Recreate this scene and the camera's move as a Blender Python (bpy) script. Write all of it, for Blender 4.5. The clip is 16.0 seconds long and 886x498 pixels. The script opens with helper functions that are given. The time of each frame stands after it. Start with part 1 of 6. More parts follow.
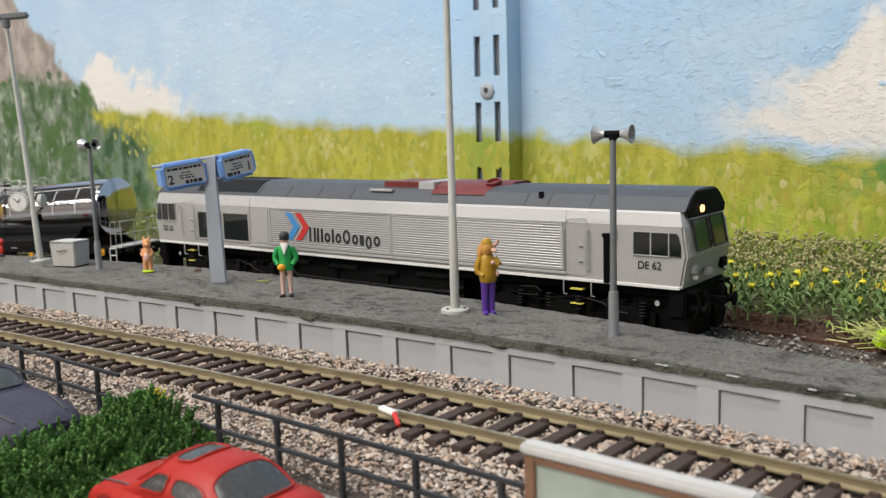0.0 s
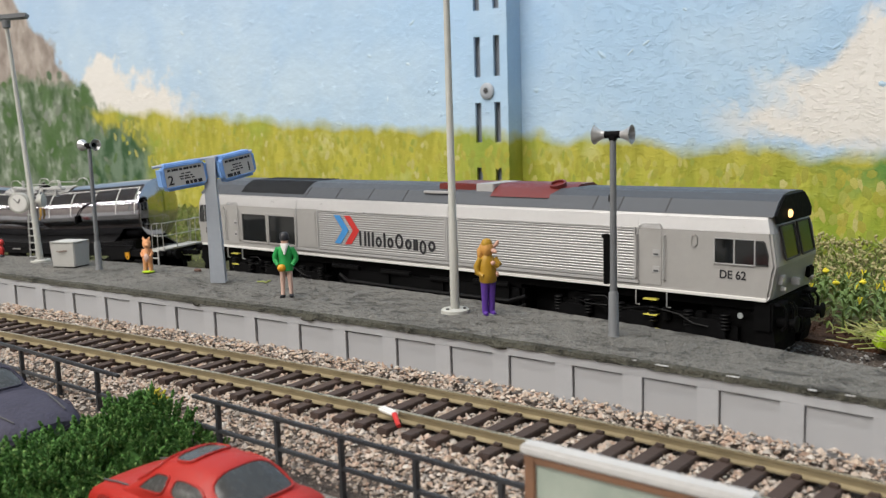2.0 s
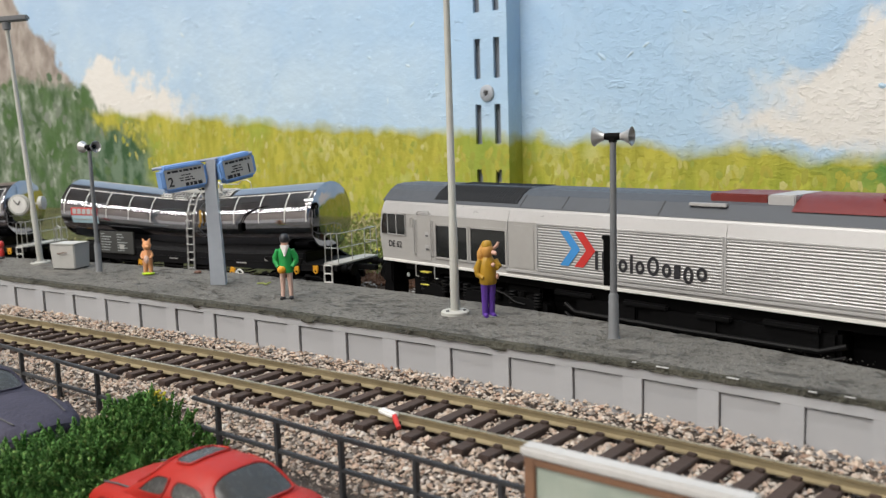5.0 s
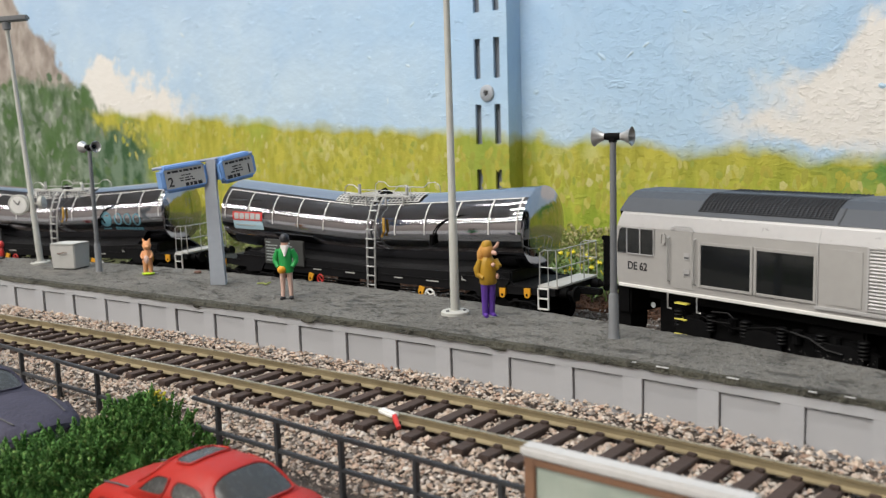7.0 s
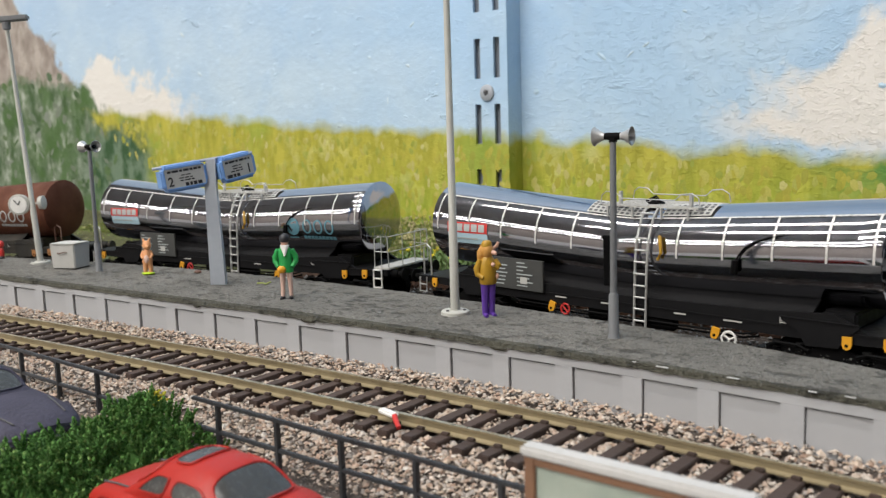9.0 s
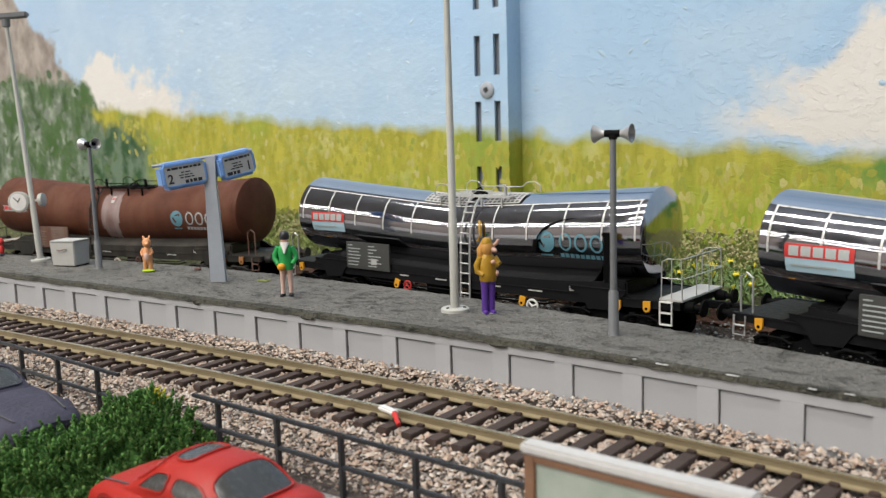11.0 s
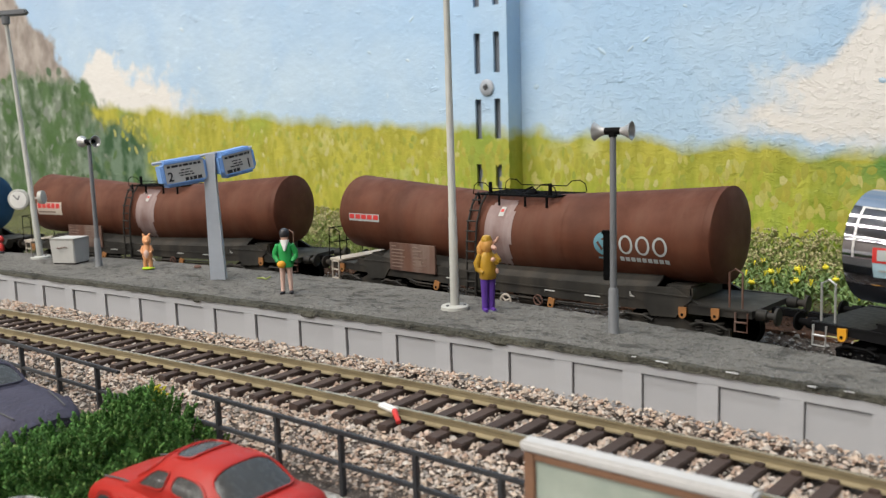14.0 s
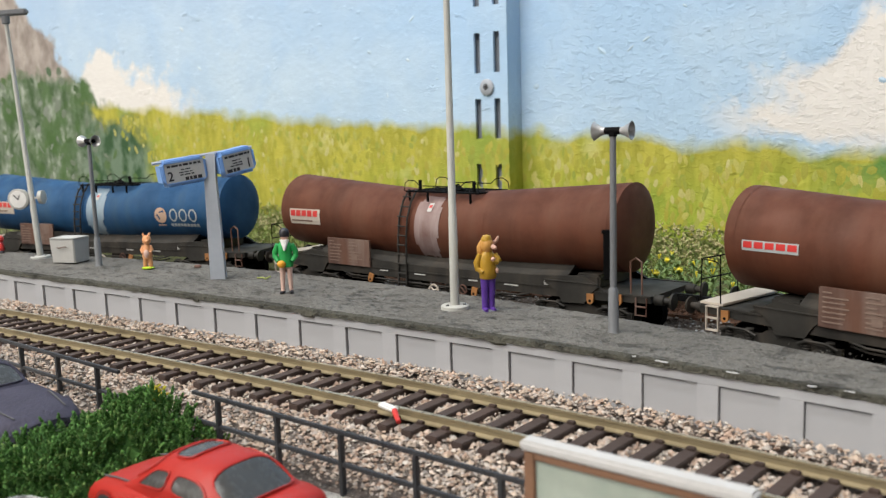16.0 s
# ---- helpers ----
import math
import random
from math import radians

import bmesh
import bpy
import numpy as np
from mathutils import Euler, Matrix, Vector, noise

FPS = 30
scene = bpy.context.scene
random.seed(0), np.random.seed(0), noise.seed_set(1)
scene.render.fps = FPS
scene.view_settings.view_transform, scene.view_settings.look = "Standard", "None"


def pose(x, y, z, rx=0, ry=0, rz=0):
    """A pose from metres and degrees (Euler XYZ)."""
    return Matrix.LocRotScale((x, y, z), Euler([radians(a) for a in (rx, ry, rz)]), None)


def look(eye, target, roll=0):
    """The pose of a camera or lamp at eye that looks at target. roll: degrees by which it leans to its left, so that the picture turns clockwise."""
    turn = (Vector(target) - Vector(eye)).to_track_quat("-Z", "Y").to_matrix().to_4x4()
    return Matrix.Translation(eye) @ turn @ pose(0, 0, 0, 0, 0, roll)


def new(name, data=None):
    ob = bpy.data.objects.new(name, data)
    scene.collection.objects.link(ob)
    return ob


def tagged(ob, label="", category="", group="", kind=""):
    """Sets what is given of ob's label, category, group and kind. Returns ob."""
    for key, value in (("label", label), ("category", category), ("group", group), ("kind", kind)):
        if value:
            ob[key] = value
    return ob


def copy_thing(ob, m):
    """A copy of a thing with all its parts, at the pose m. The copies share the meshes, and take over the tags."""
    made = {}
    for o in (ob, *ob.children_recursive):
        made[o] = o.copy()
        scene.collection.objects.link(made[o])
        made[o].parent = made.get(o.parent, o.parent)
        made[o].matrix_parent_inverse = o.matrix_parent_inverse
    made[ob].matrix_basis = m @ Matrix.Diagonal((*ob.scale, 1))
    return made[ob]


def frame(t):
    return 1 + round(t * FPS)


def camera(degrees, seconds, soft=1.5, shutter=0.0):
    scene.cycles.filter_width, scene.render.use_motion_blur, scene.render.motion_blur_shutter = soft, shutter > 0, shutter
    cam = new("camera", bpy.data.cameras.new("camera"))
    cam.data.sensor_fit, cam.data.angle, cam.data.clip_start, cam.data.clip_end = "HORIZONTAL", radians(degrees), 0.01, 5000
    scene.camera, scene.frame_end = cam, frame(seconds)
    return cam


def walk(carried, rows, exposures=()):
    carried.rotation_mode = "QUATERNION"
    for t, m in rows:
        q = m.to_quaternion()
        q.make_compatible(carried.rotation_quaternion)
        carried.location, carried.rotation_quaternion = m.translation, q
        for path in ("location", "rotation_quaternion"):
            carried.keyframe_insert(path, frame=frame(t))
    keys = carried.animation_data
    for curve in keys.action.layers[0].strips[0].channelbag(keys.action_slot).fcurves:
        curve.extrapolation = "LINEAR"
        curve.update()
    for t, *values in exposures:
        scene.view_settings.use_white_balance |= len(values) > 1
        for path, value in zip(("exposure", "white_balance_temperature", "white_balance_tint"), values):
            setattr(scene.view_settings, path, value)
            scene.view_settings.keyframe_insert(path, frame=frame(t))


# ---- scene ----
cam = camera(52.75, 16.0, soft=1.3)
EYE = Vector((0.0, -0.23776, 0.06059))


def aim(nod):
    """The camera's pose; nod: degrees by which the held camera tips up."""
    turn, tip = radians(39.1456), radians(-7.878 + nod)
    way = Vector((-math.sin(turn) * math.cos(tip), math.cos(turn) * math.cos(tip), math.sin(tip)))
    return look(EYE, EYE + way, -1.7318)


walk(cam, [(0, aim(0)), (1.0, aim(0)), (2.0, aim(0.03)), (2.5, aim(0.1)), (3.5, aim(0.145)), (6.3, aim(0.145)),
           (8.5, aim(0.145)), (9.2, aim(0.12)), (11.3, aim(-0.055)), (12.5, aim(-0.075)), (13.5, aim(-0.16)),
           (14.5, aim(-0.21)), (16.0, aim(-0.215))],
     [(0, 0.0), (12.0, 0.0), (14.0, 0.06), (16.0, 0.13)])
cam.data.dof.use_dof, cam.data.dof.focus_distance, cam.data.dof.aperture_fstop = True, 0.26, 36.0

# ---- light: a windowless club room with rows of strip lights under the ceiling ----
world = bpy.data.worlds.new("room_air")
world.use_nodes = True
world.node_tree.nodes["Background"].inputs[0].default_value = (0.9, 0.95, 1.0, 1)
world.node_tree.nodes["Background"].inputs[1].default_value = 0.03
scene.world = world
scene.view_settings.exposure = 0.0


def strip_lamp(x, y, z, sx, sy, watts, colour=(1.0, 0.96, 0.9)):
    data = bpy.data.lights.new("strip_lamp", "AREA")
    data.shape, data.size, data.size_y, data.energy, data.color = "RECTANGLE", sx, sy, watts, colour
    ob = new("strip_lamp", data)
    ob.location = (x, y, z)
    return ob


strip_lamp(-0.45, -0.36, 1.285, 1.5, 0.04, 12.0)
strip_lamp(-0.45, -0.95, 1.285, 1.5, 0.04, 19)
strip_lamp(-0.35, -1.55, 1.285, 1.5, 0.04, 19)
for row in (-2.3, -3.1):
    strip_lamp(-1.9, row, 1.285, 4.2, 0.045, 32)

# ---- helpers: all shapes are drawn in millimetres ----
MM = 0.001


def mm(x, y, z, rx=0, ry=0, rz=0):
    return pose(x * MM, y * MM, z * MM, rx, ry, rz)


def thing(name, label, category, m=None, group="", kind=""):
    ob = tagged(new(name), label, category, group, kind)
    ob.empty_display_size = 0.01
    if m is not None:
        ob.matrix_basis = m
    return ob


def mesh_of(bm, material, name="mesh", smooth=False):
    bmesh.ops.scale(bm, vec=(MM, MM, MM), verts=bm.verts)
    bmesh.ops.recalc_face_normals(bm, faces=bm.faces)
    me = bpy.data.meshes.new(name)
    bm.to_mesh(me)
    bm.free()
    for mt in material if isinstance(material, (list, tuple)) else [material]:
        me.materials.append(mt)
    if smooth:
        me.shade_smooth()
        me.set_sharp_from_angle(angle=radians(38))
    return me


def part(name, bm, material, parent, label="", smooth=False, m=None):
    ob = new(name, mesh_of(bm, material, name, smooth))
    ob.parent = parent
    if m is not None:
        ob.matrix_basis = m
    if label:
        ob["label"] = label
    return ob


def piece(name, me, parent, m):
    ob = new(name, me)
    ob.parent = parent
    ob.matrix_basis = m
    return ob


def solo(name, bm, material, label, category="", kind="", smooth=False, m=None, group=""):
    ob = new(name, mesh_of(bm, material, name, smooth))
    if m is not None:
        ob.matrix_basis = m
    return tagged(ob, label, category, group, kind)


def soup(name, verts, faces, material, parent=None, smooth=False):
    """One mesh from arrays in millimetres."""
    me = bpy.data.meshes.new(name)
    me.from_pydata((np.asarray(verts, float) * MM).tolist(), [], [tuple(int(i) for i in f) for f in faces])
    me.materials.append(material)
    if smooth:
        me.shade_smooth()
    ob = new(name, me)
    ob.parent = parent
    return ob


def B():
    return bmesh.new()


def face(bm, vs, mi=0):
    f = bm.faces.new(vs)
    f.material_index = mi
    return f


def box(bm, x0, y0, z0, x1, y1, z1, bevel=0.0, mi=0, m=None):
    pts = [(x0, y0, z0), (x1, y0, z0), (x1, y1, z0), (x0, y1, z0), (x0, y0, z1), (x1, y0, z1), (x1, y1, z1), (x0, y1, z1)]
    v = [bm.verts.new(m @ Vector(p) if m is not None else p) for p in pts]
    fs = [face(bm, [v[i] for i in q], mi) for q in ((0, 3, 2, 1), (4, 5, 6, 7), (0, 1, 5, 4), (1, 2, 6, 5), (2, 3, 7, 6), (3, 0, 4, 7))]
    if bevel:
        es = list({e for f in fs for e in f.edges})
        bmesh.ops.bevel(bm, geom=es, offset=bevel, segments=2, affect="EDGES", material=-1)


def loft(bm, rings, cap=True, mi=0, closed=True):
    vs = [[bm.verts.new(p) for p in r] for r in rings]
    n = len(vs[0])
    for a, b in zip(vs, vs[1:]):
        for i in range(n if closed else n - 1):
            face(bm, (a[i], a[(i + 1) % n], b[(i + 1) % n], b[i]), mi)
    if cap:
        face(bm, vs[0], mi)
        face(bm, vs[-1], mi)


def ring(c, u, v, r, n):
    return [c + u * (r * math.cos(2 * math.pi * i / n)) + v * (r * math.sin(2 * math.pi * i / n)) for i in range(n)]


def rod(bm, a, b, r0, r1=None, n=10, mi=0):
    a, b = Vector(a), Vector(b)
    d = (b - a).normalized()
    u = d.orthogonal().normalized()
    v = d.cross(u)
    loft(bm, [ring(a, u, v, r0, n), ring(b, u, v, r0 if r1 is None else r1, n)], mi=mi)


def turned(bm, a, axis, profile, n=20, mi=0):
    """A turned body: profile of (distance along the axis, radius)."""
    a, d = Vector(a), Vector(axis).normalized()
    u = d.orthogonal().normalized()
    v = d.cross(u)
    loft(bm, [ring(a + d * s, u, v, r, n) for s, r in profile], mi=mi)


def wire(bm, pts, r, n=6, mi=0):
    pts = [Vector(p) for p in pts]
    rings = []
    for i, p in enumerate(pts):
        d = (pts[min(i + 1, len(pts) - 1)] - pts[max(i - 1, 0)]).normalized()
        u = d.cross(Vector((0.31, 0.2, 0.93))).normalized()
        rings.append(ring(p, u, d.cross(u), r, n))
    loft(bm, rings, mi=mi)


def prism(bm, outline, y0, y1, mi=0):
    """An outline in x and z, drawn out from y0 to y1."""
    loft(bm, [[(x, y0, z) for x, z in outline], [(x, y1, z) for x, z in outline]], mi=mi)


def blob(bm, c, r, n=10, k=7, mi=0):
    """A rounded lump with radii r."""
    c = Vector(c)
    rings = []
    for j in range(1, k):
        a = math.pi * j / k
        rings.append([(c.x + r[0] * math.sin(a) * math.cos(2 * math.pi * i / n), c.y + r[1] * math.sin(a) * math.sin(2 * math.pi * i / n), c.z - r[2] * math.cos(a)) for i in range(n)])
    loft(bm, rings, mi=mi)


# ---- the lines of the two tracks, in millimetres ----
def bend(u, ka, kb, h, low, high):
    v = min(max(u + 200.0, low), high)
    slope = -(h + ka * v + kb * v * v / 2)
    y = -(h * v + ka * v * v / 2 + kb * v ** 3 / 6) + slope * (u + 200.0 - v)
    return y, math.atan(slope)


def rear(u, lat=0.0):
    y, th = bend(u, 0.0012987, -8.835e-07, 0.0, -250.0, 250.0)
    return u - math.sin(th) * lat, y + math.cos(th) * lat, th


def fore(u, lat=0.0):
    y, th = bend(u, 0.00035738, 4.4796e-06, -0.067714, -170.0, 190.0)
    return u - math.sin(th) * lat, y + math.cos(th) * lat, th


GRID = np.arange(-1400.0, 1200.0, 2.0)
LINE = np.array([rear(u)[:2] for u in GRID])
ARC = np.concatenate([[0], np.cumsum(np.hypot(*np.diff(LINE, axis=0).T))])
ARC -= np.interp(-200.0, GRID, ARC)


def on_line(s):
    x, y, th = rear(float(np.interp(s, ARC, GRID)))
    return Vector((x, y))


# ---- materials ----
def tree_of(name):
    m = bpy.data.materials.new(name)
    m.use_nodes = True
    return m, m.node_tree, m.node_tree.nodes["Principled BSDF"]


def node(nt, kind, **values):
    n = nt.nodes.new(kind)
    for k, v in values.items():
        n.inputs[k].default_value = v
    return n


def mixed(nt, fac, a, b):
    n = nt.nodes.new("ShaderNodeMix")
    n.data_type = "RGBA"
    for sock, v in ((n.inputs[0], fac), (n.inputs[6], a), (n.inputs[7], b)):
        if isinstance(v, (tuple, float, int)):
            sock.default_value = (*v, 1) if isinstance(v, tuple) else v
        else:
            nt.links.new(v, sock)
    return n.outputs[2]


def span(nt, value, a, b, lo=0.0, hi=1.0):
    n = nt.nodes.new("ShaderNodeMapRange")
    n.inputs[1].default_value, n.inputs[2].default_value, n.inputs[3].default_value, n.inputs[4].default_value = a, b, lo, hi
    nt.links.new(value, n.inputs[0])
    return n.outputs[0]


def calc(nt, op, a, b=0.0, c=0.0):
    n = nt.nodes.new("ShaderNodeMath")
    n.operation = op
    for sock, v in zip(n.inputs, (a, b, c)):
        if isinstance(v, (float, int)):
            sock.default_value = v
        else:
            nt.links.new(v, sock)
    return n.outputs[0]


def grain(nt, coord, scale, detail=4.0, rough=0.55, stretch=None):
    if stretch:
        mp = nt.nodes.new("ShaderNodeMapping")
        mp.inputs["Scale"].default_value = stretch
        nt.links.new(coord, mp.inputs[0])
        coord = mp.outputs[0]
    n = node(nt, "ShaderNodeTexNoise", Scale=scale, Detail=detail, Roughness=rough)
    nt.links.new(coord, n.inputs["Vector"])
    return n.outputs["Fac"]


def bumped(nt, bsdf, height, strength, dist):
    b = node(nt, "ShaderNodeBump", Strength=strength, Distance=dist)
    nt.links.new(height, b.inputs["Height"])
    nt.links.new(b.outputs[0], bsdf.inputs["Normal"])


def surface(name, c1, c2=None, rough=0.6, metal=0.0, fine=900.0, coarse=60.0, bump=0.15, dist=0.0002, vary=None, spec=0.5, stretch=None):
    """A plain surface with grain at two scales. vary: "piece" or "island" shifts the colour from one to the next."""
    m, nt, bs = tree_of(name)
    co = nt.nodes.new("ShaderNodeTexCoord").outputs["Object"]
    a, b = grain(nt, co, fine, stretch=stretch), grain(nt, co, coarse, 3.0)
    c2 = c2 or tuple(x * 0.78 for x in c1)
    both = calc(nt, "ADD", calc(nt, "MULTIPLY", a, 0.5), calc(nt, "MULTIPLY", b, 0.5))
    if vary == "piece":
        both = calc(nt, "ADD", calc(nt, "MULTIPLY", both, 0.5), calc(nt, "MULTIPLY", nt.nodes.new("ShaderNodeObjectInfo").outputs["Random"], 0.5))
    if vary == "island":
        both = calc(nt, "ADD", calc(nt, "MULTIPLY", both, 0.35), calc(nt, "MULTIPLY", nt.nodes.new("ShaderNodeNewGeometry").outputs["Random Per Island"], 0.65))
    fac = span(nt, both, 0.3, 0.7) if vary is None else both
    nt.links.new(mixed(nt, fac, c2, c1), bs.inputs["Base Color"])
    nt.links.new(span(nt, a, 0.3, 0.7, max(rough - min(0.08, rough * 0.4), 0.02), min(rough + min(0.08, rough * 0.4), 1.0)), bs.inputs["Roughness"])
    bs.inputs["Metallic"].default_value = metal
    bs.inputs["Specular IOR Level"].default_value = spec
    if bump:
        bumped(nt, bs, a, bump, dist)
    return m


def many(name, stops, rough=0.8, bump=0.0, fine=1500.0):
    """Loose pieces, each with a colour of its own picked from the stops."""
    m, nt, bs = tree_of(name)
    ramp = nt.nodes.new("ShaderNodeValToRGB")
    el = ramp.color_ramp.elements
    while len(el) < len(stops):
        el.new(0.5)
    for i, c in enumerate(stops):
        el[i].position, el[i].color = i / (len(stops) - 1), (*c, 1)
    nt.links.new(nt.nodes.new("ShaderNodeNewGeometry").outputs["Random Per Island"], ramp.inputs[0])
    co = nt.nodes.new("ShaderNodeTexCoord").outputs["Object"]
    g = grain(nt, co, fine, 2.0)
    nt.links.new(mixed(nt, span(nt, g, 0.3, 0.7, 0.0, 0.35), ramp.outputs[0], tuple(x * 0.5 for x in stops[0])), bs.inputs["Base Color"])
    bs.inputs["Roughness"].default_value = rough
    if bump:
        bumped(nt, bs, g, bump, 0.0002)
    return m


def mural():
    """Sky, clouds, a hill and a meadow brushed on rough plaster."""
    m, nt, bs = tree_of("painted_plaster")
    co = nt.nodes.new("ShaderNodeTexCoord").outputs["Object"]
    sep = nt.nodes.new("ShaderNodeSeparateXYZ")
    nt.links.new(co, sep.inputs[0])
    x, z = sep.outputs["X"], sep.outputs["Z"]
    big, mid, fine = grain(nt, co, 14.0, 5.0), grain(nt, co, 45.0, 5.0, 0.6), grain(nt, co, 320.0, 3.0)
    pale = mixed(nt, span(nt, z, 0.03, 0.17), (0.49, 0.63, 0.77), (0.41, 0.56, 0.75))
    deep = mixed(nt, span(nt, z, 0.03, 0.17), (0.45, 0.615, 0.79), (0.345, 0.54, 0.79))
    sky = mixed(nt, span(nt, x, -0.48, -0.26), pale, deep)
    sky = mixed(nt, span(nt, big, 0.45, 0.72, 0.0, 0.55), sky, (0.64, 0.75, 0.83))
    sky = mixed(nt, span(nt, mid, 0.55, 0.8, 0.0, 0.35), sky, (0.33, 0.53, 0.79))
    wob = calc(nt, "MULTIPLY", calc(nt, "SUBTRACT", mid, 0.5), 0.05)

    def puff(cx, cz, rx, rz, hard):
        dx = calc(nt, "DIVIDE", calc(nt, "SUBTRACT", x, cx), rx)
        dz = calc(nt, "DIVIDE", calc(nt, "SUBTRACT", calc(nt, "ADD", z, wob), cz), rz)
        d = calc(nt, "SQRT", calc(nt, "ADD", calc(nt, "MULTIPLY", dx, dx), calc(nt, "MULTIPLY", dz, dz)))
        return span(nt, calc(nt, "ADD", d, calc(nt, "MULTIPLY", calc(nt, "SUBTRACT", mid, 0.5), 0.9)), 1.0 + hard, 1.0 - hard)

    white = (0.77, 0.745, 0.72)
    for cx, cz, rx, rz, hard in ((-0.648, 0.094, 0.034, 0.026, 0.15), (-0.60, 0.080, 0.062, 0.022, 0.25), (-0.092, 0.068, 0.042, 0.019, 0.3),
                                 (-0.072, 0.080, 0.030, 0.020, 0.25), (-0.118, 0.056, 0.03, 0.008, 0.5)):
        sky = mixed(nt, puff(cx, cz, rx, rz, hard), sky, white)
    daub = grain(nt, co, 55.0, 5.0, 0.6, stretch=(1.3, 1.0, 0.8))
    patch = grain(nt, co, 30.0, 3.0, 0.6)
    rock = mixed(nt, span(nt, daub, 0.40, 0.60), (0.05, 0.10, 0.035), (0.24, 0.29, 0.22))
    rock = mixed(nt, span(nt, patch, 0.46, 0.58, 0.0, 0.8), rock, (0.065, 0.14, 0.035))
    rock = mixed(nt, span(nt, daub, 0.56, 0.70, 0.0, 0.75), rock, (0.52, 0.54, 0.50))
    peak = mixed(nt, span(nt, daub, 0.38, 0.62), (0.27, 0.22, 0.20), (0.46, 0.40, 0.37))
    rock = mixed(nt, span(nt, calc(nt, "ADD", z, wob), 0.104, 0.114, 0.0, 0.92), rock, peak)
    hill = span(nt, calc(nt, "ADD", calc(nt, "ADD", calc(nt, "MULTIPLY", x, 0.75), z), wob), -0.404, -0.412)
    pic = mixed(nt, hill, sky, rock)
    line = calc(nt, "ADD", calc(nt, "MULTIPLY", x, 0.0655), z)
    strokes = grain(nt, co, 70.0, 4.0, 0.6, stretch=(1.7, 1.0, 0.5))
    brim = grain(nt, co, 60.0, 3.0, 0.5)
    meadow = mixed(nt, span(nt, strokes, 0.36, 0.62), (0.32, 0.31, 0.03), (0.48, 0.44, 0.06))
    meadow = mixed(nt, span(nt, mid, 0.56, 0.7), meadow, (0.55, 0.53, 0.18))
    meadow = mixed(nt, span(nt, big, 0.52, 0.66, 0.0, 0.7), meadow, (0.24, 0.36, 0.05))
    edge = calc(nt, "ADD", line, calc(nt, "MULTIPLY", calc(nt, "SUBTRACT", brim, 0.5), 0.016))
    right_of = span(nt, calc(nt, "ADD", calc(nt, "MULTIPLY", x, 0.602), calc(nt, "ADD", z, calc(nt, "MULTIPLY", wob, 0.8))), -0.331, -0.323)
    pic = mixed(nt, calc(nt, "MULTIPLY", span(nt, edge, 0.0405, 0.0340), right_of), pic, meadow)
    low = calc(nt, "ADD", z, calc(nt, "MULTIPLY", calc(nt, "SUBTRACT", big, 0.5), 0.05))
    grass = mixed(nt, span(nt, strokes, 0.4, 0.6), (0.22, 0.33, 0.02), (0.40, 0.47, 0.05))
    foot = calc(nt, "MULTIPLY", span(nt, low, 0.044, 0.016, 0.0, 0.8), span(nt, x, -0.42, -0.30))
    pic = mixed(nt, calc(nt, "MULTIPLY", foot, right_of), pic, grass)
    bush = mixed(nt, span(nt, daub, 0.42, 0.58), (0.03, 0.085, 0.03), (0.15, 0.22, 0.15))
    pic = mixed(nt, puff(-0.64, 0.038, 0.05, 0.03, 0.25), pic, bush)
    pic = mixed(nt, puff(-0.055, 0.034, 0.045, 0.007, 0.4), pic, (0.10, 0.26, 0.05))
    nt.links.new(pic, bs.inputs["Base Color"])
    bs.inputs["Roughness"].default_value = 0.7
    pits = node(nt, "ShaderNodeTexVoronoi", Scale=85.0)
    nt.links.new(co, pits.inputs["Vector"])
    h = calc(nt, "ADD", calc(nt, "MULTIPLY", mid, 0.9), calc(nt, "ADD", calc(nt, "MULTIPLY", fine, 0.14), span(nt, pits.outputs["Distance"], 0.0, 0.16, -0.16, 0.0)))
    smear = grain(nt, co, 75.0, 6.0, 0.7, stretch=(0.7, 1.0, 1.3))
    h = calc(nt, "ADD", h, span(nt, smear, 0.61, 0.68, 0.0, 0.5))
    scrape = grain(nt, co, 330.0, 5.0, 0.75, stretch=(0.8, 1.0, 1.2))
    rough_side = span(nt, x, -0.30, -0.22, 0.25, 1.0)
    h = calc(nt, "ADD", h, calc(nt, "MULTIPLY", span(nt, scrape, 0.5, 0.68, 0.0, 0.27), rough_side))
    bumped(nt, bs, h, 0.5, 0.0022)
    return m


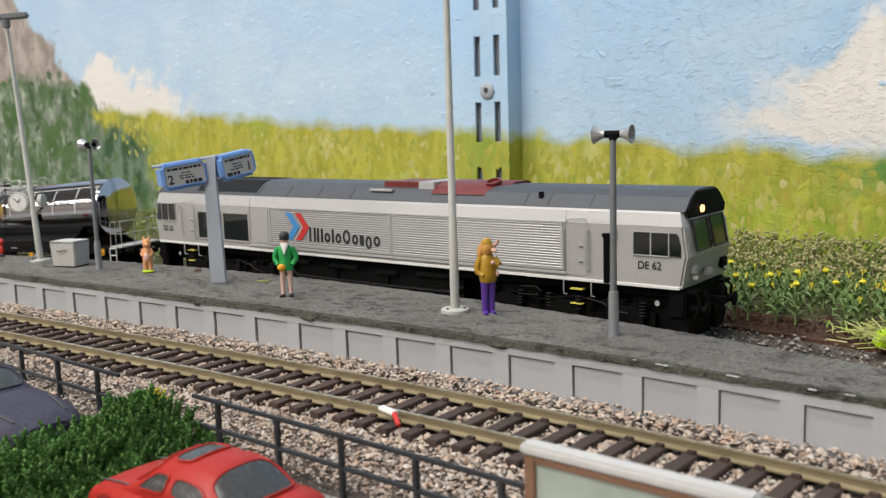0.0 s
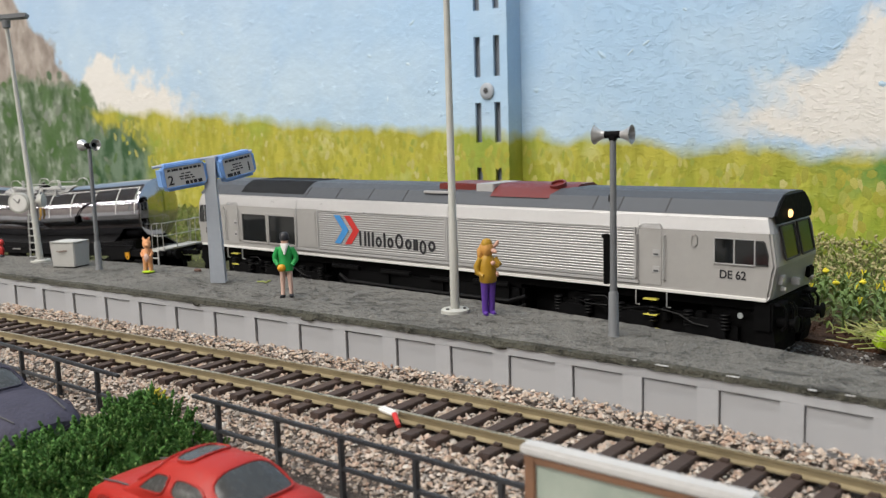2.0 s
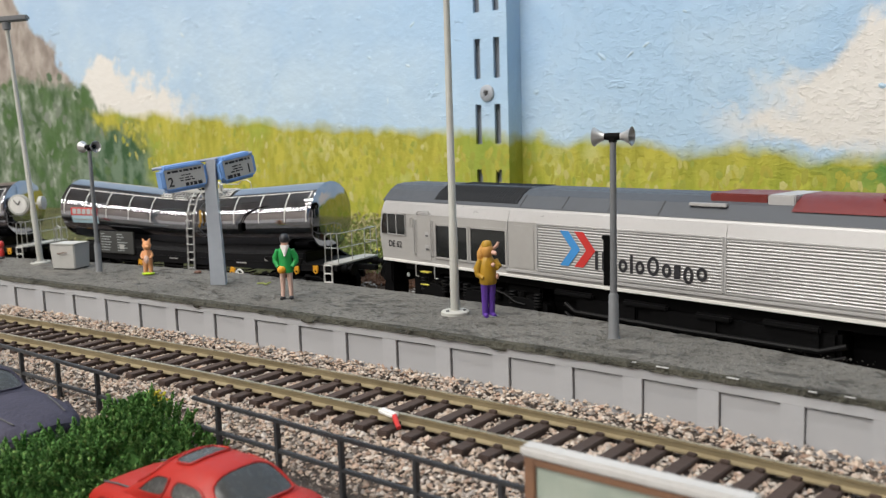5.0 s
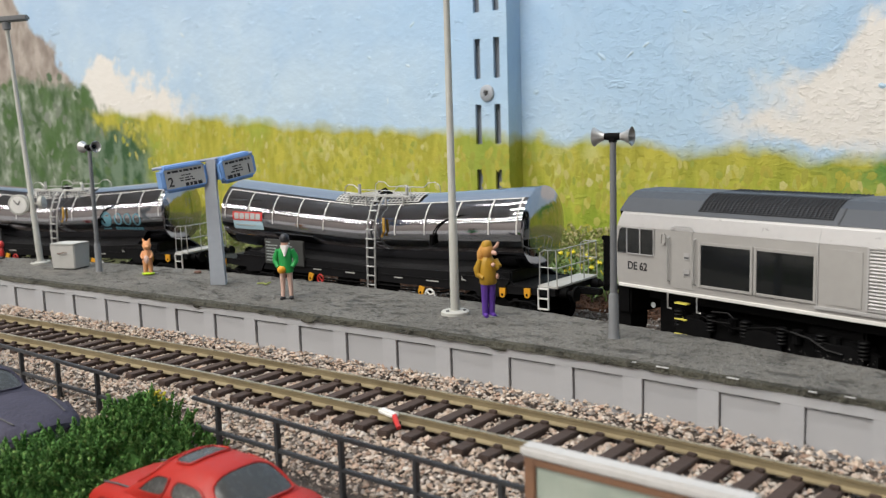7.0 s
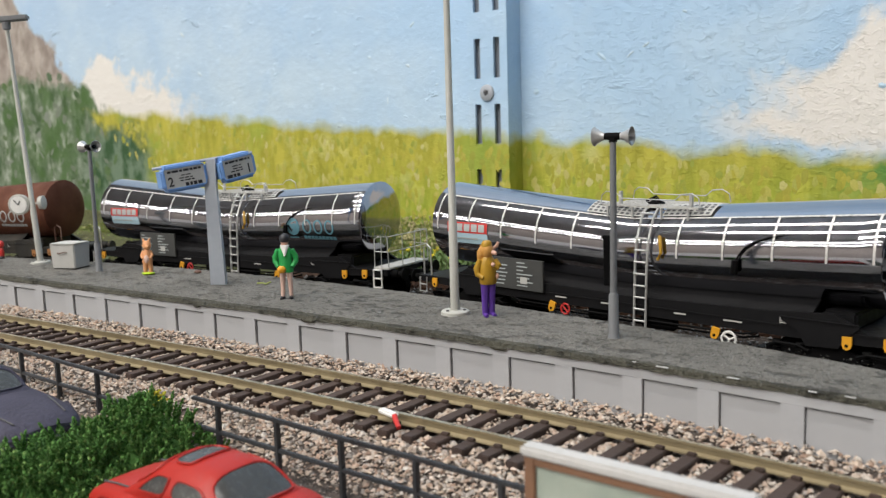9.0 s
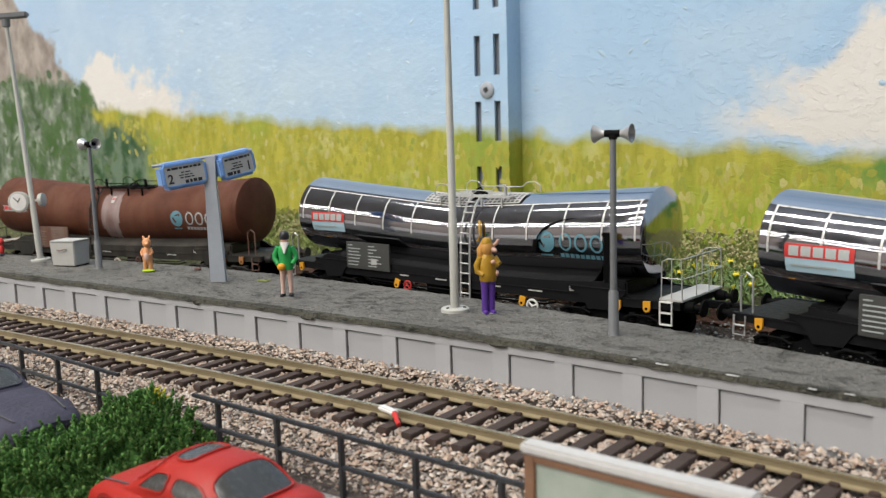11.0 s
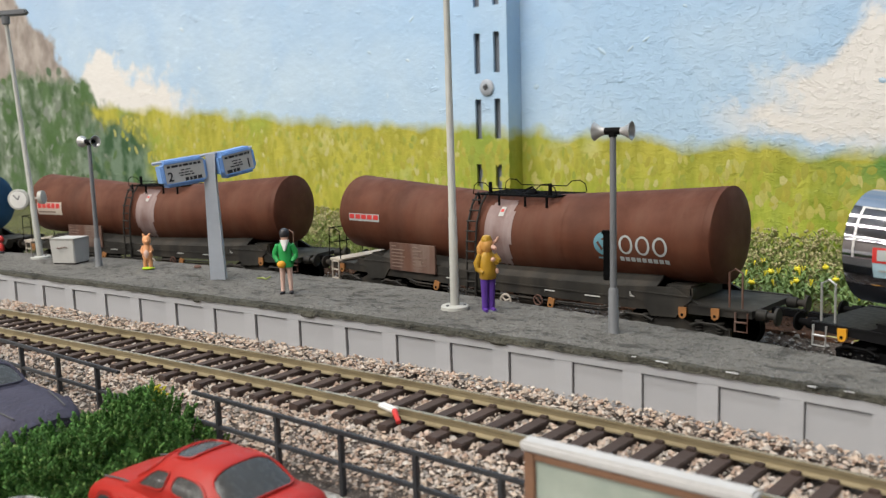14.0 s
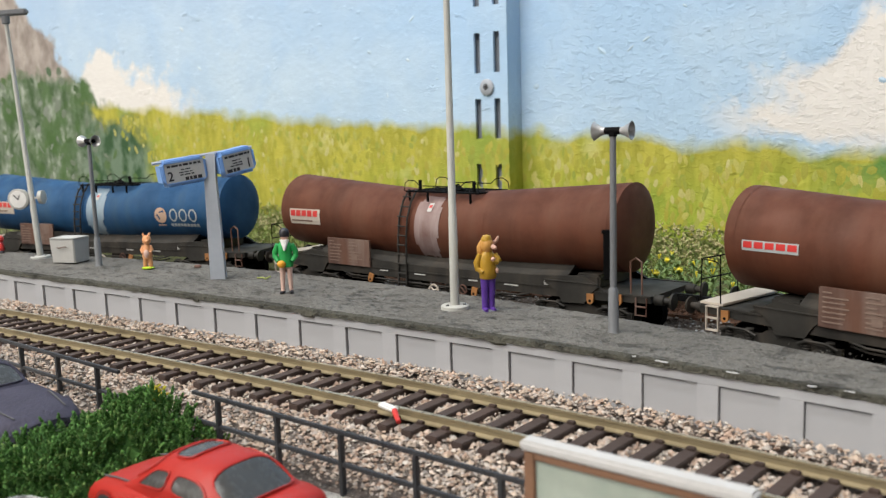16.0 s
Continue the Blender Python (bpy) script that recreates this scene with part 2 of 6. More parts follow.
def asphalt(name, c1, c2, speck):
    m, nt, bs = tree_of(name)
    co = nt.nodes.new("ShaderNodeTexCoord").outputs["Object"]
    fine, mid, big = grain(nt, co, 1700.0, 3.0), grain(nt, co, 800.0, 4.0, 0.65), grain(nt, co, 35.0, 4.0)
    col = mixed(nt, span(nt, big, 0.35, 0.65), c2, c1)
    col = mixed(nt, span(nt, mid, 0.36, 0.48, 0.8, 0.0), col, tuple(x * 0.35 for x in c2))
    col = mixed(nt, span(nt, fine, 0.58, 0.7, 0.0, 0.75), col, speck)
    dents = grain(nt, co, 260.0, 5.0, 0.7, stretch=(0.55, 1.0, 1.0))
    scuff = grain(nt, co, 90.0, 5.0, 0.65, stretch=(0.4, 1.0, 1.0))
    col = mixed(nt, span(nt, dents, 0.36, 0.44, 0.75, 0.0), col, tuple(x * 0.4 for x in c2))
    col = mixed(nt, span(nt, scuff, 0.56, 0.7, 0.0, 0.2), col, tuple(x * 1.5 for x in c1))
    nt.links.new(col, bs.inputs["Base Color"])
    bs.inputs["Roughness"].default_value = 0.92
    high = calc(nt, "ADD", fine, calc(nt, "MULTIPLY", mid, 1.4))
    bumped(nt, bs, calc(nt, "ADD", high, span(nt, dents, 0.34, 0.46, -1.2, 0.0)), 1.0, 0.0009)
    return m


def rusty(name, c1, c2, c3, rough=0.62, spec=0.25):
    """Weathered paint: runs down the side and a film of dust."""
    m, nt, bs = tree_of(name)
    co = nt.nodes.new("ShaderNodeTexCoord").outputs["Object"]
    fine, mid = grain(nt, co, 900.0, 4.0), grain(nt, co, 90.0, 5.0)
    runs = grain(nt, co, 140.0, 4.0, 0.6, stretch=(1.0, 0.5, 0.12))
    col = mixed(nt, span(nt, mid, 0.35, 0.65), c1, c2)
    col = mixed(nt, span(nt, runs, 0.48, 0.72, 0.0, 0.6), col, c3)
    bands = grain(nt, co, 55.0, 2.0, 0.5, stretch=(1.0, 0.05, 0.05))
    col = mixed(nt, span(nt, bands, 0.52, 0.68, 0.0, 0.45), col, tuple(x * 0.6 for x in c2))
    col = mixed(nt, span(nt, fine, 0.55, 0.75, 0.0, 0.25), col, tuple(x * 1.6 for x in c2))
    nt.links.new(col, bs.inputs["Base Color"])
    nt.links.new(span(nt, mid, 0.3, 0.7, rough - 0.12, rough + 0.15), bs.inputs["Roughness"])
    bs.inputs["Specular IOR Level"].default_value = spec
    bumped(nt, bs, fine, 0.12, 0.0002)
    return m


def glowing(name, colour, strength):
    m, nt, bs = tree_of(name)
    bs.inputs["Base Color"].default_value = (*colour, 1)
    bs.inputs["Emission Color"].default_value = (*colour, 1)
    bs.inputs["Emission Strength"].default_value = strength
    return m


MURAL = mural()
ASPHALT = asphalt("platform_asphalt", (0.20, 0.191, 0.174), (0.152, 0.146, 0.132), (0.37, 0.36, 0.325))
LIP = asphalt("platform_lip", (0.085, 0.082, 0.062), (0.06, 0.058, 0.044), (0.14, 0.13, 0.115))
PARKING = asphalt("parking_asphalt", (0.56, 0.54, 0.51), (0.47, 0.455, 0.43), (0.66, 0.64, 0.61))
CONCRETE = surface("grey_wall_plastic", (0.43, 0.435, 0.455), (0.385, 0.39, 0.41), 0.6, fine=700, coarse=45, bump=0.12)
CONCRETE_B = surface("grey_panel_plastic", (0.41, 0.415, 0.435), (0.37, 0.375, 0.395), 0.55, fine=700, coarse=60, bump=0.08, vary="piece")
# blue-grey that carries the shade inside the upright's slots
SLOT = surface("slot_shade_tone", (0.26, 0.29, 0.34), rough=0.8)
JOINT = surface("dark_joint", (0.10, 0.10, 0.105), rough=0.8)
RAIL = surface("brassy_rail_side", (0.36, 0.30, 0.185), (0.22, 0.18, 0.11), 0.45, 0.35, fine=500, coarse=90, stretch=(0.2, 0.2, 1.0))
RAIL_TOP = surface("polished_rail_head", (0.60, 0.55, 0.42), (0.45, 0.40, 0.28), 0.3, 0.85, fine=600, coarse=80)
SLEEPER = surface("brown_sleeper_plastic", (0.07, 0.043, 0.034), (0.038, 0.025, 0.021), 0.75, fine=900, coarse=200, bump=0.4, stretch=(0.25, 1, 1), vary="piece")
STONES = many("ballast_stones", [(0.29, 0.20, 0.15), (0.50, 0.36, 0.28), (0.60, 0.51, 0.43), (0.39, 0.355, 0.33), (0.67, 0.53, 0.41), (0.17, 0.15, 0.135), (0.70, 0.65, 0.59), (0.54, 0.39, 0.30)], 0.85, 0.3)
GREY_STONES = many("grey_ballast_stones", [(0.15, 0.14, 0.13), (0.30, 0.29, 0.28), (0.45, 0.44, 0.43), (0.22, 0.18, 0.15), (0.55, 0.54, 0.53)], 0.85, 0.3)
GRIT = many("asphalt_grit", [(0.06, 0.058, 0.052), (0.14, 0.135, 0.125), (0.22, 0.21, 0.19), (0.09, 0.085, 0.08)], 0.9)
BED = asphalt("ballast_bed", (0.13, 0.105, 0.09), (0.09, 0.07, 0.06), (0.45, 0.40, 0.35))
SOIL = asphalt("brown_soil", (0.125, 0.055, 0.028), (0.07, 0.03, 0.016), (0.26, 0.15, 0.085))
FIELD = asphalt("field_floor", (0.13, 0.14, 0.045), (0.08, 0.08, 0.03), (0.3, 0.3, 0.1))
MAST = surface("grey_mast_paint", (0.45, 0.45, 0.42), (0.38, 0.38, 0.35), 0.5, fine=500, coarse=40, bump=0.08)
POLE = surface("dark_grey_pole", (0.17, 0.18, 0.19), (0.13, 0.135, 0.145), 0.5, fine=600, coarse=60)
HORN = surface("silver_horn", (0.55, 0.55, 0.55), (0.4, 0.4, 0.4), 0.35, 0.6)
BLACK = surface("black_plastic", (0.006, 0.006, 0.0063), (0.003, 0.003, 0.0034), 0.7, fine=800, coarse=90, bump=0.1, spec=0.07)
FRAME = surface("black_wagon_frame", (0.010, 0.010, 0.011), (0.006, 0.006, 0.007), 0.55, fine=700, coarse=70, bump=0.08, spec=0.14)
DUSTY = rusty("dusty_frame", (0.036, 0.034, 0.03), (0.02, 0.019, 0.017), (0.07, 0.056, 0.044))
SIGN_BLUE = surface("blue_sign_case", (0.20, 0.37, 0.70), (0.16, 0.31, 0.62), 0.45, fine=600, coarse=100)
SIGN_POST = surface("blue_grey_post", (0.40, 0.43, 0.48), (0.34, 0.37, 0.42), 0.5, fine=500, coarse=60)
SIGN_FACE = surface("sign_paper", (0.48, 0.48, 0.47), (0.40, 0.40, 0.40), 0.6)
INK = surface("black_print", (0.02, 0.02, 0.025), rough=0.5, bump=0)
CHIP = surface("greyish_white_paint", (0.55, 0.54, 0.53), (0.45, 0.44, 0.43), 0.6)
WHITE = surface("white_paint", (0.78, 0.77, 0.74), (0.68, 0.67, 0.65), 0.5)
CASE = surface("light_grey_case", (0.50, 0.49, 0.47), (0.42, 0.42, 0.40), 0.55, fine=500, coarse=80)
LOCO = surface("light_grey_loco_paint", (0.375, 0.365, 0.352), (0.34, 0.33, 0.32), 0.38, fine=500, coarse=30, bump=0.03)
SILVER = surface("pale_silver_band", (0.45, 0.445, 0.445), (0.41, 0.405, 0.405), 0.35, 0.15, fine=600, coarse=40, bump=0.03)
ROOF = surface("dark_grey_roof_paint", (0.062, 0.068, 0.08), (0.052, 0.057, 0.068), 0.5, fine=500, coarse=35, bump=0.04)
ROOF_SEAM = surface("roof_seam", (0.03, 0.032, 0.037), rough=0.5)
OXIDE = surface("dark_red_paint", (0.16, 0.022, 0.018), (0.12, 0.016, 0.013), 0.4, fine=600, coarse=80)
PANE = surface("dark_tinted_pane", (0.012, 0.013, 0.014), (0.008, 0.009, 0.009), 0.08, bump=0)
OILY = surface("oily_black_plastic", (0.007, 0.007, 0.0075), (0.004, 0.004, 0.0045), 0.45, spec=0.12)
RUBBER = surface("black_rubber_frame", (0.02, 0.02, 0.02), rough=0.6)
LOGO_BLUE = surface("blue_print", (0.055, 0.27, 0.62), (0.05, 0.25, 0.58), 0.4, bump=0)
LOGO_RED = surface("red_print", (0.55, 0.035, 0.03), (0.5, 0.03, 0.028), 0.4, bump=0)
LOGO_CYAN = surface("pale_blue_print", (0.12, 0.28, 0.35), (0.10, 0.24, 0.30), 0.45, bump=0)
LOGO_PALE = surface("pale_print", (0.42, 0.45, 0.45), (0.34, 0.37, 0.37), 0.5, bump=0)
SKY_PLATE = surface("sky_blue_plate", (0.42, 0.58, 0.66), (0.36, 0.52, 0.60), 0.45, bump=0)
LOGO_PEACH = surface("faded_peach_print", (0.55, 0.38, 0.27), (0.48, 0.33, 0.24), 0.5, bump=0)
OLD_ORANGE = surface("dirty_orange_paint", (0.38, 0.17, 0.045), (0.26, 0.11, 0.04), 0.6)
ORANGE = surface("orange_yellow_paint", (0.75, 0.36, 0.02), (0.65, 0.30, 0.02), 0.45)
YELLOW = surface("yellow_step_edge", (0.75, 0.68, 0.12), (0.65, 0.58, 0.1), 0.5)
LAMP = glowing("lit_headlamp", (1.0, 0.56, 0.20), 2.6)
LENS = surface("lamp_lens", (0.7, 0.7, 0.68), rough=0.1, metal=0.3, bump=0)
CHROME = surface("mirror_chrome", (0.44, 0.44, 0.475), (0.40, 0.40, 0.435), 0.085, 1.0, fine=300, coarse=25, bump=0.0)
SEAM = surface("bright_strap", (0.62, 0.61, 0.60), (0.52, 0.51, 0.50), 0.3, 0.3, bump=0)
STEEL = surface("pale_metal_ladder", (0.55, 0.55, 0.54), (0.42, 0.42, 0.41), 0.4, 0.5)
RUST = rusty("red_brown_tank_paint", (0.118, 0.039, 0.020), (0.082, 0.027, 0.014), (0.128, 0.058, 0.036))
BLUE_TANK = rusty("dusty_blue_tank_paint", (0.016, 0.076, 0.18), (0.010, 0.052, 0.13), (0.045, 0.088, 0.14))
STREAK = rusty("pale_spill_stain", (0.27, 0.20, 0.19), (0.17, 0.10, 0.088), (0.40, 0.34, 0.33))
STREAK_B = rusty("pale_blue_spill_stain", (0.26, 0.33, 0.38), (0.14, 0.22, 0.30), (0.36, 0.40, 0.42))
PLATE = rusty("rusty_data_plate", (0.13, 0.065, 0.045), (0.09, 0.045, 0.035), (0.25, 0.2, 0.17))
PLATE_B = surface("dark_data_plate", (0.06, 0.062, 0.06), (0.045, 0.046, 0.045), 0.5)
FAINT = surface("worn_print", (0.23, 0.16, 0.125), (0.15, 0.10, 0.08), 0.7)
CREAM = surface("cream_step_paint", (0.55, 0.49, 0.42), (0.42, 0.36, 0.30), 0.6)
FENCE = surface("dark_fence_plastic", (0.035, 0.036, 0.04), (0.02, 0.021, 0.024), 0.5)
CAR_RED = surface("red_car_plastic", (0.40, 0.020, 0.012), (0.32, 0.015, 0.010), 0.45, fine=900, coarse=60, bump=0.18, spec=0.35)
CAR_BLUE = surface("rough_slate_car_plastic", (0.075, 0.072, 0.105), (0.035, 0.034, 0.052), 0.75, fine=900, coarse=80, bump=0.8, dist=0.0004, spec=0.2)
CAR_GREY = surface("pale_grey_car_plastic", (0.40, 0.41, 0.40), (0.36, 0.36, 0.35), 0.5, bump=0.05)
CAR_GLASS = surface("grey_car_window", (0.06, 0.06, 0.058), (0.04, 0.04, 0.039), 0.25, bump=0)
TYRE = surface("black_tyre", (0.02, 0.02, 0.02), rough=0.8)
NEEDLES = many("hedge_foam", [(0.03, 0.09, 0.017), (0.075, 0.20, 0.036), (0.13, 0.30, 0.065), (0.05, 0.145, 0.027), (0.26, 0.42, 0.12)], 0.9)
LEAF = many("crop_leaf", [(0.11, 0.19, 0.05), (0.17, 0.26, 0.075), (0.23, 0.31, 0.11), (0.14, 0.22, 0.06)], 0.6)
TAN = many("dry_seed_heads", [(0.42, 0.37, 0.18), (0.50, 0.44, 0.24), (0.36, 0.36, 0.14), (0.44, 0.38, 0.21), (0.28, 0.34, 0.11)], 0.9)
TUFT = many("field_tuft", [(0.19, 0.27, 0.06), (0.27, 0.34, 0.09), (0.38, 0.39, 0.15), (0.19, 0.30, 0.06), (0.46, 0.41, 0.22), (0.30, 0.38, 0.09)], 0.85)
FLOCK = surface("dull_yellow_flock", (0.50, 0.42, 0.03), (0.38, 0.34, 0.03), 0.9)
BLOSSOM = surface("yellow_blossom", (0.85, 0.62, 0.01), (0.75, 0.70, 0.06), 0.6)
STRAW = many("cut_straw", [(0.42, 0.42, 0.12), (0.32, 0.37, 0.08), (0.48, 0.46, 0.22), (0.22, 0.28, 0.05)], 0.8)
DABS = many("meadow_brush_dabs", [(0.36, 0.36, 0.04), (0.46, 0.42, 0.05), (0.52, 0.49, 0.12), (0.30, 0.36, 0.05), (0.43, 0.38, 0.05), (0.60, 0.57, 0.25)], 0.6)
HILL_DABS = many("hill_brush_dabs", [(0.04, 0.09, 0.03), (0.09, 0.17, 0.05), (0.16, 0.20, 0.14), (0.26, 0.29, 0.25), (0.06, 0.13, 0.05)], 0.6)
STROKES = many("sky_brush_marks", [(0.56, 0.70, 0.82), (0.42, 0.60, 0.78), (0.70, 0.76, 0.80)], 0.5)
CEILING = surface("ceiling_paint", (0.72, 0.72, 0.72), (0.66, 0.66, 0.66), 0.9)
ROOMWALL = surface("room_wall_paint", (0.075, 0.07, 0.08), rough=0.9, fine=60, coarse=3)
PALEWALL = surface("pale_room_wall_paint", (0.54, 0.49, 0.45), rough=0.9, fine=60, coarse=3)
CARPET = surface("grey_room_floor", (0.07, 0.062, 0.058), rough=0.95, fine=200, coarse=4)
WOOD = surface("brown_wood_frame", (0.24, 0.125, 0.07), (0.16, 0.08, 0.045), 0.55)
POSTER = surface("faded_green_poster", (0.40, 0.44, 0.38), (0.28, 0.33, 0.28), 0.5, fine=300, coarse=70)
SKIN = surface("flesh_paint", (0.62, 0.36, 0.27), rough=0.5)
GREEN = surface("green_paint", (0.018, 0.34, 0.075), (0.014, 0.27, 0.06), 0.5)
MUSTARD = surface("mustard_paint", (0.45, 0.26, 0.02), (0.36, 0.20, 0.014), 0.45)
PURPLE = surface("purple_paint", (0.10, 0.035, 0.30), (0.08, 0.028, 0.24), 0.45)
PEACH = surface("orange_figure_paint", (0.74, 0.36, 0.17), (0.66, 0.30, 0.13), 0.5)
TAWNY = surface("tawny_figure_paint", (0.58, 0.30, 0.07), (0.46, 0.22, 0.05), 0.5)
PINK = surface("pale_pink_paint", (0.74, 0.50, 0.42), rough=0.5)
LIME = surface("lime_plastic", (0.42, 0.60, 0.02), (0.36, 0.52, 0.02), 0.4)

# ---- room and layout board ----
WALL_Y = 146.0


def slab(name, x0, y0, z0, x1, y1, z1, material, label, category=""):
    bm = B()
    box(bm, x0, y0, z0, x1, y1, z1)
    return solo(name, bm, material, label, category, "structure")


wall = slab("wall_north", -4300, WALL_Y, -900, 1150, WALL_Y + 120, 1300, MURAL, "plaster wall painted with sky, clouds and yellow meadow", "wall")
slab("wall_south", -4300, -3800, -900, 1150, -3700, 1300, PALEWALL, "plain pale wall behind the viewer", "wall")
slab("wall_west", -4400, -3800, -900, -4300, WALL_Y + 120, 1300, PALEWALL, "plain pale side wall", "wall")
slab("wall_east", 1150, -3800, -900, 1250, WALL_Y + 120, 1300, ROOMWALL, "plain dull side wall", "wall")
slab("ceiling", -4400, -3800, 1300, 1250, WALL_Y + 120, 1380, CEILING, "plain grey ceiling above the room", "ceiling")
slab("floor", -4400, -3800, -980, 1250, WALL_Y + 120, -900, CARPET, "dark grey room floor", "floor")
slab("ground", -1490, -620, -30, 1140, WALL_Y - 0.5, -10, PARKING, "light grey paved ground of the layout board", "ground")

# ---- perforated shelf upright on the wall ----
upright = thing("shelf_upright", "slotted metal shelf upright painted over with the mural", "shelf upright")
bm = B()
X0, X1, YF = -282.5, -258.0, 134.0
COLS = (-276.5, -264.5)
edges_x = [X0, COLS[0] - 1.9, COLS[0] + 1.9, COLS[1] - 1.9, COLS[1] + 1.9, X1]
for i in (0, 2, 4):
    box(bm, edges_x[i], YF, -10, edges_x[i + 1], YF + 1.5, 300)
for k in range(-1, 9):
    z = 84.6 + 33.0 * (k - 2)
    for i in (1, 3):
        box(bm, edges_x[i], YF, z - 33.0 + 20.0, edges_x[i + 1], YF + 1.5, z)
box(bm, X0, YF + 1.5, -10, X0 + 1.5, WALL_Y, 300)
box(bm, X1 - 1.5, YF + 1.5, -10, X1, WALL_Y, 300)
part("channel", bm, MURAL, upright)
# sheet added close behind the slots; its colour stands for their shade
bm = B()
box(bm, X0 + 1.6, YF + 3.0, -10, X1 - 1.6, YF + 4.0, 300)
part("slot_backing", bm, SLOT, upright, "blue-grey sheet added behind the slots for their shade")
bm = B()
turned(bm, (-270.5, YF, 77.3), (0, -1, 0), [(0, 4.2), (0.8, 4.2), (1.4, 3.2), (1.5, 1.6), (0.8, 1.5)], 20)
screw = part("screw", bm, SIGN_POST, upright, "pale blue-grey cross-head screw", True)
bm = B()
for a in (0, 90):
    box(bm, -1.4, -0.3, -0.3, 1.4, 0.3, 0.3, m=Matrix.Translation((-270.5, YF - 1.3, 77.3)) @ Euler((0, radians(a + 20), 0)).to_matrix().to_4x4())
part("cross_slot", bm, JOINT, screw)

# ---- platform between the tracks ----
platform = thing("platform", "grey station platform with panelled edge wall", "platform", kind="structure")
EDGE = -75.35
us = np.linspace(-440, 90, 301)
front_lip = [fore(u, EDGE - 0.9)[:2] for u in us]
back_lip = []
for x, y in front_lip:
    bx, by, _ = rear(x, -34.0)
    back_lip.append((x, max(rear(x, 0)[1] - 34.0 / math.cos(rear(x)[2]), y + 8)))
rng = random.Random(3)
wob = 0.0
bm = B()
rows = []
for (x, y), (bx, by) in zip(front_lip, back_lip):
    w = [0.0, 0.015, 0.06, 0.3, 0.6, 0.9, 1.0]
    dz = [9.4, 10.5, 10.75, 10.7, 10.6, 10.6, 10.5]
    wob = 0.7 * wob + rng.uniform(-0.18, 0.18)
    rows.append([bm.verts.new((x, y + wob * (k < 2) + (by - y) * a, h + rng.uniform(-0.12, 0.12))) for k, (a, h) in enumerate(zip(w, dz))])
for a, b in zip(rows, rows[1:]):
    for k in range(6):
        face(bm, (a[k], b[k], b[k + 1], a[k + 1]), 1 if k < 2 else 0)
    low = [bm.verts.new((v.co.x, v.co.y, -9.5)) for v in (a[6], b[6])]
    face(bm, (a[6], b[6], low[1], low[0]), 0)
part("top_surface", bm, [ASPHALT, LIP], platform, "rough dark grey asphalt top")
bm = B()
loft(bm, [[(*fore(u, EDGE + 0.5)[:2], -9.5), (*fore(u, EDGE + 0.5)[:2], 9.6), (*fore(u, EDGE + 4)[:2], 9.6), (*fore(u, EDGE + 4)[:2], -9.5)] for u in us])
part("wall_core", bm, CONCRETE, platform)
bm = B()
loft(bm, [[(*fore(u, EDGE - 0.45)[:2], 7.36), (*fore(u, EDGE - 0.45)[:2], 9.55), (*fore(u, EDGE + 0.5)[:2], 9.55), (*fore(u, EDGE + 0.5)[:2], 7.36)] for u in us])
part("coping_strip", bm, CONCRETE, platform)

# ---- ballast beds ----
bm = B()
prof = [(-128.0, -9.8), (-122.0, -7.5), (-113.0, -4.3), (-108.0, -3.6), (-83.0, -3.6), (-79.0, -2.6), (-75.2, -1.8), (-75.2, -9.8)]
loft(bm, [[(*fore(u, a)[:2], z) for a, z in prof] for u in np.linspace(-480, 120, 61)])
bed = solo("ballast_bed", bm, BED, "brown and grey stone ballast under the near track", "ballast", "structure")
bm = B()
prof = [(-33.5, -9.8), (-33.5, -5.0), (-16, -6.2), (16, -6.2), (24, -2.0), (26, -9.8)]
loft(bm, [[(*rear(u, a)[:2], z) for a, z in prof] for u in np.linspace(-1300, 900, 111)])
bed2 = solo("ballast_bed", bm, BED, "grey stone ballast under the far track", "ballast", "structure")
bm = B()
loft(bm, [[(x, rear(x)[1] + a, z) for a, z in ((24, -9.8), (24, -1.2), (40, 0.3), (90, 1.0))] + [(x, WALL_Y - 0.4, 2.5), (x, WALL_Y - 0.4, -9.8)] for x in np.linspace(-900, 500, 71)])
for f in bm.faces:
    c = f.calc_center_median()
    f.material_index = 1 if c.x < -290 or c.y - rear(c.x)[1] > 52 else 0
field = solo("field", bm, [SOIL, FIELD], "brown crop field beside the far track", "field", "structure")

# ---- tracks ----
def rails(line, lat, u0, u1, parent, lift=0.0):
    for side in (-1, 1):
        c = lat + side * 8.6
        sec = [(-1.3, -2.1), (1.3, -2.1), (1.3, -1.8), (0.35, -1.5), (0.35, -0.6), (0.5, -0.45), (0.5, 0.0), (-0.5, 0.0), (-0.5, -0.45), (-0.35, -0.6), (-0.35, -1.5), (-1.3, -1.8)]
        bm = B()
        uu = np.linspace(u0, u1, 80)
        loft(bm, [[(*line(u, c + a)[:2], z + lift) for a, z in sec] for u in uu])
        rail = part("rail", bm, RAIL, parent)
        bm = B()
        loft(bm, [[(*line(u, c - 0.45)[:2], lift), (*line(u, c - 0.45)[:2], lift + 0.06), (*line(u, c + 0.45)[:2], lift + 0.06), (*line(u, c + 0.45)[:2], lift)] for u in uu])
        part("rail_head", bm, RAIL_TOP, rail, "polished running surface")


near_track = thing("railway_track", "model track with brassy rails on brown sleepers", "railway track", kind="structure")
TRACK_LAT = -95.2
rails(fore, TRACK_LAT, -470, 110, near_track)
far_track = thing("railway_track", "model track beyond the platform, mostly hidden by the train", "railway track", kind="structure")
rails(rear, 0.0, -1250, 880, far_track, -3.0)

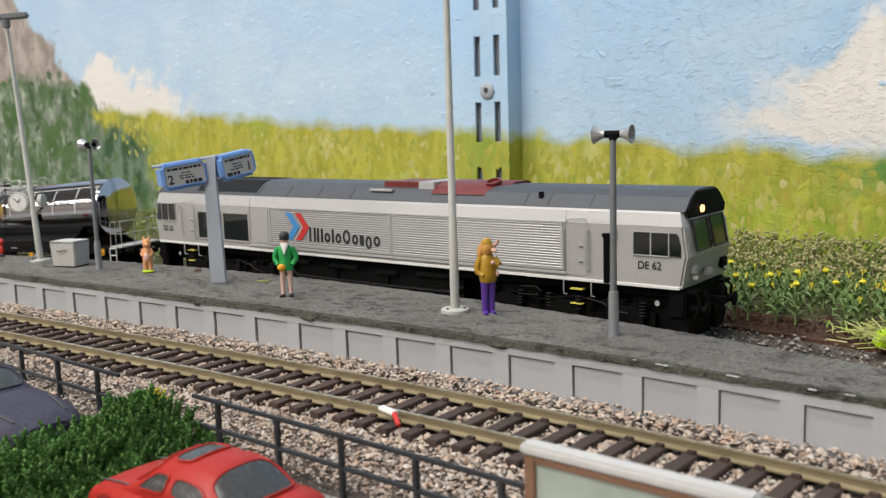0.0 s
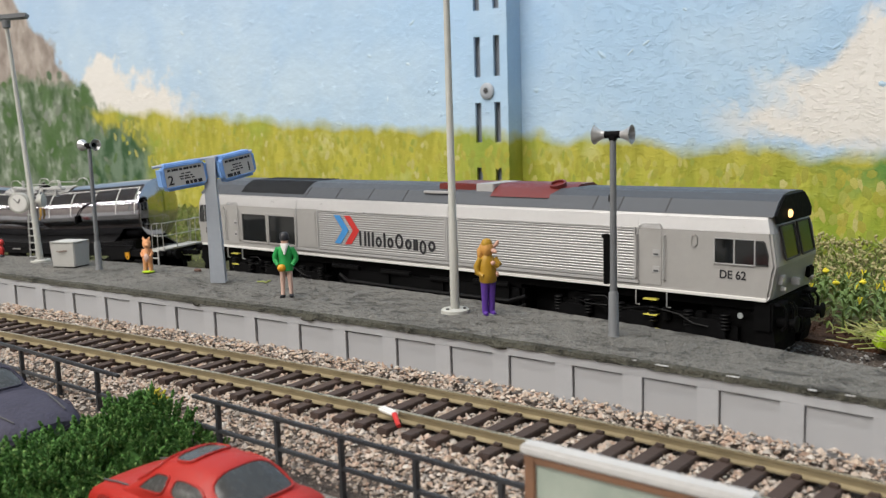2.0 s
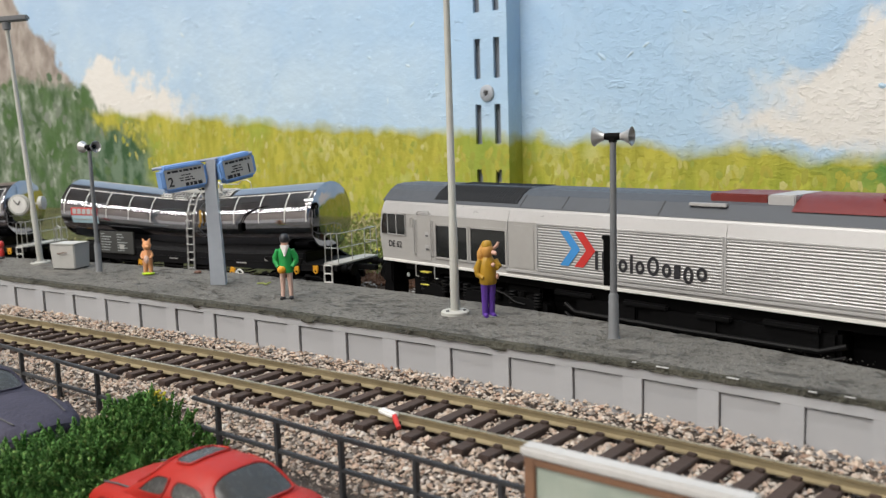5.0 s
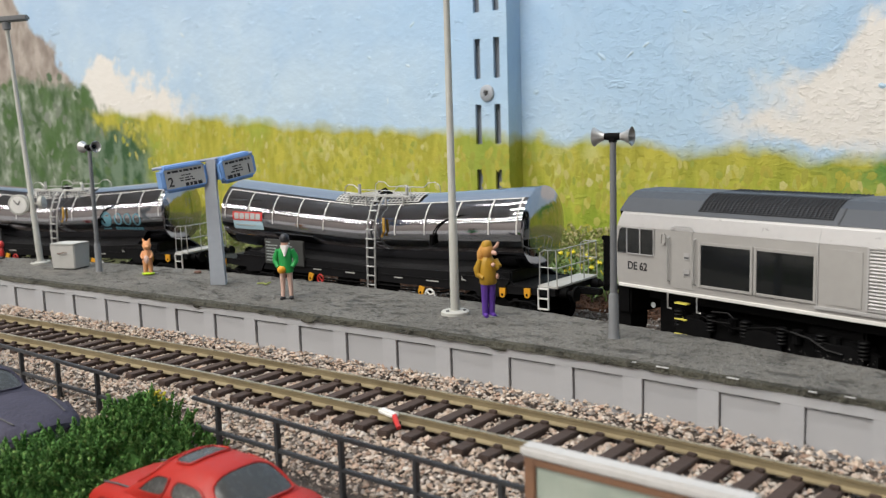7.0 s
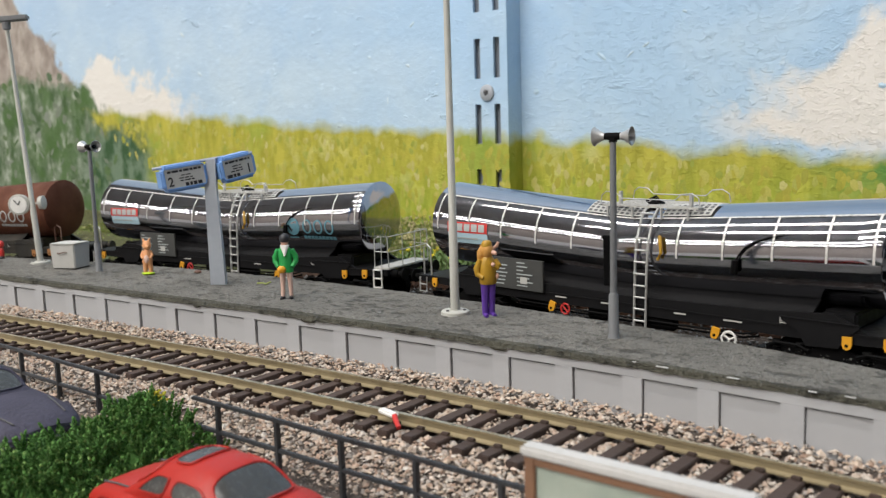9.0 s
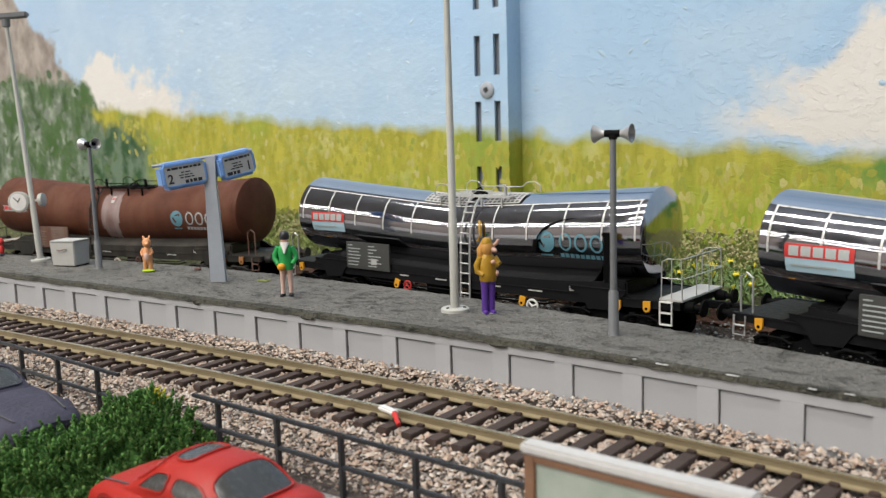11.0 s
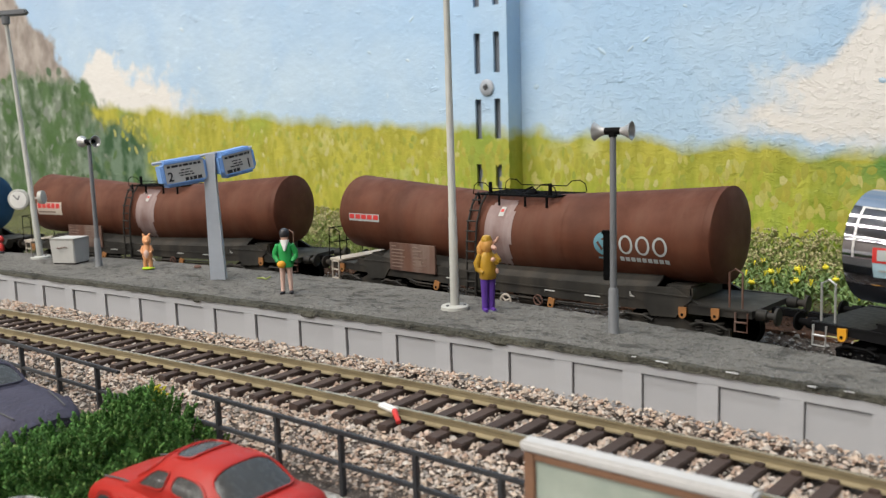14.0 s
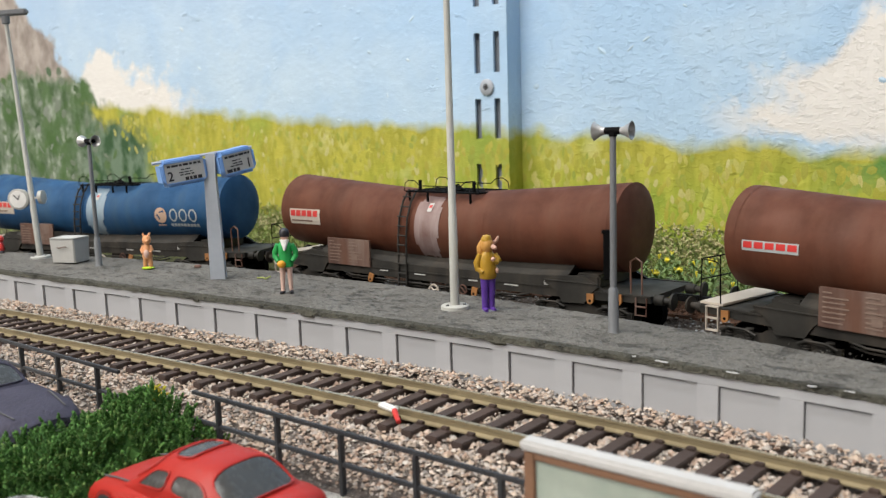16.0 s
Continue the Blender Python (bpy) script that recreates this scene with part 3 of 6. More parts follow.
# ---- locomotive ----
def letters(text, size, material, parent, m, name="lettering", squeeze=1.0):
    """Lettering in the built-in font as a mesh, size in millimetres."""
    cu = bpy.data.curves.new("text", "FONT")
    cu.body, cu.size, cu.extrude, cu.offset = text, size * MM, 0.00003, size * MM * 0.018
    ob = bpy.data.objects.new("text", cu)
    scene.collection.objects.link(ob)
    dg = bpy.context.evaluated_depsgraph_get()
    me = bpy.data.meshes.new_from_object(ob.evaluated_get(dg))
    bpy.data.objects.remove(ob)
    me.materials.clear()
    me.materials.append(material)
    out = new(name, me)
    out.parent, out.matrix_basis = parent, m @ Matrix.Diagonal((squeeze, 1, 1, 1))
    return out


SIDE = 15.2
FAR_RAIL = -2.9


def near_side(x, z, y=-SIDE - 0.08, rz=0):
    """A pose on the flank that faces the platform, x along the flank and y up."""
    return mm(x, y, z, 90, 0, rz)


def locomotive():
    t = thing("locomotive", "light grey diesel locomotive with dark roof and lit headlamp", "locomotive")
    half = [(15.6, SIDE, 116.6), (16.4, SIDE, 116.8), (22.5, SIDE, 117.8), (24.0, SIDE, 118.2), (32.0, SIDE, 117.0)]

    def outline(z, w, xf, c):
        a, b, e = xf - 3.9, -xf - 5.0, c * 0.45
        return [(a, -w + c, z), (a, w - c, z), (a - e, w, z), (b + e, w, z), (b, w - c, z), (b, -w + c, z), (b + e, -w, z), (a - e, -w, z)]

    bm = B()
    loft(bm, [outline(z, w, xf, 1.0) for z, w, xf in half])
    bmesh.ops.bevel(bm, geom=[e for e in bm.edges if abs(e.verts[0].co.z - e.verts[1].co.z) > 1], offset=0.5, segments=2, affect="EDGES")
    part("body", bm, LOCO, t)
    bm = B()
    loft(bm, [outline(32.05, SIDE - 0.05, 116.9, 1.2), outline(35.4, SIDE - 1.0, 116.0, 1.2), outline(36.0, SIDE - 1.4, 115.8, 1.2)])
    part("cant_rail_band", bm, SILVER, t, "pale silver band under the roof")
    bm = B()
    loft(bm, [outline(36.05, SIDE - 1.3, 116.6, 0.3), outline(36.3, SIDE - 1.5, 116.7, 0.3), outline(39.6, 10.2, 116.7, 0.3), outline(41.2, 7.2, 116.7, 0.3), outline(41.6, 4.0, 116.7, 0.3)])
    part("roof", bm, ROOF, t, "dark grey roof")
    for x in (-58, -42, -26, -10, 62, 70, 84):
        bm = B()
        loft(bm, [[(x, -13.75 + dy, 36.4 + dz), (x + 0.4, -13.75 + dy, 36.4 + dz), (x + 0.4, -13.5 + dy, 36.3 + dz), (x, -13.5 + dy, 36.3 + dz)] for dy, dz in ((0, 0), (3.6, 3.4))])
        part("roof_seam", bm, ROOF_SEAM, t)
    # roof grille at the tail, a mesh of bars
    gr = B()
    for i in range(33):
        x = -95.5 + i * 1.12
        wire(gr, [(x, -12.8, 37.35), (x, -10.2, 39.75), (x, -7.2, 41.35), (x, 5.4, 41.65)], 0.2, 4)
    for k in range(13):
        a = k / 12
        y, z = (-12.8 + 2.6 * a * 2, 37.35 + 2.4 * a * 2) if a < 0.5 else (-10.2 + 3.0 * (a * 2 - 1), 39.75 + 1.6 * (a * 2 - 1))
        rod(gr, (-96, y, z), (-59.4, y, z), 0.17, n=4)
    part("roof_grille", gr, ROOF_SEAM, t, "dark mesh radiator grille")
    # red hatch
    bm = B()
    loft(bm, [[(x, -11.6 + i, 38.7), (x, -8.6 + i, 41.0), (x, -5.2 + i, 42.3), (x, 5.2, 42.3), (x, 9, 40.6), (x, 9, 38.7)] for x, i in ((25.0, 0), (45.5, 0), (51.8, 3.0))])
    hatch = part("exhaust_hatch", bm, OXIDE, t, "dark red exhaust hatch", True)
    bm = B()
    turned(bm, (46, -5.5, 41.6), (0, -0.35, 1), [(0, 2.6), (1.3, 2.6), (1.3, 2.0), (0.6, 1.9)], 18)
    part("exhaust_ring", bm, OXIDE, hatch, "", True)
    bm = B()
    box(bm, 2.5, -9.0, 39.8, 18.0, 6, 42.2, 0.3)
    part("roof_duct", bm, OXIDE, t, "dark red roof duct")
    bm = B()
    box(bm, 18.1, -9.6, 39.6, 25.0, 6, 42.3, 0.3)
    box(bm, -2.0, -11.8, 38.9, 8.5, -10.2, 39.8, 0.2)
    part("roof_box", bm, SILVER, t, "pale grey roof box")
    bm = B()
    box(bm, 66.2, -11.8, 38.2, 67.6, -10.8, 40.2, 0.1)
    part("roof_bracket", bm, BLACK, t)
    # sill beam
    bm = B()
    box(bm, -120.6, -SIDE - 0.4, 15.2, 112.0, SIDE + 0.4, 16.1, 0.12)
    part("sill_beam", bm, WHITE, t, "pale sill beam along the foot of the body")
    bm = B()
    box(bm, -62, -SIDE - 0.6, 16.9, 77.5, -SIDE, 17.7, 0.12)
    part("flank_ledge", bm, SILVER, t)
    # louvres
    for x0, x1 in ((-49.5, 9.6), (10.8, 76.0)):
        bm = B()
        for k in range(17):
            z = 18.6 + k * 0.78
            prism_y = [(-SIDE, z), (-SIDE - 0.28, z + 0.02), (-SIDE - 0.36, z + 0.2), (-SIDE - 0.2, z + 0.46), (-SIDE, z + 0.5)]
            loft(bm, [[(x0, a, b) for a, b in prism_y], [(x1, a, b) for a, b in prism_y]])
        g = part("louvre_grille", bm, SILVER, t, "ribbed side louvres")
        bm = B()
        for a, b, c, d in ((x0 - 0.5, 18.3, x0, 32.0), (x1, 18.3, x1 + 0.5, 32.0), (x0, 31.75, x1, 32.1), (x0, 18.1, x1, 18.5)):
            box(bm, a, -SIDE - 0.45, b, c, -SIDE, d)
        part("louvre_frame", bm, SILVER, g)
    for x in (10.1, -61.7, 76.8):
        bm = B()
        box(bm, x, -SIDE - 0.25, 17.0, x + 0.35, -SIDE, 32.0)
        loft(bm, [[(x, -SIDE - 0.12 + a, z), (x + 0.4, -SIDE - 0.12 + a, z), (x + 0.4, -SIDE + 0.2 + a, z), (x, -SIDE + 0.2 + a, z)] for a, z in ((0, 32), (1.0, 35.4))])
        part("panel_joint", bm, SILVER, t)
    # equipment doors
    for x0, x1 in ((-59.5, -51.0),):
        bm = B()
        box(bm, x0, -SIDE - 0.2, 18.2, x1, -SIDE, 31.0, 0.15)
        part("equipment_door", bm, LOCO, t)
    # radiator windows
    for x0, x1 in ((-93.2, -78.9), (-77.1, -62.4)):
        bm = B()
        box(bm, x0, -SIDE - 0.12, 18.6, x1, -SIDE, 28.9)
        w = part("radiator_opening", bm, PANE, t, "large black radiator opening")
        bm = B()
        for a, b, c, d in ((x0 - 0.8, 17.9, x0, 29.7), (x1, 17.9, x1 + 0.8, 29.7), (x0, 28.9, x1, 29.7), (x0, 17.9, x1, 18.6)):
            box(bm, a, -SIDE - 0.4, b, c, -SIDE, d, 0.1)
        part("opening_frame", bm, LOCO, w)
    # cab doors with grab rails
    for d, x0, x1 in ((1, 77.8, 84.0), (-1, -102.4, -95.9)):
        bm = B()
        box(bm, x0, -SIDE - 0.16, 16.8, x1, -SIDE, 31.6, 0.1)
        dr = part("cab_door", bm, LOCO, t, "grey cab door with steps")
        for x in (x0 - 0.9, x1 + 0.9):
            bm = B()
            wire(bm, [(x, -SIDE, 30.2), (x, -SIDE - 0.9, 30.0), (x, -SIDE - 0.9, 18.6), (x, -SIDE, 18.4)], 0.24)
            part("grab_rail", bm, STEEL, dr, "bare metal grab rail")
        bm = B()
        wire(bm, [(x0 - 0.4, -SIDE - 0.2, 32.3), (x0 + 1.2, -SIDE - 0.6, 33.2), (x1 - 0.4, -SIDE - 0.6, 33.4), (x1 + 0.4, -SIDE - 0.2, 32.2)], 0.16, 5)
        part("rain_strip", bm, SILVER, dr)
        for z in (20.2, 24.6):
            bm = B()
            box(bm, (x0 + x1) / 2 + 0.6, -SIDE - 0.3, z, (x0 + x1) / 2 + 2.6, -SIDE - 0.1, z + 1.9, 0.1)
            box(bm, (x0 + x1) / 2 + 0.9, -SIDE - 0.34, z + 0.3, (x0 + x1) / 2 + 2.3, -SIDE - 0.2, z + 0.8, mi=1)
            part("door_step", bm, [SILVER, JOINT], dr)
        bm = B()
        for x in (x0 - 1.2, x1 + 1.6):
            wire(bm, [(x, -SIDE + 0.4, 15.6), (x, -SIDE - 0.2, 14.8), (x, -SIDE - 0.2, 11.2), (x + 0.8, -SIDE + 0.4, 11.0)], 0.22)
        part("step_rail", bm, STEEL, t)
        for z in (12.6, 8.4, 4.4):
            bm = B()
            box(bm, x0 + 0.8, -SIDE - 0.1, z, x0 + 4.8, -SIDE + 1.6, z + 0.35)
            part("cab_step", bm, YELLOW, t, "step with yellow edge")
    # cab windows on the flank
    for d in (1, -1):
        a, b = (98.7, 112.2) if d > 0 else (-121.0, -108.6)
        z0, z1 = (24.2, 30.3) if d > 0 else (24.8, 31.6)
        p0, p1, q0, q1, tip = (a, b - 3.5, b - 3.0, b, b - 0.9) if d > 0 else (a + 3.5, b, a + 3.0, a, a + 0.9)
        bm = B()
        box(bm, p0, -SIDE - 0.14, z0, p1, -SIDE, z1)
        w = part("cab_window", bm, PANE, t, "dark cab side window")
        bm = B()
        mid = (p0 + p1) / 2
        for q in ((p0 - 0.35, z0 - 0.35, p0, z1 + 0.35), (p1, z0 - 0.35, p1 + 0.35, z1 + 0.35), (p0, z1, p1, z1 + 0.35), (p0, z0 - 0.35, p1, z0), (mid - 0.2, z0, mid + 0.2, z1)):
            box(bm, q[0], -SIDE - 0.4, q[1], q[2], -SIDE, q[3], 0.08)
        part("window_frame", bm, SILVER, w, "bright window frame")
        bm = B()
        prism(bm, [(q0, z0), (q1, z0), (q1, z0 + 2.4), (tip, z1 - 0.4), (tip + (q0 - tip) * 0.2, z1), (q0, z1)], -SIDE - 0.16, -SIDE)
        w = part("cab_window", bm, PANE, t, "dark quarter light of the cab")
        bm = B()
        loop = [(q0, -SIDE - 0.16, z0), (q1, -SIDE - 0.16, z0), (q1, -SIDE - 0.16, z0 + 2.4), (tip, -SIDE - 0.16, z1 - 0.4), (q0, -SIDE - 0.16, z1), (q0, -SIDE - 0.16, z0)]
        wire(bm, loop, 0.16, 5)
        part("window_seal", bm, RUBBER, w, "black rubber seal")
        bm = B()
        x = 93.0 if d > 0 else -105.2
        box(bm, x - 0.9, -SIDE - 0.2, 28.0, x + 0.9, -SIDE, 31.0, 0.4)
        part("cab_hatch", bm, LOCO, t)
        lett = letters("DE 62", 3.0, INK, t, near_side(99.8 if d > 0 else -117.6, 20.3), "running_number", 0.92)
        lett["label"] = "black running number"
    # cab fronts
    for d in (1, -1):
        spin = Matrix.Rotation(radians(180 if d < 0 else 0), 4, "Z")
        turn = Matrix.Translation((-3.7 if d > 0 else -5.3, 0, 0)) @ spin
        for y0, y1 in ((-10.6, -1.2), (1.2, 10.6)):
            bm = B()
            pts = [(118.4, y0, 25.4), (118.4, y1, 25.4), (116.7, y1, 33.6), (116.7, y0, 33.6)]
            vs = [bm.verts.new(turn @ Vector(p)) for p in pts]
            vs2 = [bm.verts.new(turn @ Vector((p[0] + 0.25, p[1], p[2] + 0.05))) for p in pts]
            face(bm, vs), face(bm, vs2)
            for i in range(4):
                face(bm, (vs[i], vs[(i + 1) % 4], vs2[(i + 1) % 4], vs2[i]))
            ws = part("windscreen", bm, PANE, t, "dark windscreen pane")
            bm = B()
            loop = [turn @ Vector((p[0] + 0.3, p[1], p[2])) for p in pts]
            wire(bm, loop + [loop[0]], 0.3, 6)
            part("windscreen_seal", bm, RUBBER, ws, "black rubber seal")
        bm = B()
        c = [turn @ Vector(p) for p in ((116.5, -12.4, 34.2), (116.5, 12.4, 34.2), (116.5, 12.9, 36.2), (116.5, 9.6, 39.3), (116.5, 6.8, 40.9), (116.5, -6.8, 40.9), (116.5, -9.6, 39.3), (116.5, -12.9, 36.2))]
        c2 = [p + spin @ Vector((0.5, 0, 0)) for p in c]
        loft(bm, [c, c2])
        hood = part("headlamp_hood", bm, BLACK, t, "black panel round the top lamp")
        bm = B()
        turned(bm, turn @ Vector((116.5, -4.4, 36.2)), spin @ Vector((1, 0, 0)), [(0, 1.0), (1.0, 1.0), (1.2, 0.7)], 16)
        part("top_lamp", bm, LAMP if d > 0 else LENS, hood, "warm glowing headlamp" if d > 0 else "unlit lamp", True)
        for y in (-10.2, 10.2):
            bm = B()
            turned(bm, turn @ Vector((117.5, y, 17.9)), spin @ Vector((1, 0, 0)), [(0, 0.65), (1.0, 0.65), (1.2, 0.45)], 14)
            part("marker_lamp", bm, LENS, t, "clear marker lamp", True)
        bm = B()
        box(bm, 117.2, -3.4, 17.8, 119.4, -1.4, 19.8, 0.3, m=turn)
        part("front_socket", bm, SILVER, t)
        bm = B()
        box(bm, 112.0, -14.4, 7.2, 116.8, 14.4, 15.2, 0.5, m=turn)
        for s in (-1, 1):
            q = [(112.5, 7.6), (116.8, 7.6), (117.4, 4.6), (116.6, 1.0), (113.4, 1.0), (112.5, 4.0)]
            y0, y1 = sorted((s * 6.5, s * 13.6))
            loft(bm, [[turn @ Vector((x, y, z)) for x, z in q] for y in (y0, y1)])
        beam = part("buffer_beam", bm, BLACK, t, "black buffer beam with plough")
        for y in (-10.0, 10.0):
            bm = B()
            turned(bm, turn @ Vector((116.6, y, 9.4)), spin @ Vector((1, 0, 0)), [(0, 1.7), (2.4, 1.5), (2.5, 1.1), (4.4, 1.1), (4.5, 2.1), (4.9, 2.0), (5.1, 1.2)], 18)
            part("buffer", bm, BLACK, beam, "black buffer", True)
        bm = B()
        wire(bm, [turn @ Vector(p) for p in ((117.5, -3, 11), (120.5, -3, 9.6), (121, -3, 7.0), (119.5, -3, 5.6))], 0.35)
        wire(bm, [turn @ Vector(p) for p in ((117.5, 4, 13), (119.8, 4, 12), (120.2, 4, 8.4))], 0.3)
        box(bm, 117.3, -1.2, 9.4, 122.5, 1.2, 11.6, 0.3, m=turn)
        part("coupling_hook", bm, BLACK, beam)
        for y in (-12.0, -7.0, -5.2, 6.0, 7.8, 12.0):
            bm = B()
            sag = 3.4 + (int(abs(y) * 10) % 3)
            wire(bm, [turn @ Vector(p) for p in ((116.5, y, 13.6), (118.6, y, 13.8), (119.4, y + 0.4, 12.4), (119.2, y + 0.6, 12.2 - sag), (118.2, y + 0.5, 11.0 - sag))], 0.42)
            part("brake_hose", bm, OILY, beam, "black brake hose", True)
        bm = B()
        box(bm, 116.6, -13.6, 13.9, 118.8, -7.4, 14.7, 0.2, m=turn)
        box(bm, 116.6, 7.4, 13.9, 118.8, 13.6, 14.7, 0.2, m=turn)
        part("front_step", bm, BLACK, beam)
        bm = B()
        box(bm, 116.9, -11.8, 19.2, 118.3, -9.0, 21.4, 0.2, m=turn)
        part("lamp_bracket", bm, SILVER, t, "bright bracket above the marker lamp")
        bm = B()
        box(bm, 117.0, 8.4, 18.0, 118.2, 12.4, 21.0, 0.3, m=turn)
        part("lamp_cluster", bm, BLACK, t, "dark lamp cluster")
    for x in (104.5, -110.4):
        bm = B()
        turned(bm, (x, -12.9, 10.6), (0, -1, 0), [(0, 0.8), (0.2, 0.75), (0.22, 0.5), (0.1, 0.4)], 12)
        part("jacking_mark", bm, LOGO_PALE, t, "pale stencilled mark")
    # chevrons and the operator's lettering as plain strokes
    for x0, mt, nm in ((-41.0, LOGO_BLUE, "blue_chevron"), (-35.8, LOGO_RED, "red_chevron")):
        bm = B()
        pts = [(x0, 30.6), (x0 + 3.1, 30.6), (x0 + 7.3, 25.6), (x0 + 3.1, 20.6), (x0, 20.6), (x0 + 4.2, 25.6)]
        prism(bm, pts, -SIDE - 0.45, -SIDE - 0.38)
        part(nm, bm, mt, t)
    x = -28.6
    for k, (w, h) in enumerate(((3.3, 5.1), (2.9, 5.0), (3.0, 3.6), (0.95, 5.0), (2.9, 3.6), (3.7, 5.1), (2.9, 3.6), (1.9, 3.6), (3.0, 4.6), (3.1, 3.6))):
        bm = B()
        zb = 20.5 if k != 8 else 19.4
        if k in (0, 1, 3, 7):
            for a in sorted({x, x + w - 0.95}):
                box(bm, a, -SIDE - 0.44, zb, a + 0.95, -SIDE - 0.38, zb + h)
        else:
            o = [[(x + w / 2 + (w / 2 - e) * math.cos(i * math.pi / 6), -SIDE - 0.42, zb + h / 2 + (h / 2 - e) * math.sin(i * math.pi / 6)) for i in range(13)] for e in (0.0, 0.9)]
            loft(bm, o, cap=False, closed=False)
        part("print_shape", bm, INK, t)
        x += w + 0.75
    # underframe
    bm = B()
    box(bm, -112, -12.5, 12.5, 112, 12.5, 15.2)
    box(bm, -112, -6.2, 0.4, 112, 6.2, 12.5)
    for x in (-110, -66, 52, 96):
        box(bm, x, -11.0, -1.2, x + 14, 11.0, 12.5, 0.6)
    box(bm, -38, -13.6, 3.0, 38, 13.6, 12.5, 1.2)
    for x in (-36, -12, 14):
        box(bm, x, -14.4, 5.5, x + 20, -13.4, 12.0, 0.5)
    part("underframe", bm, BLACK, t, "black underframe and fuel tank")
    for x0, x1, z in ((-44, -30, 11.6), (-20, -6, 11.4), (2, 12, 10.8), (20, 34, 11.5)):
        bm = B()
        box(bm, x0, -15.2, z, x1, -13.6, z + 1.6, 0.4)
        part("equipment_case", bm, OILY, t, "black case under the sill")
    for z, r in ((7.4, 0.7), (4.8, 0.5)):
        bm = B()
        wire(bm, [(-40, -14.6, z + 2), (-36, -15.0, z), (0, -15.1, z - 0.2), (34, -15.0, z), (40, -14.6, z + 2)], r, 8)
        part("air_pipe", bm, OILY, t, "black air pipe", True)
    for c in (-76, 76):
        bm = B()
        for y in (-13.2, 11.4):
            prism(bm, [(c - 28, 5), (c - 28, 9.5), (c - 22, 11.8), (c + 22, 11.8), (c + 28, 9.5), (c + 28, 5), (c + 16, 4.2), (c + 6, 6.4), (c - 6, 6.4), (c - 16, 4.2)], y, y + 1.8)
        for k in (-23, -11, 11, 23):
            turned(bm, (c + k * 0.8, -13.4, 9.5), (0, 0, 1), [(0, 1.3), (3.2, 1.3)], 10)
        wire(bm, [(c - 20, -14.2, 12.5), (c - 8, -14.6, 10.5), (c + 4, -14.4, 12.6), (c + 18, -14.6, 10.8)], 0.3)
        box(bm, c - 25, -12, 6, c + 25, 12, 9)
        bg = part("bogie", bm, BLACK, t, "black three-axle bogie", m=mm(0, 0, -2.0))
        for k in (-25, -15, -5, 5, 15, 25):
            bm = B()
            for j in range(5):
                turned(bm, (c + k, -13.9, 8.6 + j * 0.9), (0, 0, 1), [(0, 1.1), (0.35, 1.35), (0.6, 1.1)], 12)
            part("coil_spring", bm, OILY, bg, "black coil spring", True)
        for k in (-20, 0, 20):
            bm = B()
            prism(bm, [(c + k - 5.5, 5.0), (c + k - 5.5, 8.6), (c + k - 4.4, 10.4), (c + k - 2.4, 11.2), (c + k + 2.4, 11.2), (c + k + 4.4, 10.4), (c + k + 5.5, 8.6), (c + k + 5.5, 5.0), (c + k + 3, 3.8), (c + k - 3, 3.8)], -14.9, -14.2)
            bmesh.ops.bevel(bm, geom=list(bm.edges), offset=0.2, segments=2, affect="EDGES")
            part("axle_guard", bm, OILY, bg, "black rounded axle guard")
        bm = B()
        wire(bm, [(c - 14, -15.2, 14.0), (c - 9, -15.3, 14.4), (c - 7.4, -15.3, 13.2), (c - 8.4, -15.3, 11.8), (c - 14, -15.2, 11.6)], 0.25)
        wire(bm, [(c + 8, -15.2, 12.4), (c + 13, -15.4, 11.6), (c + 17, -15.3, 9.6), (c + 21, -15.2, 9.2)], 0.3)
        part("sand_pipe", bm, OILY, bg, "black sanding pipe", True)
        for k in (-20, 0, 20):
            bm = B()
            turned(bm, (c + k, -14.3, 6.2), (0, 1, 0), [(0, 1.6), (1.2, 2.0)], 12)
            part("axle_box", bm, BLACK, bg)
    sets = []
    for c in (-76, 76):
        for k in (-20, 0, 20):
            sets.append(wheelset(t, c + k, 6.1))
    return t, sets


def wheelset(t, x, r):
    bm = B()
    for y in (-9.3, 7.0):
        turned(bm, (0, y, 0), (0, 1, 0), [(0, r * 0.55), (0, r), (0.9, r), (1.6, r + 0.5), (2.3, r + 0.5), (2.3, r * 0.5)], 24)
        for k in range(4):
            a = math.pi / 2 * k
            rod(bm, (math.cos(a) * r * 0.45, y - 0.2, math.sin(a) * r * 0.45), (math.cos(a) * r * 0.45, y + 0.1, math.sin(a) * r * 0.45), 0.7, n=6)
    rod(bm, (0, -7, 0), (0, 7, 0), 1.2)
    return part("wheelset", bm, BLACK, t, "dark steel wheelset", True, mm(x, 0, r + FAR_RAIL)), x, r


loco, loco_sets = locomotive()


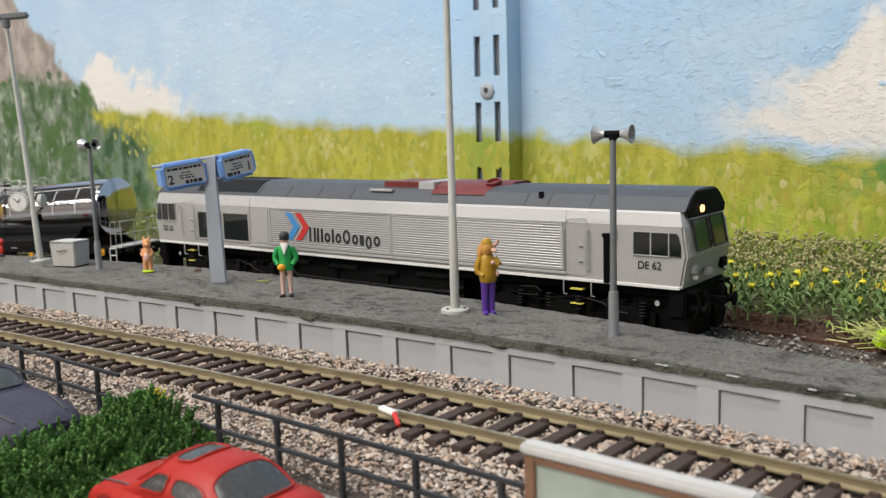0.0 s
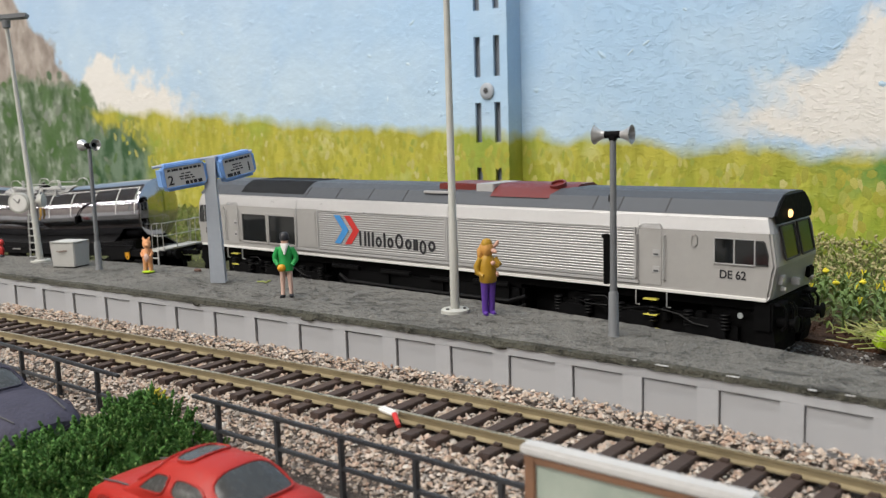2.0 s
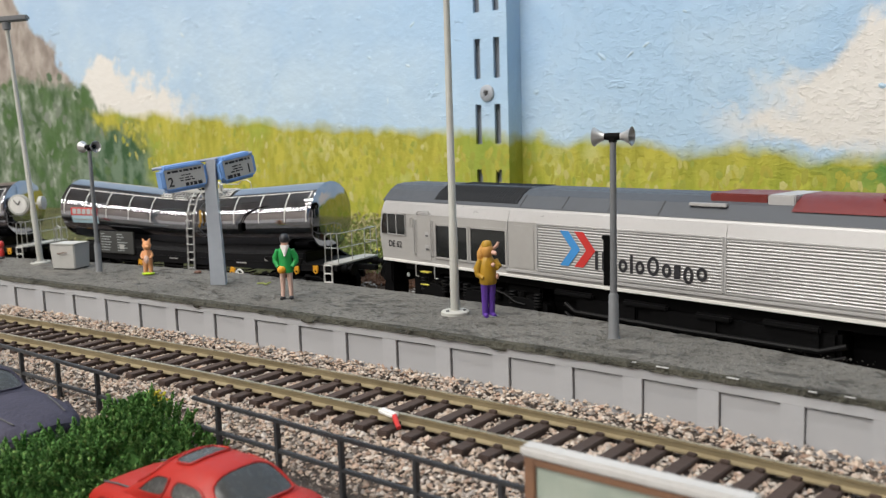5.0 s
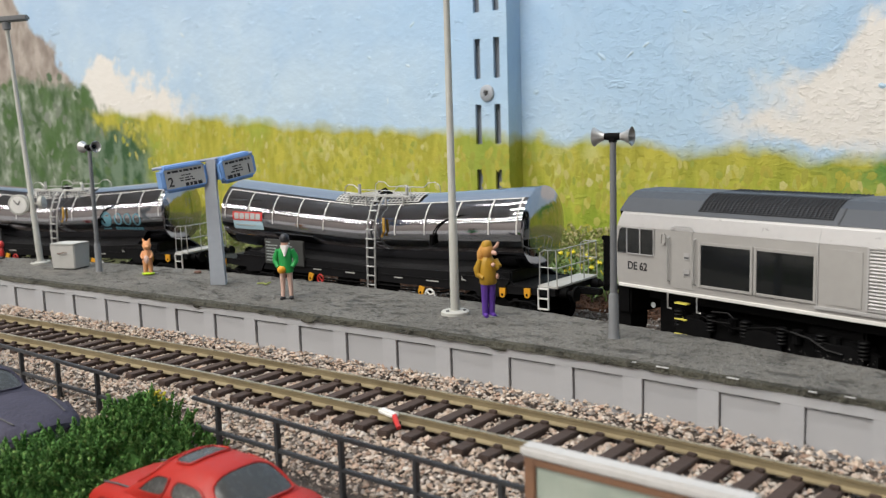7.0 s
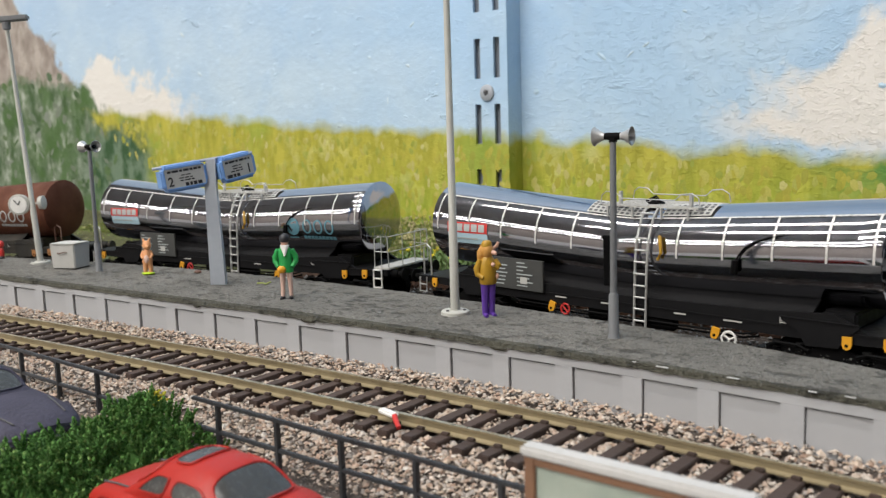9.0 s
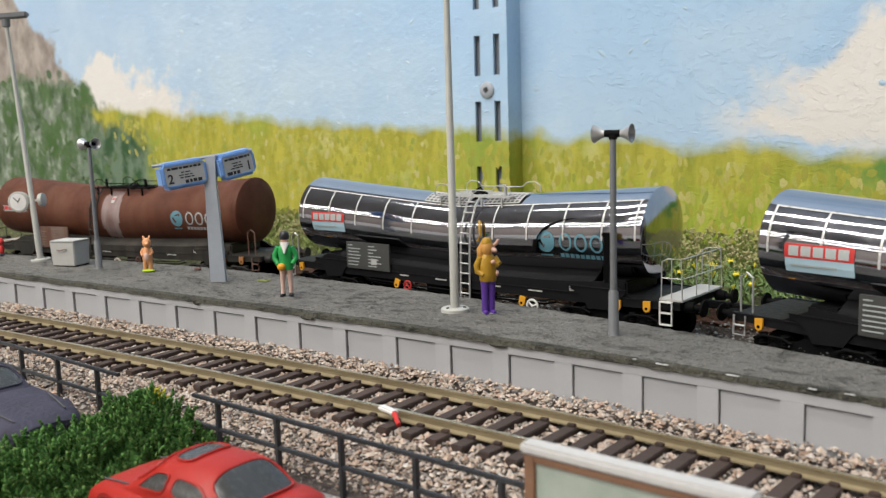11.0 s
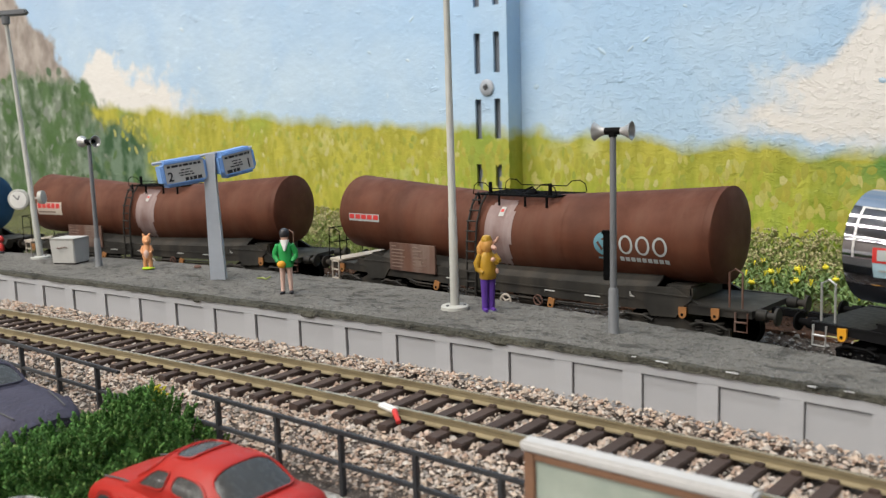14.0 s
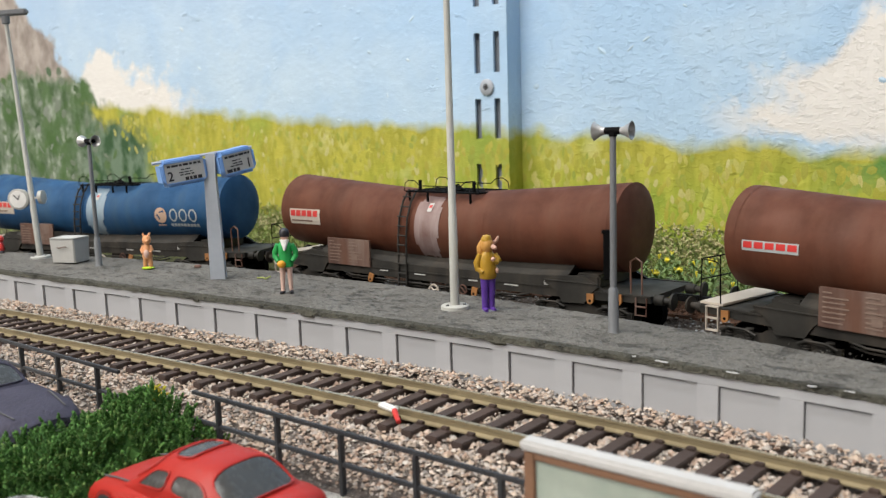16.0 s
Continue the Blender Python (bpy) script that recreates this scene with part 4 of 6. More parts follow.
# ---- bent tank wagons ----
def tank_shape(bm, grow=0.0, x0=-73.0, x1=68.0, n=40, a0=0.0, a1=2 * math.pi, steps=26, closed=True, ends=True):
    rings = []
    xs = list(np.linspace(x0, x1, steps))
    for x in xs:
        s = abs(x) / 75.5
        r = 12.0 + 1.2 * s + grow
        cz = 25.0 + 4.0 * s ** 1.15
        rr = r
        rings.append([(x + 0.0, rr * math.cos(a0 + (a1 - a0) * i / (n if closed else n - 1)), cz + rr * math.sin(a0 + (a1 - a0) * i / (n if closed else n - 1))) for i in range(n)])
    if ends:
        for k, (dx, q) in enumerate(((0.3, 0.972), (0.9, 0.86), (1.5, 0.66), (1.9, 0.4), (2.05, 0.12))):
            x, r, cz = x0, 13.2 + grow, 28.9
            rings.insert(0, [(x0 - dx, r * q * math.cos(2 * math.pi * i / n), cz + r * q * math.sin(2 * math.pi * i / n)) for i in range(n)])
            rings.append([(x1 + dx, r * q * math.cos(2 * math.pi * i / n), cz + r * q * math.sin(2 * math.pi * i / n)) for i in range(n)])
    loft(bm, rings, cap=ends, closed=closed)


def tank_flank(x, z):
    """Where the near flank of the tank stands at x and height z: y and lean."""
    s = abs(x) / 75.5
    r, cz = 12.0 + 1.2 * s, 25.0 + 4.0 * s ** 1.15
    h = max(min((z - cz) / r, 0.98), -0.98)
    return -r * math.sqrt(1 - h * h), math.degrees(math.asin(h))


def decal(bm, x0, z0, x1, z1, mi=0, lift=0.12, steps=6):
    """A thin print that follows the near flank."""
    for k in range(steps):
        a, b = x0 + (x1 - x0) * k / steps, x0 + (x1 - x0) * (k + 1) / steps
        for j in range(4):
            za, zb = z0 + (z1 - z0) * j / 4, z0 + (z1 - z0) * (j + 1) / 4
            face(bm, [bm.verts.new((x, tank_flank(x, z)[0] - lift, z)) for x, z in ((a, za), (b, za), (b, zb), (a, zb))], mi)


def tank_wagon(label, paint, kind, marks):
    t = thing("tank_wagon", label, "tank wagon", group="tank wagons of the train")
    shiny = kind == "chrome"
    lad, cw0, cw1, st = (7.0, -9.0, 21.0, 0.0) if shiny else (-11.0, -13.5, 17.5, -6.5)
    dark, metal, ladder = (FRAME, STEEL, STEEL) if shiny else (DUSTY, BLACK, DUSTY)
    bm = B()
    tank_shape(bm)
    tank = part("tank", bm, paint, t, "mirror-bright chrome tank" if shiny else "", True)
    if shiny:
        for x in (-70.5, -57, -43.5, -30, -17, 17, 30, 43, 56, 66.5):
            bm = B()
            tank_shape(bm, 0.14, x - 0.3, x + 0.3, 16, radians(130), radians(184), steps=2, closed=False, ends=False)
            part("strap", bm, SEAM, tank, "", True)
        for a, w, mt in ((131, 0.02, SEAM),):
            bm = B()
            tank_shape(bm, 0.12, -71, 67, 2, radians(a) - w, radians(a) + w, steps=20, closed=False, ends=False)
            part("strip", bm, mt, tank)
    else:
        for x in (-70.5, -22, 22, 66):
            bm = B()
            tank_shape(bm, 0.12, x - 0.25, x + 0.25, 40, steps=2, ends=False)
            part("weld_band", bm, paint, tank, "", True)
        bm = B()
        for k, (u0, u1, a0, a1) in enumerate(((1.2, 8.6, 116, 226), (-0.2, 1.2, 132, 205), (0.8, 2.0, 126, 232), (8.6, 9.4, 122, 214), (9.2, 10.4, 140, 190), (5.0, 6.1, 118, 236), (7.2, 8.2, 120, 231))):
            tank_shape(bm, 0.09 + 0.012 * k, st + u0, st + u1, 22, math.radians(a0), math.radians(a1), steps=4, closed=False, ends=False)
        part("spill_stain", bm, STREAK if kind == "brown" else STREAK_B, tank, "pale stain of spilt cargo down the flank", True)
        bm = B()
        decal(bm, st + 4.4, 31.4, st + 6.2, 34.0, 0, 0.4, 2)
        decal(bm, st + 4.7, 32.6, st + 5.9, 33.4, 1, 0.5, 2)
        part("hazard_label", bm, [CASE, LOGO_RED], tank, "small white label with a red mark")
    # company plate and emblem as plain shapes
    bm = B()
    if shiny:
        decal(bm, -66, 23.6, -49, 30.4, 1)
        decal(bm, -66, 27.0, -49, 30.4, 0, 0.2)
        for k in range(5):
            decal(bm, -64.9 + k * 3.05, 27.5, -62.4 + k * 3.05, 29.9, 2, 0.28, 2)
        decal(bm, -64.6, 25.0, -53, 25.5, 2, 0.28)
        part("company_plate", bm, [LOGO_RED, SKY_PLATE, LOGO_PALE], tank, "red over pale blue company plate")
    elif marks == "bar":
        decal(bm, -68, 27.0, -53, 29.6, 0)
        for k in range(5):
            decal(bm, -67.6 + k * 2.95, 27.7, -65.2 + k * 2.95, 29.3, 1, 0.2, 2)
        part("company_plate", bm, [LOGO_PALE, LOGO_RED], tank, "pale company plate with red strip")
    else:
        decal(bm, -68, 24.6, -52, 30.2, 0)
        for k in range(5):
            decal(bm, -67.4 + k * 2.95, 27.5, -65.0 + k * 2.95, 29.7, 1, 0.2, 2)
        decal(bm, -67.2, 25.6, -56, 26.1, 2, 0.2)
        part("company_plate", bm, [CREAM, LOGO_RED, PLATE], tank, "cream company plate with red marks")
    if marks != "plain":
        disc, word = (LOGO_PEACH, LOGO_PALE) if kind == "blue" else (LOGO_CYAN, LOGO_PALE if not shiny else LOGO_CYAN)
        bm = B()
        n = 20
        for i in range(n):
            a, b = 2 * math.pi * i / n, 2 * math.pi * (i + 1) / n
            for r0, r1 in ((0.0, 1.6), (1.6, 3.3)):
                q = [(36.8 + r * math.cos(w), 25.6 + r * math.sin(w)) for r, w in ((r0, a), (r1, a), (r1, b), (r0, b))]
                if r0 == 0:
                    q = q[1:]
                face(bm, [bm.verts.new((x, tank_flank(x, z)[0] - 0.12, z)) for x, z in q])
        decal(bm, 34.6, 21.2, 38.8, 21.7, 0, 0.13, 3)
        part("emblem_disc", bm, disc, tank, "pale round emblem")
        bm = B()
        for pts in ([(34.4, 25.8), (35.1, 26.3), (36.4, 24.4), (36.0, 23.6)], [(36.0, 23.6), (36.4, 24.4), (38.4, 27.8), (38.9, 27.2)], [(35.9, 27.0), (38.4, 27.8), (38.9, 27.2), (36.4, 26.6)]):
            face(bm, [bm.verts.new((u, tank_flank(u, z)[0] - 0.2, z)) for u, z in pts])
        part("emblem_mark", bm, paint, tank)
        for k in range(3):
            bm = B()
            x = 43.8 + k * 5.2
            for i in range(16):
                w0, w1 = i * math.pi / 8, (i + 1) * math.pi / 8
                q = [(x + p * math.cos(w), 25.8 + e * math.sin(w)) for p, e, w in ((2.2, 2.7, w0), (2.2, 2.7, w1), (1.5, 2.1, w1), (1.5, 2.1, w0))]
                face(bm, [bm.verts.new((u, tank_flank(u, z)[0] - 0.12, z)) for u, z in q])
            part("emblem_ring", bm, word, tank)
        bm = B()
        for k in range(9):
            decal(bm, 41.6 + k * 1.7, 21.1, 42.9 + k * 1.7, 22.3, 0, 0.12, 1)
        part("emblem_bar", bm, word, tank)
    # deep sill between the saddles, thin sole bar at the ends
    bm = B()
    sill = [(-80, 11.6), (-80, 9.6), (-66, 9.0), (-46, 8.6), (46, 8.6), (66, 9.0), (80, 9.6), (80, 11.6), (66, 11.6), (58, 15.4), (40, 14.2), (0, 13.4), (-40, 14.2), (-58, 15.4), (-66, 11.6)]
    prism(bm, sill, -13.2, -12.0)
    prism(bm, sill, 12.0, 13.2)
    box(bm, -80, -12.0, 9.8, 80, 12.0, 11.4)
    box(bm, -80, -13.45, 11.1, 80, -12.9, 11.5)
    for d in (-1, 1):
        rows = []
        for x in np.linspace(-53, 53, 17):
            r, cz, top = 12.0 + 1.2 * abs(x) / 75.5, 25.0 + 4.0 * (abs(x) / 75.5) ** 1.15, float(np.interp(abs(x), [0, 40, 58], [13.4, 14.2, 15.4]))
            low = cz - math.sqrt(r * r - 7.6 ** 2)
            rows.append([(x, d * 12.6, top - 0.3), (x, d * 7.6, low + 0.3), (x, d * 7.2, low - 0.3), (x, d * 12.4, top - 0.9)])
        loft(bm, rows)
    for x in (-58, 58):
        box(bm, x - 4, -9.5, 11.4, x + 4, 9.5, 15.4, 0.6)
    box(bm, -40, -9, 11.4, 40, 9, 13.0)
    fr = part("frame", bm, dark, t, "black underframe" if shiny else "dusty grey underframe")
    for x in (-55, 55):
        bm = B()
        prism(bm, [(x - 9, 13.4), (x + 9, 13.4), (x + 9, 12.7), (x + 6.5, 10.6), (x + 4.5, 7.6), (x - 3.0, 7.2), (x - 5.0, 10.6), (x - 9, 12.7)], -13.75, -13.2)
        box(bm, x - 9.2, -14.0, 13.3, x + 9.2, -13.2, 13.65, 0.1)
        part("bolster_bracket", bm, dark, fr)
    bm = B()
    for y, z in ((-13.0, 7.7), (-12.2, 6.6), (11.6, 7.2)):
        wire(bm, [(-40, y, z + 0.9), (-36, y, z), (-14, y, z - 0.3), (14, y, z - 0.3), (36, y, z), (40, y, z + 0.9)], 0.32, 6)
    box(bm, -12, -11.5, 5.0, -4, -7.5, 8.8, 0.5)
    turned(bm, (6, -10.5, 6.8), (1, 0, 0), [(0, 1.4), (0.5, 1.9), (9.5, 1.9), (10, 1.4)], 14)
    part("brake_gear", bm, BLACK if shiny else DUSTY, fr, "brake pipes and air tank under the sill", True)
    bm = B()
    for x, w in ((-22, 4.0), (-6, 4.6), (17, 3.5), (31, 5.0)):
        box(bm, x, -13.45, 10.4, x + w, -13.1, 10.75)
    box(bm, 50, -13.4, 11.8, 52.2, -13.1, 12.6)
    for k in range(3):
        box(bm, 45.5, -13.4, 11.8 + k * 0.5, 48.0 - k * 0.3, -13.1, 12.1 + k * 0.5)
    part("frame_mark", bm, CASE, fr, "pale stencil marks")
    # data plate
    bm = B()
    box(bm, -47, -14.2, 11.2, -26, -13.4, 20.6, 0.1)
    pl = part("data_plate", bm, PLATE_B if shiny else PLATE, t, "lettered data plate")
    bm = B()
    rr = random.Random(5)
    for k in range(14):
        z, x = 12.4 + (k % 7) * 1.15, -46 + (k // 7) * 10.0
        box(bm, x, -14.34, z, x + rr.uniform(2, 6.5), -14.2, z + 0.32)
    tagged(part("fine_print", bm, LOGO_PALE if shiny else FAINT, pl, "pale lines of print" if shiny else "faint worn lines of print"), kind="stuff")
    bm = B()
    box(bm, -34.6, -14.36, 13.2, -32.0, -14.2, 15.2)
    part("plate_patch", bm, CASE if shiny else FAINT, pl, "plain pale patch")
    # orange lamps and brackets
    for x, z, tilt in ((-72, 9.6, 0), (-23 if shiny else -26, 7.6, 20), (29 if shiny else 19.5, 7.0, 15), (61.5, 9.2, 0), (70.5, 9.8, 0)):
        bm = B()
        prism(bm, [(-1.0, 1.5), (1.15, 1.6), (1.2, -0.4), (0.8, -1.2), (0.0, -1.55), (-0.7, -1.2), (-1.0, -0.4)], -0.3, 0.3)
        turned(bm, (0.05, -0.26, -0.5), (0, -1, 0), [(0, 0.42), (0.1, 0.42)], 10, mi=1)
        part("orange_bracket", bm, [ORANGE if shiny else OLD_ORANGE, BLACK], fr, "orange-yellow bracket" if shiny else "dirty orange bracket", m=mm(x, -13.9, z, 0, tilt, 0))
    vx, bx = (-18.0, 33.0) if shiny else (15.0, 3.0)
    bm = B()
    for i in range(16):
        a, b = 2 * math.pi * i / 16, 2 * math.pi * (i + 1) / 16
        rod(bm, (vx + 1.5 * math.cos(a), -14.0, 7.4 + 1.5 * math.sin(a)), (vx + 1.5 * math.cos(b), -14.0, 7.4 + 1.5 * math.sin(b)), 0.28, n=5)
    rod(bm, (vx - 1, -14.0, 8.4), (vx + 1, -14.0, 6.4), 0.25, n=5)
    part("valve_wheel", bm, LOGO_RED if shiny else PLATE, fr, "red hand wheel" if shiny else "rusty hand wheel")
    bm = B()
    for i in range(16):
        a, b = 2 * math.pi * i / 16, 2 * math.pi * (i + 1) / 16
        rod(bm, (bx + 1.9 * math.cos(a), -14.2, 6.0 + 1.9 * math.sin(a)), (bx + 1.9 * math.cos(b), -14.2, 6.0 + 1.9 * math.sin(b)), 0.35, n=5)
    for a in (0.4, 2.5, 4.6):
        rod(bm, (bx, -14.2, 6.0), (bx + 1.9 * math.cos(a), -14.2, 6.0 + 1.9 * math.sin(a)), 0.3, n=5)
    part("brake_wheel", bm, WHITE if shiny else CREAM, fr, "white brake hand wheel")
    # ladder
    for x in (lad - 1.8, lad + 1.8):
        bm = B()
        wire(bm, [(x, -14.0, 5.6), (x, -13.4, 22.0), (x, -12.6, 29.0), (x, -10.2, 34.6), (x, -7.0, 38.2)], 0.36)
        rail = part("ladder_rail", bm, ladder, t)
    for k in range(10):
        z = 7.2 + k * 3.2
        y = -14.0 if z < 22 else -14.0 + (z - 22) * 0.06 + max(0, z - 29) * 0.42
        bm = B()
        rod(bm, (lad - 1.8, y, z), (lad + 1.8, y, z), 0.28, n=6)
        part("ladder_rung", bm, ladder, t)
    # catwalk with rails on top
    bm = B()
    for i in range(11):
        x = cw0 + i * (cw1 - cw0 - 0.5) / 10
        box(bm, x, -8.2, 37.3, x + 0.5, 8.2, 37.8)
    for y in (-8.2, -6.2, -4.2, -2.2, 0, 2.2, 4.2, 6.2, 7.8):
        box(bm, cw0, y, 37.35, cw1, y + 0.45, 37.85)
    cw = tagged(part("catwalk", bm, metal if not shiny else CASE, t, "open grating walkway"), kind="stuff")
    if shiny:
        for a, b in ((-14.5, lad - 3.0), (lad + 3.0, 24.5)):
            bm = B()
            tank_shape(bm, 0.5, a, b, 6, radians(98), radians(129), steps=6, closed=False, ends=False)
            plate = part("walkway_plate", bm, CASE, t, "pale perforated walkway plate")
            bm = B()
            n = int((b - a) / 1.75)
            for i in range(n):
                for j in range(4):
                    x, w = a + 0.5 + i * 1.75, radians(105 + j * 6.2)
                    tank_shape(bm, 0.62, x, x + 1.05, 2, w, w + 0.062, steps=2, closed=False, ends=False)
            tagged(part("punched_hole", bm, JOINT, plate, "dark punched holes"), kind="stuff")
    bm = B()
    for y in (-8.2, 8.2):
        wire(bm, [(cw0 - 0.5, y, 37.6), (cw0, y, 40.4), (cw0 + 1.5, y, 41.4), (cw0 + 4.5, y, 41.2), (cw0 + 6.5, y, 39.6), (cw1 - 7, y, 39.6), (cw1 - 5, y, 41.2), (cw1 - 2, y, 41.5), (cw1, y, 40.4), (cw1 + 0.5, y, 38.0)], 0.17, 5)
    for x in (cw0 + 4, cw1 - 4):
        box(bm, x, -6, 37.8, x + 0.9, -5.1, 41.4, 0.1)
    part("catwalk_rail", bm, metal, cw)
    bm = B()
    turned(bm, (4, -1, 35.6), (0, 0, 1), [(0, 2.4), (2.6, 2.4), (2.9, 1.6), (3.6, 0.6)], 18)
    wire(bm, [(2, -3, 38.6), (4, -1, 39.8), (6.5, -2.5, 38.4)], 0.35)
    part("dome_lid", bm, BLACK, cw, "black dome lid", True)
    bm = B()
    for x in (cw0 + 2, cw0 + 10, cw1 - 11, cw1 - 3):
        box(bm, x, -8.9, 34.4, x + 0.45, -8.2, 37.4)
    part("catwalk_bracket", bm, metal, cw)
    # hanging orange and black hose
    if shiny:
        bm = B()
        wire(bm, [(12, -12.2, 30.5), (12.6, -12.8, 28.5), (13, -13.2, 26), (12, -13.2, 24.2)], 0.5)
        part("hose_hook", bm, MUSTARD, t, "yellow and black hose hook")
        bm = B()
        wire(bm, [(34, -13.2, 25), (34.6, -13.2, 27), (36, -12.9, 28.9), (38.4, -12.4, 30.6), (42, -11.7, 31.9), (46, -11.3, 32.6), (51, -11.2, 33.0)], 0.26)
        wire(bm, [(33.5, -13.2, 22.5), (34, -13.3, 26)], 0.9)
        part("filler_pipe", bm, BLACK, t)
    # end platform
    e = 1 if shiny else -1
    bm = B()
    box(bm, e * 73.5 if e > 0 else -80.5, -12.6, 11.7, 80.5 if e > 0 else -73.5, 12.6, 12.4, 0.15)
    deck = part("end_platform", bm, CASE if shiny else CREAM, t, "pale end platform")
    bm = B()
    for y in (-12.6, 12.6):
        wire(bm, [(e * 74.2, y, 12.4), (e * 74.4, y, 22.4), (e * 76.0, y, 23.2), (e * 79.9, y, 23.4), (e * 80.3, y, 12.4)], 0.2)
        if shiny:
            wire(bm, [(e * 74.4, y, 18.0), (e * 80.3, y, 18.0)], 0.16)
            rod(bm, (e * 77.2, y, 12.4), (e * 77.2, y, 23.2), 0.15, n=6)
    for z in (18.0, 23.4):
        rod(bm, (e * 80.3, -12.4, z), (e * 80.3, 12.4, z), 0.18, n=6)
    for y in (-4, 4):
        rod(bm, (e * 80.3, y, 12.4), (e * 80.3, y, 23.4), 0.16, n=6)
    part("end_railing", bm, STEEL if shiny else BLACK, deck)
    bm = B()
    s0 = e * 76.0
    for x in (s0 - 1.9, s0 + 1.6):
        box(bm, x, -13.9, 5.2, x + 0.35, -13.2, 11.8, 0.08)
    for z in (5.2, 8.4, 11.4):
        box(bm, s0 - 1.7, -13.9, z, s0 + 1.8, -12.8, z + 0.35)
    part("end_steps", bm, WHITE if shiny else CREAM, deck, "pale step frame")
    bm = B()
    s1 = -e * 77.5
    wire(bm, [(s1, -13.2, 12), (s1, -13.4, 21), (s1 + e * 1.8, -13.4, 22), (s1 + e * 3.4, -13.4, 21), (s1 + e * 3.4, -13.2, 12)], 0.3)
    wire(bm, [(s1 - 1.6, -13.8, 11), (s1 - 1.6, -14.0, 6.2), (s1 + 1.6, -14.0, 6.2), (s1 + 1.6, -13.8, 11)], 0.3)
    rod(bm, (s1 - 1.6, -14.0, 8.6), (s1 + 1.6, -14.0, 8.6), 0.28, n=6)
    part("shunter_step", bm, STEEL if shiny else PLATE, t)
    # bogies, buffers
    sets = []
    for c in (-58, 58):
        bm = B()
        for y in (-12.6, 11.2):
            prism(bm, [(c - 16, 5.6), (c - 16, 8.2), (c - 5, 8.6), (c - 3, 9.8), (c + 3, 9.8), (c + 5, 8.6), (c + 16, 8.2), (c + 16, 5.6), (c + 6, 5.0), (c + 4, 3.4), (c - 4, 3.4), (c - 6, 5.0)], y, y + 1.4)
        for k in (-10.5, 10.5):
            turned(bm, (c + k, -13.8, 5.6), (0, 1, 0), [(0, 1.6), (1.4, 2.0)], 12)
        box(bm, c - 3, -12, 6, c + 3, 12, 11)
        for k in (-13.4, -7.6, 7.6, 13.4):
            for j in range(4):
                turned(bm, (c + k, -12.6, 7.0 + j * 0.75), (0, 0, 1), [(0, 1.0), (0.3, 1.15), (0.5, 1.0)], 10)
        for k in (-10.5, 10.5):
            wire(bm, [(c + k - 5, -13.4, 8.2), (c + k - 2.5, -13.8, 9.3), (c + k + 2.5, -13.8, 9.3), (c + k + 5, -13.4, 8.2)], 0.4)
        wire(bm, [(c - 18, -13.6, 5.4), (c - 8, -13.8, 4.4), (c + 8, -13.8, 4.4), (c + 18, -13.6, 5.4)], 0.3)
        part("bogie", bm, BLACK if shiny else DUSTY, t, m=mm(0, 0, -2.2))
        sets += [wheelset(t, c - 10.5, 5.3), wheelset(t, c + 10.5, 5.3)]
    for d in (-1, 1):
        for y in (-10.0, 10.0):
            bm = B()
            turned(bm, (d * 80, y, 10.2), (d, 0, 0), [(0, 1.6), (2.6, 1.4), (2.7, 0.9), (4.8, 0.9), (4.9, 2.3), (5.5, 2.2)], 16)
            part("buffer", bm, BLACK if shiny else DUSTY, t, "", True)
        bm = B()
        box(bm, min(d * 80, d * 88.5), -1.2, 8.6, max(d * 80, d * 88.5), 1.2, 10.6, 0.3)
        part("coupler", bm, BLACK, t)
    return t, sets


wagons = [tank_wagon("mirror-chrome bent tank wagon with black frame and white ladder", CHROME, "chrome", "plain"),
          tank_wagon("mirror-chrome bent tank wagon with pale emblem disc", CHROME, "chrome", "disc"),
          tank_wagon("red-brown weathered tank wagon with narrow company bar", RUST, "brown", "bar"),
          tank_wagon("red-brown weathered tank wagon with cream plate", RUST, "brown", "plain"),
          tank_wagon("dusty blue tank wagon with peach emblem disc", BLUE_TANK, "blue", "disc")]

# ---- platform furniture ----
TOP = 10.55


